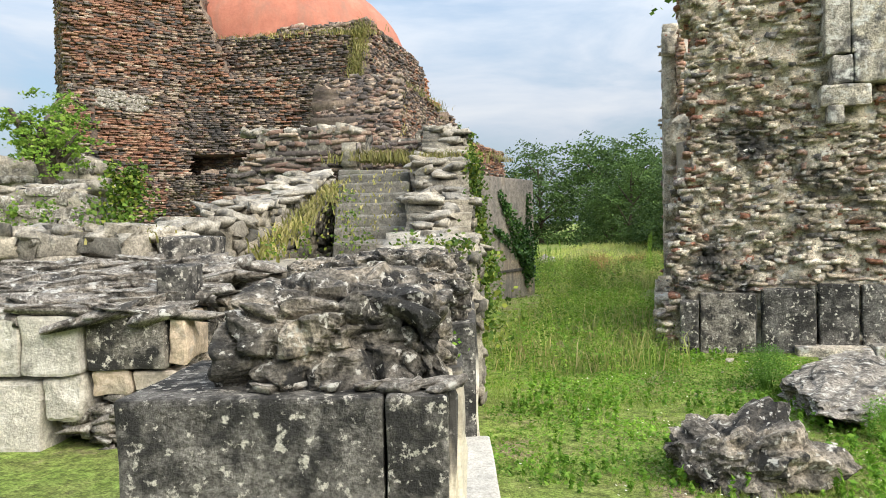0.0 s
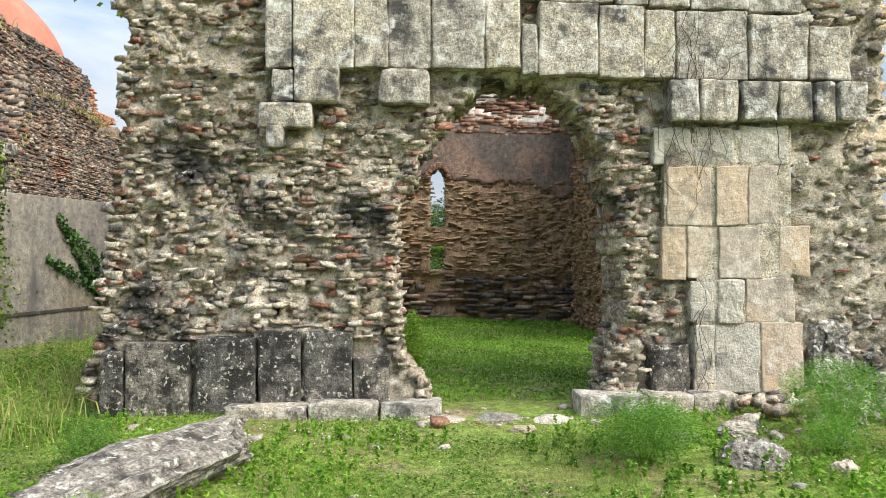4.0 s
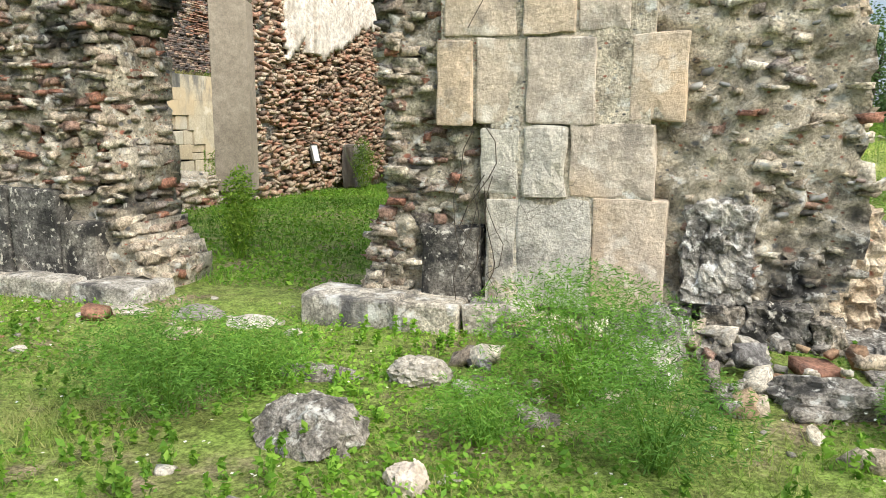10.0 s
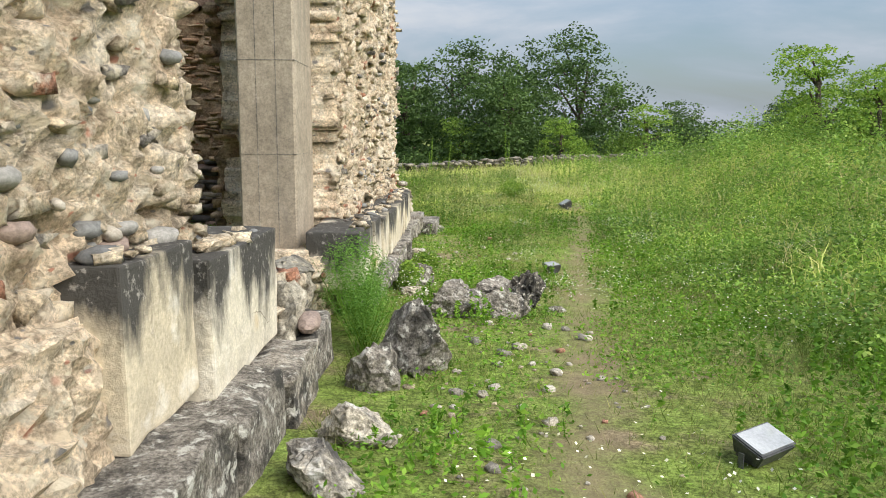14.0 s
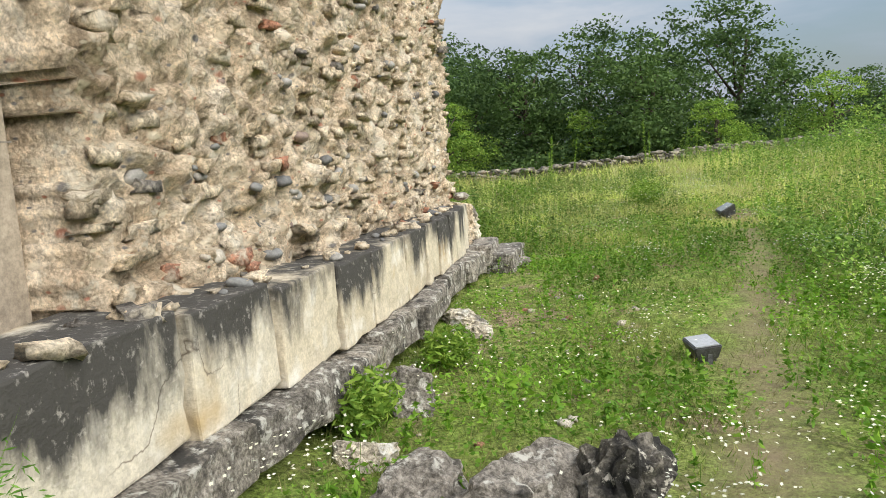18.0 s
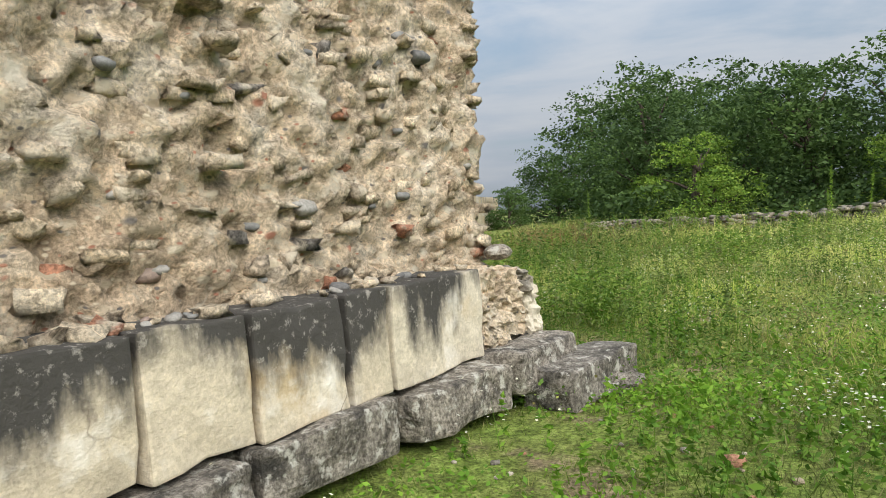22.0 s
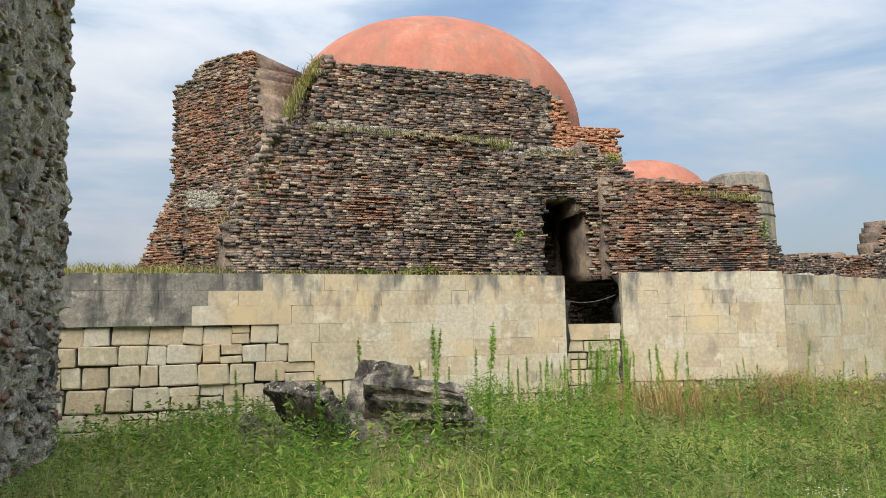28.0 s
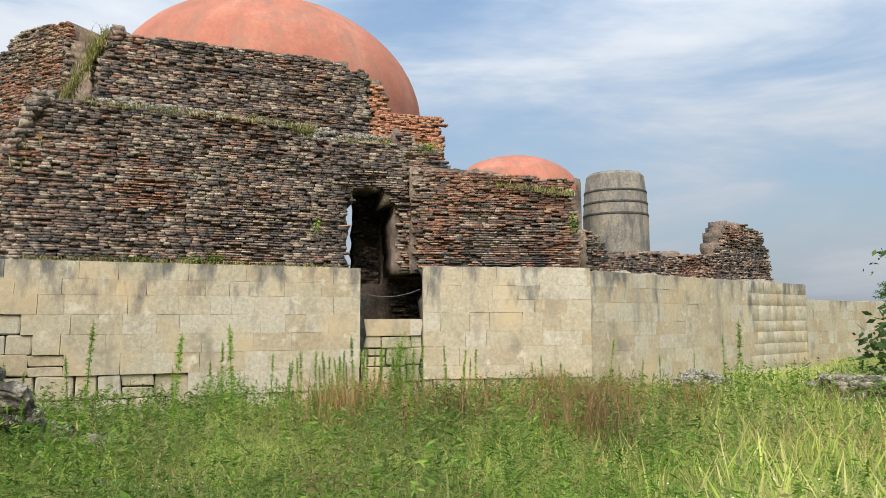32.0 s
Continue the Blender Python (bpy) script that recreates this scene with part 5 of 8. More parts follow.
# ---------------------------------------------------------------- baths: retaining wall
def retaining(name, p0, p1, z0, z1, courses, seed, far=False, label="", skip=None, rough_below=None):
    """Coursed blocks; rough_below(u): the height under which they are loose and wide-jointed."""
    n = math.hypot(p1[0] - p0[0], p1[1] - p0[1])
    place, ang = straight(p0, p1, z0), facing(p0, p1)
    # Dark core colours in the shade of the open joints on near walls.
    core = ruin(name, np.arange(0, n + 0.5, 0.5), np.linspace(0, z1 - z0 - 0.05, 10), lambda u, v: u <= n and not (skip and skip(u, v)), lambda u, v, d: place(u, v, d - 0.17), 0.0, 0.7, M["mortar_mid" if far else "crust"], seed=seed, label=label)
    r = np.random.default_rng(seed)
    cuts = np.cumsum(np.concatenate([[0.0], r.uniform(0.75, 1.25, courses)]))
    cuts *= (z1 - z0) / cuts[-1]
    pieces, dark = [], []
    for c in range(courses):
        v0, h = cuts[c], cuts[c + 1] - cuts[c]
        u = -r.uniform(0, 0.6)
        while u < n:
            loose = rough_below is not None and z0 + v0 + 0.6 * h < rough_below(u)
            w = r.uniform(0.45, 1.0) if loose else r.uniform(0.5, 1.15)
            a, b = max(u, 0), min(u + w, n)
            if b - a > 0.12 and not (skip and skip((a + b) / 2, v0 + 0.5 * h)):
                gap = r.uniform(0.015, 0.05) if loose else r.uniform(0.001, 0.004)
                back = abs(r.normal(0, 0.05)) + 0.03 if loose else abs(r.normal(0, 0.006))
                parts = [(0.0, 1.0)]
                if loose and r.random() < 0.13:
                    k = r.uniform(0.4, 0.6)
                    parts = [(0.0, k), (k, 1.0)]
                for lo, hi in parts:
                    x, y, z = place((a + b) / 2, v0 + (lo + hi) / 2 * h + (r.normal(0, 0.012) if loose else 0.0), -0.1 - back)
                    crusted = name == "retaining_wall_south" and c > courses - 4 and u < 7.6 - 0.8 * (courses - c) + r.normal(0, 0.5)
                    (dark if crusted else pieces).append(((RETD if crusted else RETL if loose else RETB)[r.integers(6)], Matrix.LocRotScale((x, y, z), Euler((0, radians(r.normal(0, 22 * gap)), radians(ang + r.normal(0, 40 * gap)))), (b - a - gap, 0.3, h * (hi - lo) - gap * r.uniform(0.5, 1.2)))))
            u += w
    scatter("limestone_block", pieces, core, (*p1, 1.0) if not far else (*p0, 1), M["retaining"], 270 if not far else 120)
    for me, m in dark:
        put("limestone_block", me, core, m)
    return core


def ret_set(mat, bevel, rough, seed):
    out = []
    for i in range(6):
        bm = bmesh.new()
        bmesh.ops.create_cube(bm, size=1.0)
        bmesh.ops.bevel(bm, geom=bm.edges[:], offset=bevel, segments=1, affect="EDGES")
        for v in bm.verts:
            q = v.co * 3 + Vector((i + seed, 0, 0))
            v.co += Vector((noise.noise(q), noise.noise(q + Vector((0, 4, 7))), noise.noise(q + Vector((5, 0, 9))))) * rough
        bmesh.ops.triangulate(bm, faces=bm.faces[:])
        me = bpy.data.meshes.new("limestone_block")
        bm.to_mesh(me)
        bm.free()
        me.materials.append(mat)
        out.append(me)
    return out


RETB = ret_set(M["retaining"], 0.009, 0.02, 0)
RETL = ret_set(M["retaining"], 0.06, 0.09, 30)
RETD = ret_set(M["retaining_crust"], 0.012, 0.03, 60)
RET_BASE = -1.7
ret_s = retaining("retaining_wall_south", (-7.05, 20.5), (-8.25, 37.25), RET_BASE, 2.95, 9, 81, label="coursed cream limestone retaining wall with black run-off streaks", skip=lambda u, v: u > 16.45 and v > 4.13, rough_below=lambda u: 1.35 - 1.5 * sm(7.2, 9.0, u) - 0.2 * sm(9, 12, u))
ret_c = retaining("retaining_wall_corner", (-8.25, 39.3), (-7.2, 44.75), RET_BASE, 3.05, 9, 82, label="cream limestone retaining wall beyond the doorway", rough_below=lambda u: -0.6)
ret_n = retaining("retaining_wall_north", (-7.24, 44.76), (-12.9, 59.7), RET_BASE, 2.95, 9, 83, far=True, label="long cream limestone retaining wall running away")
ret_f = retaining("retaining_wall_far", (-13.0, 59.75), (-20.0, 78.0), RET_BASE, 2.25, 8, 85, far=True, label="lower far end of the limestone retaining wall")
ret_d = retaining("retaining_wall_sill", (-8.6, 37.2), (-8.55, 39.4), RET_BASE, 1.38, 6, 84, label="broken lower wall under the doorway", rough_below=lambda u: 0.8)

# ---------------------------------------------------------------- baths: brick masses
BRO = brick_set("brick", M["brick_orange"], 8, 520)


def brick_mass(name, p0, p1, z0, z1, thick, seed, label, inside=None, batter=0.0, mats=("brick", "brick_red"), red=0.12, size=(0.29, 0.078), fill=0.93, limit=300, near=None, proud=0.05, step=0.25, ragged=0.25, relief=0.09, back=True):
    n = math.hypot(p1[0] - p0[0], p1[1] - p0[1])
    test = inside or (lambda u, v: 0 <= u <= n and v < z1 - z0 + ragged * wob(u, seed, 1, 0.8))
    place, ang = straight(p0, p1, z0, batter), facing(p0, p1)
    w = ruin(name, np.arange(0, n + step, step), np.arange(0, z1 - z0 + 0.8, step), test, place, relief, thick, M["brick_core"], seed=seed, label=label, grain=1.2)
    r = np.random.default_rng(seed)
    dark, redd, v = [], [], 0.0
    while v < z1 - z0 + 0.5:
        h, u, push = size[1] * r.uniform(0.85, 1.15), r.uniform(0, 0.3), r.normal(0, 0.018)
        while u < n:
            wd = size[0] * r.uniform(0.6, 1.3)
            if test(u + wd / 2, v + h / 2) and r.random() < fill:
                k = noise.noise(Vector((u * 0.35, v * 0.5, seed))) + 0.3 * r.normal()
                x, y, z = place(u + wd / 2, v + h / 2, proud * 0.4 + push + 0.12 * noise.noise(Vector((u * 0.8, v * 1.8, seed + 5))) + r.normal(0, 0.02) - 0.05 * (r.random() < 0.1))
                m = Matrix.LocRotScale((x, y, z), Euler((radians(r.normal(0, 1.5)), radians(r.normal(0, 1.5)), radians(ang + r.normal(0, 2)))), (wd * 0.98, 0.26, h * 0.91))
                (redd if k > 0.75 - red * 2.2 else dark).append(((BRO if red > 1 else BRR if k > 0.75 - red * 2.2 else BRK)[r.integers(6)], m))
            u += wd
        v += h
    mid = near or ((p0[0] + p1[0]) / 2, (p0[1] + p1[1]) / 2, z0)
    scatter("brick", dark, w, mid, M["brick"], limit // 2)
    scatter("red_brick", redd, w, mid, M["brick_orange" if red > 1 else "brick_red"], limit // 2)
    return w


def low_tier(u, v):
    # u from the south end; the south end slopes up to the ledge
    return 0 <= u <= 10.4 and v < min(4.75, 1.2 + 2.4 * u) + 0.15 * wob(u, 3, 1, 0.9) - 0.7 * sm(7.5, 10, u)


brick_mass("baths_lower_wall", (-8.6, 26.6), (-9.35, 37.0), 2.9, 7.7, 3.5, 91, "dark weathered brick wall of the bath house", low_tier, batter=0.06, near=(-9, 34, 4), limit=300)
brick_mass("baths_upper_wall", (-10.6, 29.4), (-11.0, 40.3), 7.2, 10.5, 4.5, 92, "upper tier of dark brick under the dome", lambda u, v: 0 <= u <= 8.75 and v < min(3.25, 0.8 + 5.0 * u) - 0.25 * sm(6.5, 8.7, u) + 0.1 * wob(u, 2, 1, 1), batter=0.05, red=0.16, limit=200)
brick_mass("baths_red_corner", (-10.92, 38.1), (-11.0, 41.0), 7.2, 9.2, 3.6, 112, "clean orange-red brick corner under the dome", lambda u, v: 0 <= u <= 2.85 and v < 1.55 + 1.4 * sm(0.75, 0.5, u), batter=0.05, red=1.2, limit=150, fill=0.97, relief=0.04, proud=0.02)
brick_mass("baths_door_jamb", (-9.6, 38.75), (-9.0, 43.0), 2.9, 7.5, 3.0, 93, "brick wall beside the doorway", lambda u, v: 0 <= u <= 4.3 and v < 4.9 - 0.8 * sm(0.2, 1.6, u) - 0.9 * sm(1.5, 2.3, u) - 0.3 * sm(2.5, 4.3, u) + 0.1 * wob(u, 2, 1, 1.5), batter=0.05, red=0.22, limit=200)
brick_mass("baths_right_wall", (-9.05, 39.15), (-7.95, 44.85), 2.9, 6.8, 2.5, 94, "curving brick wall above the retaining wall's corner", lambda u, v: 0 <= u <= 5.85 - 0.12 * v and v < 3.5 - 0.05 * u + 0.1 * wob(u, 1, 1, 1.2), batter=0.04, red=0.3, limit=300)
brick_mass("baths_door_head", (-9.75, 36.6), (-9.55, 39.2), 5.0, 7.4, 2.0, 96, "broken brick arch over the doorway", lambda u, v: 0 <= u <= 2.6 and v > 0.55 - 0.5 * abs(u - 1.3) + 0.3 * (abs(u - 1.3) < 0.5) and v < 2.3, limit=150, relief=0.16)
brick_mass("baths_passage_back", (-13.4, 34.5), (-13.4, 44.0), -0.6, 7.0, 0.6, 97, "dark brick back of the passage", lambda u, v: 0 <= u <= 9.5 and v < 7.4 and not (3.05 < u < 3.75 and 3.4 < v < 6.4), limit=60, fill=0.6)
brick_mass("baths_south_wall", (-21.0, 28.6), (-11.3, 29.3), 1.5, 10.2, 3.0, 98, "blackened brick south front of the bath house", lambda u, v: 0 <= u <= 9.9 and v < 8.6 - 0.4 * sm(8.9, 9.9, u) + 0.12 * wob(u, 2, 1, 1), red=0.1, limit=300, near=(-14, 28, 5))
brick_mass("baths_south_step", (-13.6, 27.3), (-9.8, 27.0), 1.0, 5.2, 2.5, 99, "lower stepped brick wall", lambda u, v: 0 <= u <= 4.0 and v < 4.3 - 0.45 * u + 0.15 * wob(u, 2, 1, 1), limit=100)
brick_mass("baths_south_low", (-21.5, 26.9), (-11.5, 26.7), 0.5, 4.6, 1.5, 100, "low brick wall before the bath house", lambda u, v: 0 <= u <= 10 and v < 3.6 + 0.35 * wob(u, 2, 1, 0.7), red=0.24, limit=150)
brick_mass("tower_east_face", (-21.4, 24.2), (-18.3, 27.5), 0.5, 13.7, 3.4, 101, "ruined red brick tower of the bath house", lambda u, v: 0.25 * (v < 5) * (u - 0.5) - 1 < u <= 4.6 and v < 11.9 + 1.0 * sm(0, 2, u) + 0.1 * wob(u, 2, 1, 1.5), red=0.33, limit=200)
brick_mass("tower_west_face", (-24.4, 26.9), (-21.4, 24.2), 0.5, 13.0, 2.0, 102, "dark side of the ruined brick tower", lambda u, v: 0.9 - 0.9 * sm(9, 3, v) < u <= 4.1 and v < 12.2, red=0.12, limit=120)
brick_mass("tower_north_face", (-18.3, 27.5), (-20.8, 29.8), 5.0, 13.2, 0.6, 107, "brick side of the ruined tower", lambda u, v: 0 <= u <= 3.3 and v < 7.75 + 0.1 * wob(u, 2, 1, 1), red=0.2, limit=40)
brick_mass("tower_buttress", (-22.4, 22.3), (-20.7, 24.7), 0.5, 9.0, 1.6, 105, "sloping brick foot of the ruined tower", lambda u, v: 0 <= u <= 2.9 and v < 3.0 + 1.9 * u + 0.15 * wob(u, 2, 1, 1.5), red=0.3, limit=60)
brick_mass("tower_link_wall", (-18.4, 27.4), (-12.0, 29.8), 5.0, 13.6, 2.0, 103, "brick wall joining tower and dome", lambda u, v: 0 <= u <= 6.7 and v < 7.6 - 4.4 * sm(0.1, 2.2, u) + 0.1 * wob(u, 2, 1, 1.5), red=0.15, limit=80)
# broken bricks on the sloping shoulders
sh = np.random.default_rng(121)
rub = []
for k in range(1500):
    u, x = sh.uniform(0, 1.7), sh.uniform(0, 3.4)
    rub.append((BRK[sh.integers(6)], Matrix.LocRotScale((-8.75 - x - 0.06 * u, 26.65 + u + sh.normal(0, 0.05), 2.9 + min(4.75, 1.2 + 2.4 * u) + sh.normal(0, 0.08)), Euler((sh.normal(0, 0.2), sh.normal(0, 0.2), sh.uniform(-0.3, 0.3))), (0.4, 0.32, 0.12))))
for k in range(900):
    u, x = sh.uniform(0, 0.6), sh.uniform(0, 4.3)
    rub.append((BRK[sh.integers(6)], Matrix.LocRotScale((-10.75 - x, 29.4 + u + sh.normal(0, 0.05), 7.2 + min(3.25, 0.8 + 5.0 * u) + sh.normal(0, 0.1)), Euler((sh.normal(0, 0.2), sh.normal(0, 0.2), sh.uniform(-0.3, 0.3))), (0.4, 0.32, 0.12))))
shoulder = joined("broken_brick_shoulder", rub, M["brick"], None)
tagged(shoulder, "broken bricks on the sloping shoulder of the baths", "bricks")
# cobble courses on the tower and under the upper tier
rr = np.random.default_rng(111)
cobs = []
for k in range(120):
    u = rr.uniform(0, 3.0)
    x, y, z = straight((-21.4, 24.2), (-18.3, 27.5), 7.3)(u, rr.uniform(-0.35, 0.35) - 0.1 * u, 0.1)
    cobs.append((COB[rr.integers(5)], Matrix.LocRotScale((x, y, z), Euler((0, 0, radians(47))), (0.34, 0.28, 0.2))))
for k in range(260):
    u = rr.uniform(0.2, 9.8)
    x, y, z = straight((-10.55, 29.4), (-10.95, 40.3), 8.0)(u, rr.uniform(-0.2, 0.25) - 0.05 * u, 0.05)
    cobs.append((CAP[rr.integers(8)], Matrix.LocRotScale((x, y, z), Euler((0, 0, radians(92))), (0.36, 0.28, 0.16))))
cob_band = joined("cobble_band", cobs, M["boulder"], None)
tagged(cob_band, "band of grey river cobbles set in the brickwork", "cobbles")

# dome: a flattened shell resting on its drum
bm = bmesh.new()
bmesh.ops.create_uvsphere(bm, u_segments=64, v_segments=40, radius=1.0)
bmesh.ops.delete(bm, geom=[v for v in bm.verts if v.co.z < -0.08], context="VERTS")
for v in bm.verts:
    k = math.hypot(v.co.x, v.co.y)
    z = max(v.co.z, 0.0)
    z = (1 - k ** 2.05) ** 0.5 if k < 1 else 0.0
    v.co = Vector((v.co.x * 6.6, v.co.y * (6.7 if v.co.y < 0 else 6.25), z * 4.65 - (1.3 if v.co.z < 0 else 0) + 0.03 * noise.noise(v.co * 6)))
bmesh.ops.smooth_vert(bm, verts=bm.verts[:], factor=0.4)
dome = part("bath_dome", bm, M["dome"], None)
dome.matrix_basis = pose(-18.0, 35.8, 10.2) @ Matrix.Rotation(radians(8), 4, Vector((-0.96, 0.28, 0)))
for p in dome.data.polygons:
    p.use_smooth = True
tagged(dome, "weathered red rendered dome over the bath house", "dome")
drum = ruin("dome_drum", np.linspace(0, 2 * math.pi, 61), np.arange(0, 10.8, 0.6), lambda u, v: v < 10.6 and not (5.7 < u < 6.05 and 3.2 < v < 7.4) and not (3.65 < u < 4.05 and 3.8 < v < 9.2), lambda u, v, d: (-18 + (6.2 + d * 0.3) * math.cos(-u), 35.8 + (5.9 + d * 0.3) * math.sin(-u), -0.3 + v), 0.1, 0.8, M["brick_core"], label="brick drum under the dome")
bm = bmesh.new()
bmesh.ops.create_uvsphere(bm, u_segments=40, v_segments=20, radius=1.0)
for v in bm.verts:
    v.co = Vector((v.co.x * 4.3, v.co.y * 4.3, max(v.co.z, -0.05) * 2.6))
dome2 = part("low_dome", bm, M["dome"], None)
dome2.location = (-29.5, 52.6, 9.4)
for p in dome2.data.polygons:
    p.use_smooth = True
tagged(dome2, "lower red rendered dome behind the brick wall", "dome")
drum2 = put("low_dome_drum", block_mesh("low_dome_drum", M["brick_core"], 6.6, 6.6, 10.7, 0.4, seed=4), None, pose(-29.5, 49.2, -0.4))
tagged(drum2, "brick drum under the lower dome", "wall", kind="structure")
# round turret of dressed stone
turret = base_of("round_turret", (-29.4, 60.2, -0.3), "round turret of weathered dressed stone behind the baths", "turret")
bm = bmesh.new()
prof = [(2.25, 0), (2.2, 8.6), (2.1, 10.2), (1.95, 11.4), (1.75, 11.6)]
rings = []
for rad, z in prof:
    rings.append([bm.verts.new((rad * math.cos(a), rad * math.sin(a), z)) for a in np.linspace(0, 2 * math.pi, 33)[:-1]])
for a, b in zip(rings, rings[1:]):
    for i in range(32):
        bm.faces.new((a[i], a[(i + 1) % 32], b[(i + 1) % 32], b[i]))
bm.faces.new(rings[-1])
part("turret_wall", bm, M["render_wall"], turret)
for z, rad in ((8.6, 2.22), (9.4, 2.17), (10.2, 2.12)):
    bm = bmesh.new()
    rg = [[bm.verts.new((r_ * math.cos(a), r_ * math.sin(a), z_)) for a in np.linspace(0, 2 * math.pi, 33)[:-1]] for r_, z_ in ((rad, z), (rad + 0.025, z + 0.03), (rad, z + 0.14))]
    for a, b in zip(rg, rg[1:]):
        for i in range(32):
            bm.faces.new((a[i], a[(i + 1) % 32], b[(i + 1) % 32], b[i]))
    part("string_course", bm, M["crust"], turret)
brick_mass("far_brick_stump", (-12.9, 54.0), (-14.7, 59.6), 2.6, 6.2, 1.0, 104, "rounded brick stump on the far retaining wall", lambda u, v: 0 <= u <= 5.8 and v < 0.9 + 2.3 * sm(0.2, 2.2, u) * sm(5.9, 4.6, u) - 0.4 * sm(3.0, 5.0, u) + 0.15 * wob(u, 2, 1, 1), limit=60)
brick_mass("far_brick_ruin", (-9.6, 46.0), (-12.6, 54.2), 2.6, 4.6, 1.4, 106, "long low broken brick mass above the retaining wall", lambda u, v: 0 <= u <= 8.7 and v < 1.3 + 0.5 * wob(u, 2, 1, 0.9) + 0.5 * sm(1.6, 0.4, u), limit=60)


# ---------------------------------------------------------------- forecourt where the walk begins
def A(r, f):
    return (0.894 + 0.966 * r - 0.259 * f, -0.134 + 0.259 * r + 0.966 * f)


AT = 15.0


def a_block(name, mat, r0, r1, f, z0, z1, depth, parent, bevel=0.03, rough=0.02, label=""):
    x, y = A((r0 + r1) / 2, f)
    me = block_mesh(name, mat, r1 - r0, depth, z1 - z0, bevel, seed=r0 * 5 + f, rough=rough)
    return put(name, me, parent, pose(x, y, z0, 0, 0, AT), label)


ped = tagged(new("stone_pedestal"), "dark lichened stone pedestal carrying a lump of rubble masonry", "pedestal")
a_block("block", M["ashlar_dark"], -1.38, -0.305, 2.91, 0.0, 1.04, 0.95, ped, 0.025, 0.012)
a_block("block", M["ashlar_dark"], -0.298, -0.045, 2.91, 0.0, 1.04, 0.16, ped, 0.025, 0.012)
a_block("block", M["plinth"], -0.298, -0.02, 3.075, 0.0, 1.03, 0.42, ped, 0.03, 0.03)
a_block("block", M["plinth"], -0.3, 0.02, 3.5, 0.0, 1.05, 0.4, ped, 0.03, 0.03)
put("rubble_lump", crag_mesh("rubble_lump", M["lump"], (0.86, 0.8, 0.5), 8, 0.4, 0.11, 4.2), ped, pose(*A(-0.56, 3.5), 0.96, 3, -2, AT))
put("rubble_lump", crag_mesh("rubble_lump", M["lump"], (0.3, 0.6, 0.3), 3, 0.5), ped, pose(*A(-0.95, 3.55), 0.98, 0, 0, AT))
put("rubble_lump", crag_mesh("rubble_lump", M["lump"], (0.34, 0.7, 0.42), 5, 0.5), ped, pose(*A(-0.18, 3.5), 0.98, 0, 0, AT))
cap_r = np.random.default_rng(5)
for k in range(11):
    x, y = A(cap_r.uniform(-1.0, -0.05), 3.0 + abs(cap_r.normal(0, 0.04)))
    put("rubble_stone", CAP[cap_r.integers(8)], ped, Matrix.LocRotScale((x, y, 1.055), Euler((cap_r.normal(0, 0.15), cap_r.normal(0, 0.15), radians(AT) + cap_r.normal(0, 0.4))), (cap_r.uniform(0.06, 0.18), cap_r.uniform(0.06, 0.12), cap_r.uniform(0.03, 0.05))))
blk = tagged(new("stone_block_wall"), "low wall of pale dressed stone blocks with blackened front", "stone block")
a_block("block", M["ashlar_dark"], -0.52, -0.26, 5.57, 0.0, 0.97, 0.3, blk, 0.02, 0.012)
a_block("block", M["ashlar_dark"], -0.255, 0.13, 5.56, 0.0, 0.98, 0.12, blk, 0.02, 0.012)
a_block("block", M["plinth"], -0.3, 0.15, 5.685, 0.0, 0.98, 0.9, blk, 0.03, 0.02)
a_block("block", M["plinth"], -0.3, 0.17, 6.6, 0.0, 0.97, 0.85, blk, 0.03, 0.02)
put("rubble_lump", crag_mesh("rubble_lump", M["lump"], (0.95, 1.1, 0.6), 11), blk, pose(*A(-0.42, 6.55), 0.88, 0, 0, AT))
put("rubble_lump", crag_mesh("rubble_lump", M["lump"], (0.55, 0.7, 0.35), 12), blk, pose(*A(-0.2, 6.0), 0.93, 0, 0, AT))
put("rubble_lump", crag_mesh("rubble_lump", M["lump"], (1.0, 0.9, 1.42), 13), blk, pose(*A(-1.1, 7.1), 0.0, 0, 0, AT))
slab = put("footing_slab", block_mesh("footing_slab", M["paleslab"], 0.5, 1.3, 0.14, 0.02, seed=4, rough=0.015), None, pose(*A(-0.02, 4.3), -0.03, 0, 0, AT))
tagged(slab, "smooth pale stone slab lying at the pedestal's foot", "slab")


def a_wall(name, r0, f0, r1, f1, z0, z1, thick, label, seed, inside=None, size=(0.26, 0.13), fill=0.85, mat="mortar", set_=None, near=None, limit=250, relief=0.08, step=0.1):
    p0, p1 = A(r0, f0), A(r1, f1)
    return rubble_wall(name, p0, p1, z0, z1, thick, M[mat], set_ or RUB, label, size, seed, fill, -0.01, near=near, inside=inside, limit=limit, relief=relief, step=step, depth=0.075)


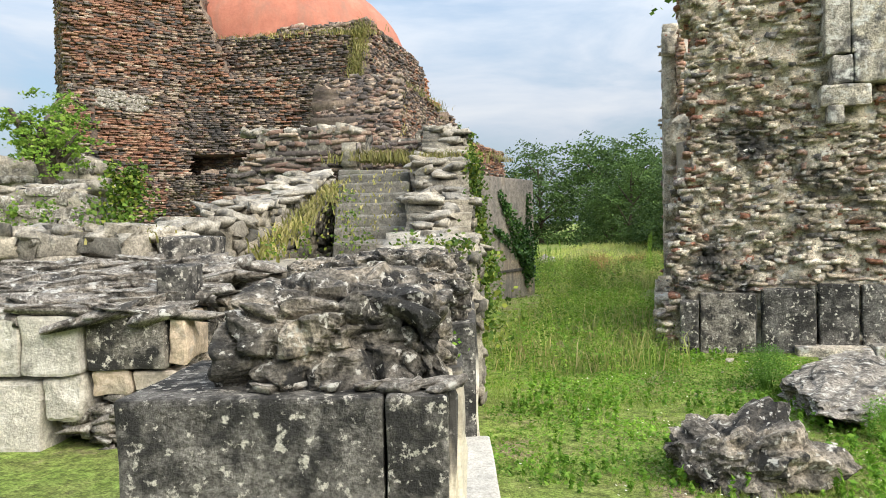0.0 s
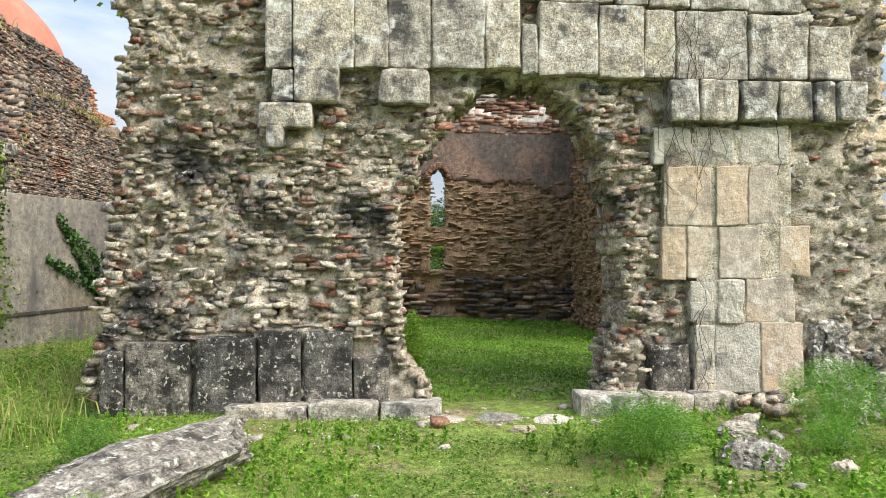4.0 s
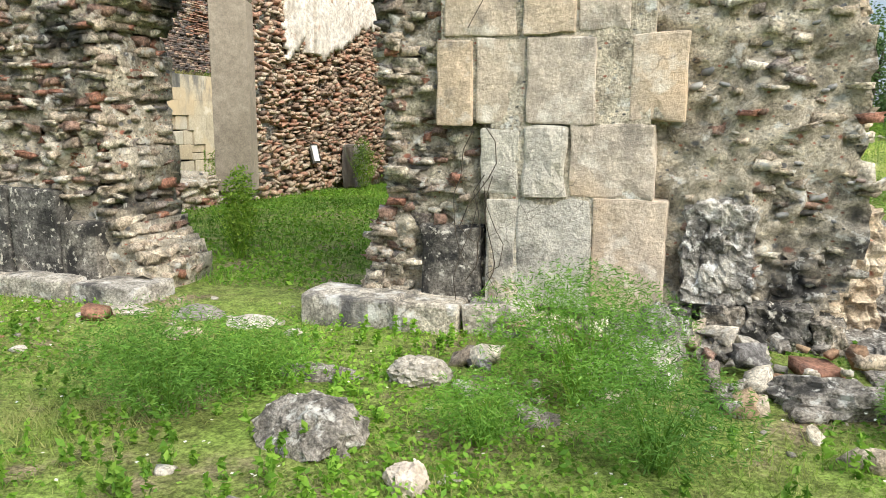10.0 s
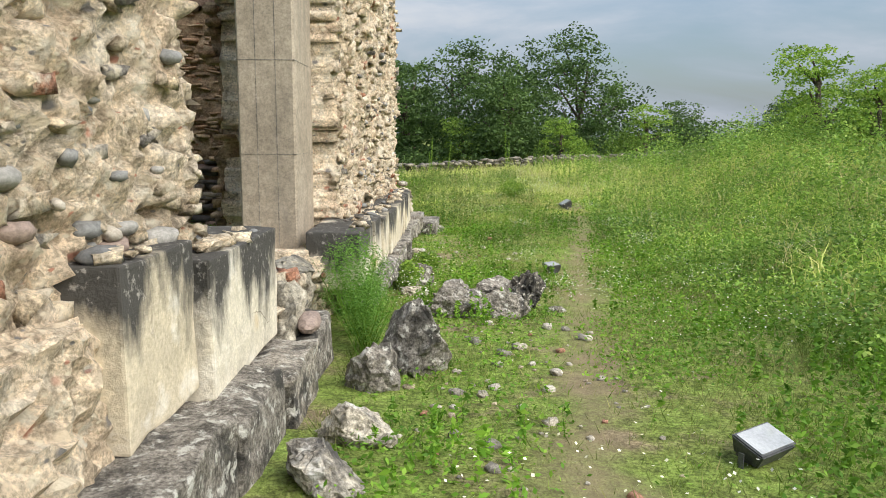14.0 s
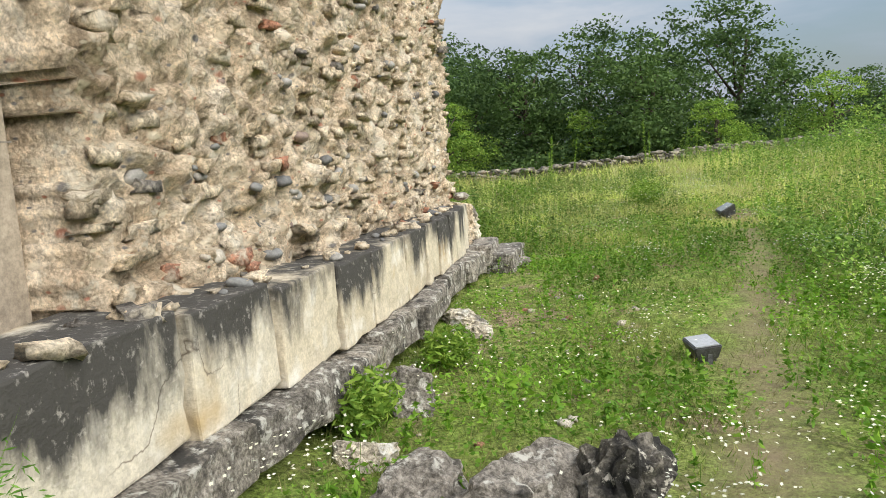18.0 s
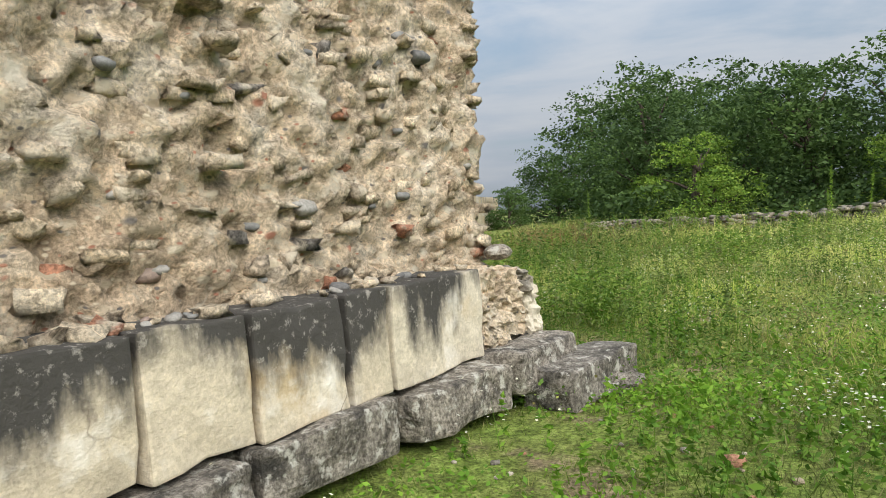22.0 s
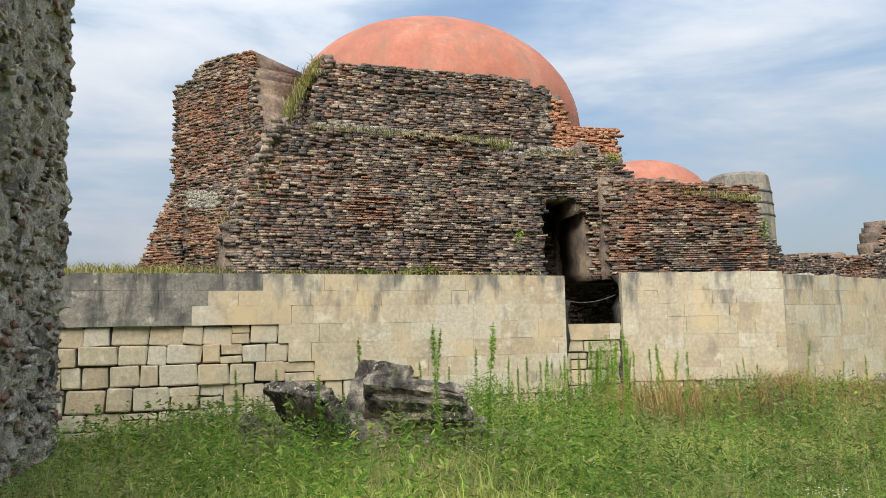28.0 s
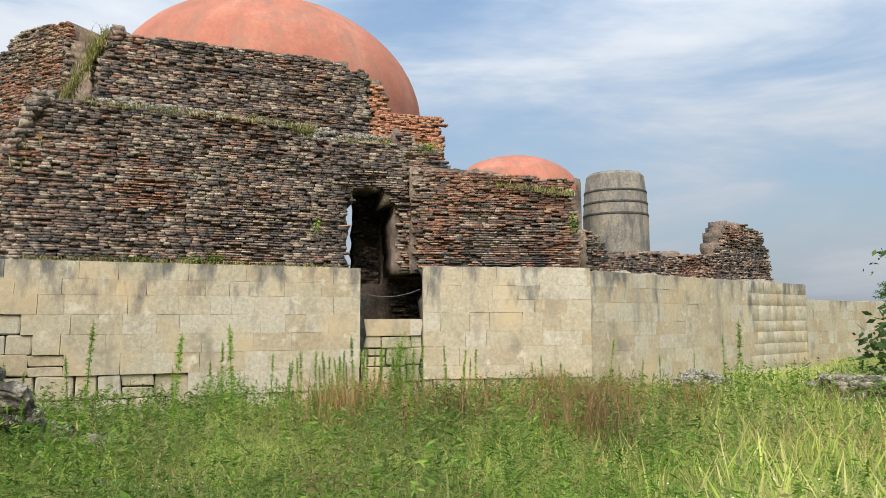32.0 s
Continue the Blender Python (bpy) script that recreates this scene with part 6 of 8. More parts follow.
def cap_line(pts, n, zf, parent, width=0.6, seed=1, size=(0.38, 0.32, 0.12)):
    """Rounded cap stones along the top of a wall; pts in the forecourt's own axes."""
    r = np.random.default_rng(seed)
    for k in range(n):
        t = (k + r.uniform(0, 1)) / n
        a = pts[0][0] + (pts[1][0] - pts[0][0]) * t + r.uniform(-0.5, 0.5) * width
        f = pts[0][1] + (pts[1][1] - pts[0][1]) * t
        x, y = A(a, f)
        put("cap_stone", PALECAP[r.integers(8)], parent, Matrix.LocRotScale((x, y, zf(t) + r.normal(0, 0.02)), Euler((r.normal(0, 0.15), r.normal(0, 0.15), r.uniform(0, 3))), (size[0] * r.uniform(0.6, 1.4), size[1] * r.uniform(0.6, 1.3), size[2] * r.uniform(0.7, 1.3))))


PALECAP = stone_set("cap_stone", M["cap_pale"], 8, 0.86, 0.15, 220)
MIDST = stone_set("rubble_stone", M["rubble_mid"], 8, 0.93, 0.16, 240)


# parapet wall beside the stairs, stepping up with them, its outer face towards the grass
def par_top(f):
    return 1.42 + 0.08 * sm(7.5, 9, f) + 0.6 * sm(10.2, 11.2, f) + 0.75 * sm(12.6, 13.7, f) + 0.95 * sm(15.2, 16.4, f)


par = a_wall("stair_parapet_wall", 0.2, 7.3, 0.28, 17.3, -0.2, 4.0, 0.95, "rubble parapet wall beside the stairs, hung with creeper", 131, inside=lambda u, v: 0 <= u <= 10.0 and v < 0.2 + par_top(7.3 + u) + 0.06 * wob(u, 3, 1, 1.2), mat="mortar_mid", set_=MIDST, size=(0.2, 0.1), fill=0.55, near=(*A(0.2, 9), 1))
cap_line([(-0.28, 7.4), (-0.25, 17.1)], 110, lambda t: par_top(7.4 + 9.7 * t) + 0.03, par, 0.85, 3)
# stairs
stairs = tagged(new("stone_stairs"), "worn grey stone stairs overgrown with grass", "stairs", kind="structure")
for k in range(7):
    a_block("step", M["step"], -1.82 - 0.06 * k, -0.72 - 0.02 * k, 10.8 + 0.5 * k, 0.8, 1.52 + 0.2 * k, 0.7, stairs, 0.04, 0.025)
a_block("landing", M["step"], -2.3, -0.7, 14.6, 0.8, 2.86, 2.6, stairs, 0.05, 0.03)
a_block("stair_fill", M["mortar_mid"], -2.6, -0.6, 7.8, 0.0, 1.3, 3.2, stairs, 0.1, 0.08)


# side wall of the stairs, climbing
def side_top(f):
    return 1.68 + 0.12 * sm(8, 9.5, f) + 0.28 * sm(9.3, 11.2, f) + 0.66 * sm(11.0, 14.6, f)


lw = a_wall("stair_side_wall", -3.1, 7.9, -2.35, 14.7, 0.0, 3.0, 0.7, "rubble wall climbing beside the stairs under pale cap stones", 132, inside=lambda u, v: 0 <= u <= 6.85 and v < side_top(7.9 + u) - 0.06 + 0.05 * wob(u, 3, 1, 1.2), mat="mortar_mid", set_=MIDST, size=(0.24, 0.14), near=(*A(-3, 9), 1.2))
cap_line([(-3.4, 8.0), (-2.7, 14.6)], 64, lambda t: side_top(8 + 6.6 * t), lw, 0.65, 5)
cw = a_wall("forecourt_cross_wall", -9.0, 7.75, -3.1, 7.7, 0.0, 1.66, 0.9, "low rubble cross wall with a flat stony top", 133, mat="mortar_mid", set_=MIDST, size=(0.34, 0.16), near=(*A(-4, 7.5), 1.2))
cap_line([(-8.6, 8.1), (-3.3, 8.0)], 60, lambda t: 1.68, cw, 0.8, 6, size=(0.5, 0.4, 0.13))
fw = a_wall("forecourt_far_wall", -10.5, 14.0, -6.6, 14.1, 1.0, 2.6, 1.0, "ruined rubble wall of big rounded stones among bushes", 134, mat="mortar_mid", set_=CAP, size=(0.42, 0.2), near=(*A(-8, 14), 1.6), limit=150, inside=lambda u, v: 0 <= u <= 3.9 and v < 1.55 - 0.9 * sm(3.2, 3.9, u) + 0.12 * wob(u, 3, 1, 0.9))
cap_line([(-10.0, 14.5), (-7.0, 14.5)], 24, lambda t: 2.55, fw, 0.7, 8, size=(0.5, 0.4, 0.2))
fb = a_wall("forecourt_back_wall", -12.0, 17.6, -8.6, 17.6, 1.0, 3.5, 1.0, "crumbled rubble wall beneath the sapling", 137, mat="mortar_mid", set_=CAP, size=(0.42, 0.2), limit=60)
LANDB = brick_set("thin_brick", M["brick"], 8, 320)
fw2 = a_wall("landing_wall", -5.0, 16.2, -1.9, 16.0, 1.5, 3.8, 0.9, "ruined wall of dark thin bricks behind the stairs", 135, mat="mortar_dark", set_=LANDB, size=(0.34, 0.09), limit=150, inside=lambda u, v: 0 <= u <= 3.1 and v < 1.6 + 0.75 * sm(0.2, 0.9, u) + 0.06 * wob(u, 3, 1, 1.2))
cap_line([(-4.4, 16.5), (-2.0, 16.2)], 34, lambda t: 3.84, fw2, 0.6, 9, size=(0.36, 0.32, 0.16))
lf = a_wall("landing_side_wall", -2.05, 15.3, -1.95, 16.2, 2.6, 3.35, 0.3, "short plastered side wall at the head of the stairs", 138, mat="mortar_mid", size=(0.3, 0.14), limit=30, fill=0.3)
fw3 = a_wall("landing_back_wall", -1.9, 17.4, 0.3, 17.5, 2.0, 3.65, 0.7, "dark rubble wall closing the landing", 139, mat="mortar_dark", set_=LANDB, size=(0.34, 0.09), limit=60)
# dressed blocks with rubble stepping back above them
lb = tagged(new("dressed_block_wall"), "wall of pale dressed blocks streaked black, rubble above", "wall", kind="structure")
a_block("block", M["ashlar_pale"], -4.3, -3.45, 5.7, 0.6, 1.07, 0.6, lb)
a_block("block", M["ashlar_pale"], -3.44, -2.96, 5.7, 0.6, 1.07, 0.6, lb)
a_block("block", M["ashlar_pale"], -4.2, -3.3, 5.72, -0.1, 0.58, 0.6, lb, 0.05, 0.03)
a_block("block", M["ashlar_pale"], -3.28, -2.97, 5.72, 0.22, 0.59, 0.5, lb, 0.05, 0.04)
a_block("block", M["ashlar_dark"], -2.94, -2.32, 5.76, 0.62, 1.09, 0.7, lb, 0.03, 0.015)
a_block("block", M["ashlar"], -2.31, -2.17, 5.8, 0.66, 1.06, 0.6, lb, 0.04, 0.04)
a_block("block", M["ashlar"], -2.93, -2.62, 5.8, 0.4, 0.61, 0.5, lb, 0.05, 0.03)
a_block("block", M["ashlar"], -2.6, -2.25, 5.8, 0.44, 0.61, 0.5, lb, 0.05, 0.03)
a_block("block", M["ashlar_dark"], -2.46, -2.2, 6.0, 1.1, 1.43, 0.4, lb, 0.02, 0.015)
a_block("block", M["ashlar_dark"], -3.08, -2.55, 7.6, 0.9, 1.66, 0.6, lb, 0.03, 0.02)
lr = np.random.default_rng(77)
for k in range(150):
    r, f = lr.uniform(-4.4, -2.2), lr.uniform(5.85, 7.7)
    x, y = A(r, f)
    z = 1.06 + 0.17 * (f - 5.8) + lr.uniform(-0.03, 0.03)
    put("rubble_stone", CAP[lr.integers(8)], lb, Matrix.LocRotScale((x, y, z), Euler((lr.normal(0, 0.12), lr.normal(0, 0.12), radians(AT) + lr.normal(0, 0.3))), (lr.uniform(0.3, 0.75), lr.uniform(0.25, 0.5), lr.uniform(0.07, 0.15))))
for k in range(40):
    x, y = A(lr.uniform(-3.1, -1.9), 5.85 + abs(lr.normal(0, 0.1)))
    put("rubble_stone", CAP[lr.integers(8)], lb, Matrix.LocRotScale((x, y, lr.uniform(-0.05, 0.4)), Euler((lr.normal(0, 0.2), lr.normal(0, 0.2), radians(AT) + lr.normal(0, 0.3))), (lr.uniform(0.15, 0.35), 0.2, lr.uniform(0.06, 0.14))))
put("rubble_core", crag_mesh("rubble_core", M["lump"], (2.2, 1.4, 1.05), 21, 0.25, 0.06), lb, pose(*A(-3.3, 6.75), 0.0, 0, 0, AT))
put("rubble_core", crag_mesh("rubble_core", M["lump"], (0.8, 1.1, 1.25), 22, 0.3, 0.07), lb, pose(*A(-1.9, 7.3), -0.1, 0, 0, AT))
# plastered wall with ivy, running back a little
iv = tagged(new("plastered_wall"), "stained plastered wall with climbing ivy", "wall", kind="structure")
IV0, IV1 = (-3.24, 16.25), (-2.3, 20.0)
IVL, IVT = math.hypot(IV1[0] - IV0[0], IV1[1] - IV0[1]), facing(IV0, IV1)
me = block_mesh("plaster_face", M["render_wall"], IVL, 2.6, 3.1, 0.02, seed=6, rough=0.009)
put("plaster_face", me, iv, pose((IV0[0] + IV1[0]) / 2, (IV0[1] + IV1[1]) / 2, -0.2, 0, 0, IVT))
me = block_mesh("ledge", M["crust"], IVL + 0.04, 0.1, 0.07, 0.01, seed=7, rough=0.02)
put("ledge", me, iv, pose((IV0[0] + IV1[0]) / 2 + 0.04 * math.sin(radians(IVT)), (IV0[1] + IV1[1]) / 2 - 0.04 * math.cos(radians(IVT)), 0.5, 0, 0, IVT))


# ---------------------------------------------------------------- boulders, slabs and loose stones
def boulder(name, at, size, seed, label, turn=0.0, tilt=(0, 0), mat="boulder", facets=4, sub=4, rough=0.22, sink=0.12, category="rock", crag=1.5):
    x, y = at
    ob = put(name, rock_mesh(name, M[mat], size, seed, sub, rough, 0, facets, crag), None, pose(x, y, ground_z(x, y) + size[2] * 0.5 - sink, tilt[0], tilt[1], turn))
    return tagged(ob, label, category)


boulder("boulder", (1.35, 5.05), (1.15, 0.85, 0.85), 4, "pitted lichen-spotted boulder in the grass", 20, facets=6, rough=0.3, mat="lump", sub=5, sink=0.3, crag=2.0)
boulder("fallen_slab", (2.68, 7.75), (1.1, 3.3, 0.56), 5, "long fallen masonry slab with rough lichened top", -24, (1, 0), facets=5, rough=0.14, sink=0.17, sub=5)
boulder("boulder", (7.5, 8.2), (0.55, 0.5, 0.34), 7, "rounded grey boulder speckled with lichen", 10, facets=3, rough=0.12)
for x, y, w, d, a, sd in ((4.95, 9.98, 0.5, 0.3, 10, 71), (5.5, 10.08, 0.62, 0.34, -6, 72), (6.1, 9.95, 0.4, 0.28, 22, 73), (5.75, 9.6, 0.3, 0.22, 40, 74)):
    boulder("flat_stone", (x, y), (w, d, 0.12), sd, "pale flat stone trodden into the doorway's earth", a, facets=4, rough=0.08, sink=0.055, mat="pebble", category="stone", crag=1.0)
boulder("boulder", (7.1, 9.05), (0.55, 0.25, 0.2), 8, "flat dark stone in the grass", 5)
boulder("boulder", (7.75, 9.1), (0.4, 0.25, 0.2), 9, "pale rounded stone in the grass", 0, mat="pebble", facets=2, rough=0.1, sink=0.05)
boulder("boulder", (8.1, 7.9), (0.2, 0.2, 0.24), 10, "ochre pointed stone among weeds", 0, mat="ashlar", facets=5)
boulder("boulder", (9.05, 9.45), (0.45, 0.4, 0.62), 11, "rough white and black lichened upright stone", 0, mat="lichen_stone", facets=5, rough=0.3, crag=2.0)
boulder("boulder", (10.0, 9.25), (0.72, 0.42, 0.3), 12, "grey half-buried boulder before the wall", -12, facets=3)
corner_slab = put("footing_slab", crag_mesh("footing_slab", M["boulder"], (0.62, 1.5, 0.36), 13, 0.16, 0.035, 5.0, 5), None, pose(10.52, 10.4, -0.32, 1, 0, 2))
tagged(corner_slab, "broad flat weathered footing slab at the wall corner", "slab")
boulder("boulder", (9.5, 10.0), (0.5, 0.35, 0.3), 14, "broken stone under the wall", 30, mat="ashlar_grey")
boulder("boulder", (11.45, 14.95), (0.62, 0.5, 0.66), 15, "pointed leaning boulder with lichen", -25, (0, 22), facets=8, rough=0.1, sink=0.1)
boulder("boulder", (11.18, 14.5), (0.4, 0.42, 0.42), 16, "dark boulder beside the leaning one", 20, facets=5)
boulder("boulder", (11.78, 16.95), (0.7, 0.5, 0.42), 17, "large lichened boulder in a stone heap", 15, facets=4)
boulder("boulder", (12.25, 16.95), (0.55, 0.42, 0.4), 18, "smooth grey boulder in a stone heap", 0, facets=1, rough=0.08)
boulder("boulder", (12.2, 17.5), (0.7, 0.45, 0.5), 19, "dark broken boulder in a stone heap", 40, facets=6)
boulder("boulder", (12.6, 17.6), (0.4, 0.35, 0.55), 20, "eroded pale stump-like stone", 0, mat="ashlar_dark", facets=6, rough=0.4)
boulder("boulder", (11.75, 17.5), (0.6, 0.4, 0.42), 21, "mossy grey boulder in a stone heap", 70, facets=5)
boulder("boulder", (12.9, 17.5), (0.25, 0.2, 0.18), 22, "small striped grey stone", 0, facets=1, rough=0.08)
boulder("boulder", (11.35, 19.0), (0.4, 0.4, 0.38), 23, "rough boulder against the wall footing", 0, facets=5)
boulder("boulder", (11.35, 24.35), (0.8, 0.5, 0.3), 24, "flat footing stone at the wall's broken end", 60, facets=3)
boulder("boulder", (10.36, 15.75), (0.42, 0.95, 0.2), 31, "long grey slab lying on rubble in the wall gap", 8, (0, 6), facets=5, mat="capstone", sink=-0.52, rough=0.12)
boulder("boulder", (10.5, 14.75), (0.5, 0.75, 0.75), 32, "broken rubble filling the wall gap", 5, facets=6, rough=0.3, mat="mortar_mid", sink=0.08)
boulder("boulder", (10.4, 15.5), (0.55, 0.9, 0.75), 33, "broken wall core in the gap", 3, facets=5, rough=0.3, mat="mortar_mid", sink=0.05)
boulder("river_cobble", (10.72, 14.62), (0.17, 0.46, 0.13), 34, "long smooth dark river stone on the footing", 5, facets=0, rough=0.03, sub=3, sink=-0.36, crag=1.0, mat="cobble")
boulder("boulder", (10.5, 15.0), (0.3, 0.35, 0.2), 26, "pale stone among the rubble of the gap", 40, facets=3, sink=-0.42, mat="ashlar_grey")
boulder("river_cobble", (10.82, 24.05), (0.2, 0.17, 0.11), 28, "smooth oval river cobble on the plinth", 0, facets=0, rough=0.03, sub=3, sink=-0.92, crag=1.0)
for i, (x, y, w, d, h, tx, ty, tz) in enumerate(((3.1, 28.5, 0.9, 0.22, 1.0, 40, 4, 40), (2.95, 28.75, 0.7, 0.2, 1.1, -32, 6, 52), (2.7, 28.2, 0.8, 0.25, 0.8, 62, 0, 20), (2.6, 29.1, 0.5, 0.24, 0.95, -12, 14, 80), (2.35, 29.7, 1.1, 0.2, 1.15, 46, 8, 74), (2.3, 29.95, 1.1, 0.18, 1.1, 53, 4, 70), (2.28, 30.2, 1.0, 0.2, 1.0, 60, 0, 68), (2.3, 30.6, 0.9, 0.22, 0.8, 66, -6, 62), (2.5, 31.1, 0.7, 0.26, 0.55, 70, 0, 80), (3.0, 29.3, 0.6, 0.26, 0.5, -50, 20, 30), (3.3, 27.9, 0.9, 0.26, 0.5, 72, 4, 10))):
    sl = put("fallen_slab", crag_mesh("fallen_slab", M["slab" if i % 3 else "lump"], (w * 1.3, d * 1.0, h * 1.4), i + 40, 0.1, 0.035, 5.0, 5), None, pose(x, y, ground_z(x, y) - 0.02, tx, ty, tz))
    tagged(sl, "dark tilted masonry slab in a heap of fallen pieces", "slab", "fallen slabs in the meadow")
boulder("boulder", (5.7, 31.2), (0.35, 0.5, 0.22), 46, "pale half-buried stone in the meadow", 10, facets=5, mat="capstone")
boulder("fallen_slab", (-6.0, 48.2), (1.3, 2.6, 0.9), 60, "low heap of dark stone before the far wall", 20, facets=6)
boulder("fallen_slab", (-3.4, 25.2), (1.2, 0.35, 0.14), 61, "narrow pale slab lying in the grass", 35, facets=3, mat="capstone", sink=0.02)

pb_r = np.random.default_rng(9)
PEB = stone_set("loose_stone", M["pebble"], 8, 0.3, 0.14, 260)
ZONES = [(1.5, 5.0, 8.8, 10.0, 60), (4.5, 6.6, 9.7, 10.6, 30), (8.2, 11.0, 8.7, 10.4, 80), (11.2, 13.0, 12.5, 16.5, 90), (11.2, 13.0, 17.0, 24.0, 110), (5.0, 10.0, 5.0, 9.0, 40), (2.0, 6.0, 4.5, 8.5, 20)]
pieces = []
for x0, x1, y0, y1, n in ZONES:
    for k in range(n):
        x, y = pb_r.uniform(x0, x1), pb_r.uniform(y0, y1)
        s = 0.018 + 0.06 * pb_r.random() ** 4.0
        pieces.append((PEB[pb_r.integers(8)], Matrix.LocRotScale((x, y, ground_z(x, y) + s * 0.2), Euler((0, 0, pb_r.uniform(0, 6))), (s * 1.6, s * 1.2, s * 0.8))))
loose = joined("loose_stones", pieces, M["pebble"])
tagged(loose, "scattered pale stones and brick chips in the grass", "stones")
for x, y, s, t in ((9.95, 9.75, 0.26, 30), (9.0, 10.0, 0.2, 70), (8.75, 9.85, 0.24, 15), (12.15, 11.9, 0.2, 40), (10.62, 9.1, 0.16, 80), (4.9, 9.7, 0.18, 20)):
    b = put("loose_brick", BRR[1], None, Matrix.LocRotScale((x, y, ground_z(x, y) + 0.05), Euler((0.15, 0.1, radians(t))), (s, s * 0.7, 0.09)))
    tagged(b, "loose worn red brick lying in the grass", "brick", "loose bricks")

heap = tagged(new("rubble_heap"), "heap of broken stones and brick bits before the wall corner", "rubble")
hr = np.random.default_rng(515)
for k in range(90):
    x = hr.uniform(7.9, 10.3)
    y = 10.15 - 0.25 * sm(8.2, 10.0, x) - abs(hr.normal(0, 0.6))
    s = 0.04 + 0.08 * hr.random() ** 2
    kind = (CAP, RUB, RUB, RUB, ROUGHB)[int(hr.integers(5))]
    put("broken_stone", kind[hr.integers(6)], heap, Matrix.LocRotScale((x, y, ground_z(x, y) + 0.14 * math.exp(-((y - 9.9) / 0.35) ** 2) + s * 0.15), Euler((hr.normal(0, 0.4), hr.normal(0, 0.4), hr.uniform(0, 6))), (s * 1.7, s * 1.2, s * 0.9)))
for at, size, sd in (((11.2, 13.35), (0.5, 0.3, 0.3), 71), ((11.12, 12.75), (0.5, 0.3, 0.28), 72), ((11.05, 12.1), (0.4, 0.3, 0.26), 73), ((11.3, 20.4), (0.3, 0.35, 0.25), 74), ((11.28, 21.3), (0.45, 0.3, 0.22), 75), ((11.3, 18.2), (0.35, 0.3, 0.22), 76), ((11.5, 20.9), (0.35, 0.3, 0.2), 77)):
    boulder("broken_stone", at, size, sd, "rough pale broken stone at the wall's foot", 80 + sd, facets=6, rough=0.2, mat="ashlar_grey", sink=0.08)


# ---------------------------------------------------------------- floodlights in the grass
def floodlight(at, turn, tilt, label, size=1.0):
    x, y = at
    ob = base_of("floodlight", (x, y, ground_z(x, y)), label, "floodlight", "ground floodlights")
    ob.matrix_basis = pose(x, y, ground_z(x, y) - 0.02, 0, 0, turn) @ Matrix.Scale(size, 4)
    bm = bmesh.new()
    bmesh.ops.create_cube(bm, size=1.0)
    for v in bm.verts:
        k = 1.0 if v.co.y > 0 else 0.72
        v.co = Vector((v.co.x * 0.42 * k, v.co.y * 0.14, v.co.z * 0.26 * k))
    bmesh.ops.bevel(bm, geom=bm.edges[:], offset=0.012, segments=2, affect="EDGES")
    h = part("housing", bm, M["lamp_case"], ob, "dark cast metal housing")
    h.matrix_basis = pose(0, 0, 0.12, tilt, 0, 0)
    bm = bmesh.new()
    bmesh.ops.create_cube(bm, size=1.0)
    for v in bm.verts:
        v.co = Vector((v.co.x * 0.37, v.co.y * 0.012 + 0.073, v.co.z * 0.21))
    g = part("glass", bm, M["lamp_glass"], h, "pale front glass")
    for s in (-1, 1):
        bm = bmesh.new()
        bmesh.ops.create_cube(bm, size=1.0)
        for v in bm.verts:
            v.co = Vector((v.co.x * 0.012 + s * 0.225, v.co.y * 0.04, v.co.z * 0.16 + 0.05))
        part("bracket", bm, M["lamp_case"], ob)
    for k in range(5):
        bm = bmesh.new()
        bmesh.ops.create_cube(bm, size=1.0)
        for v in bm.verts:
            v.co = Vector((v.co.x * 0.01 + (k - 2) * 0.06, v.co.y * 0.03 - 0.08, v.co.z * 0.16))
        part("fin", bm, M["lamp_case"], h)
    return ob


floodlight((13.3, 13.12), 215, 70, "black floodlight with pale glass tilted up in the grass", 0.75)
floodlight((13.25, 20.35), 100, 84, "metal floodlight lying low in the grass", 0.8)
floodlight((14.6, 27.6), 95, 60, "small dark floodlight far off in the grass")


# ---------------------------------------------------------------- plants
vr = np.random.default_rng(2024)


def ground_many(x, y):
    d2 = (SP[None, :, 0] - x[:, None]) ** 2 + (SP[None, :, 1] - y[:, None]) ** 2 + 1.2
    w = 1 / d2 ** 1.6
    near = (w * SP[None, :, 2]).sum(1) / w.sum(1)
    k = np.clip((np.hypot(x - 6, y - 18) - 40) / 100, 0, 1)
    far = k * k * (3 - 2 * k)
    return near * (1 - far) + 0.4 * far - 0.015


def patch_noise(x, y, scale, seed):
    return np.array([noise.noise(Vector((a * scale, b * scale, seed))) for a, b in zip(x, y)])


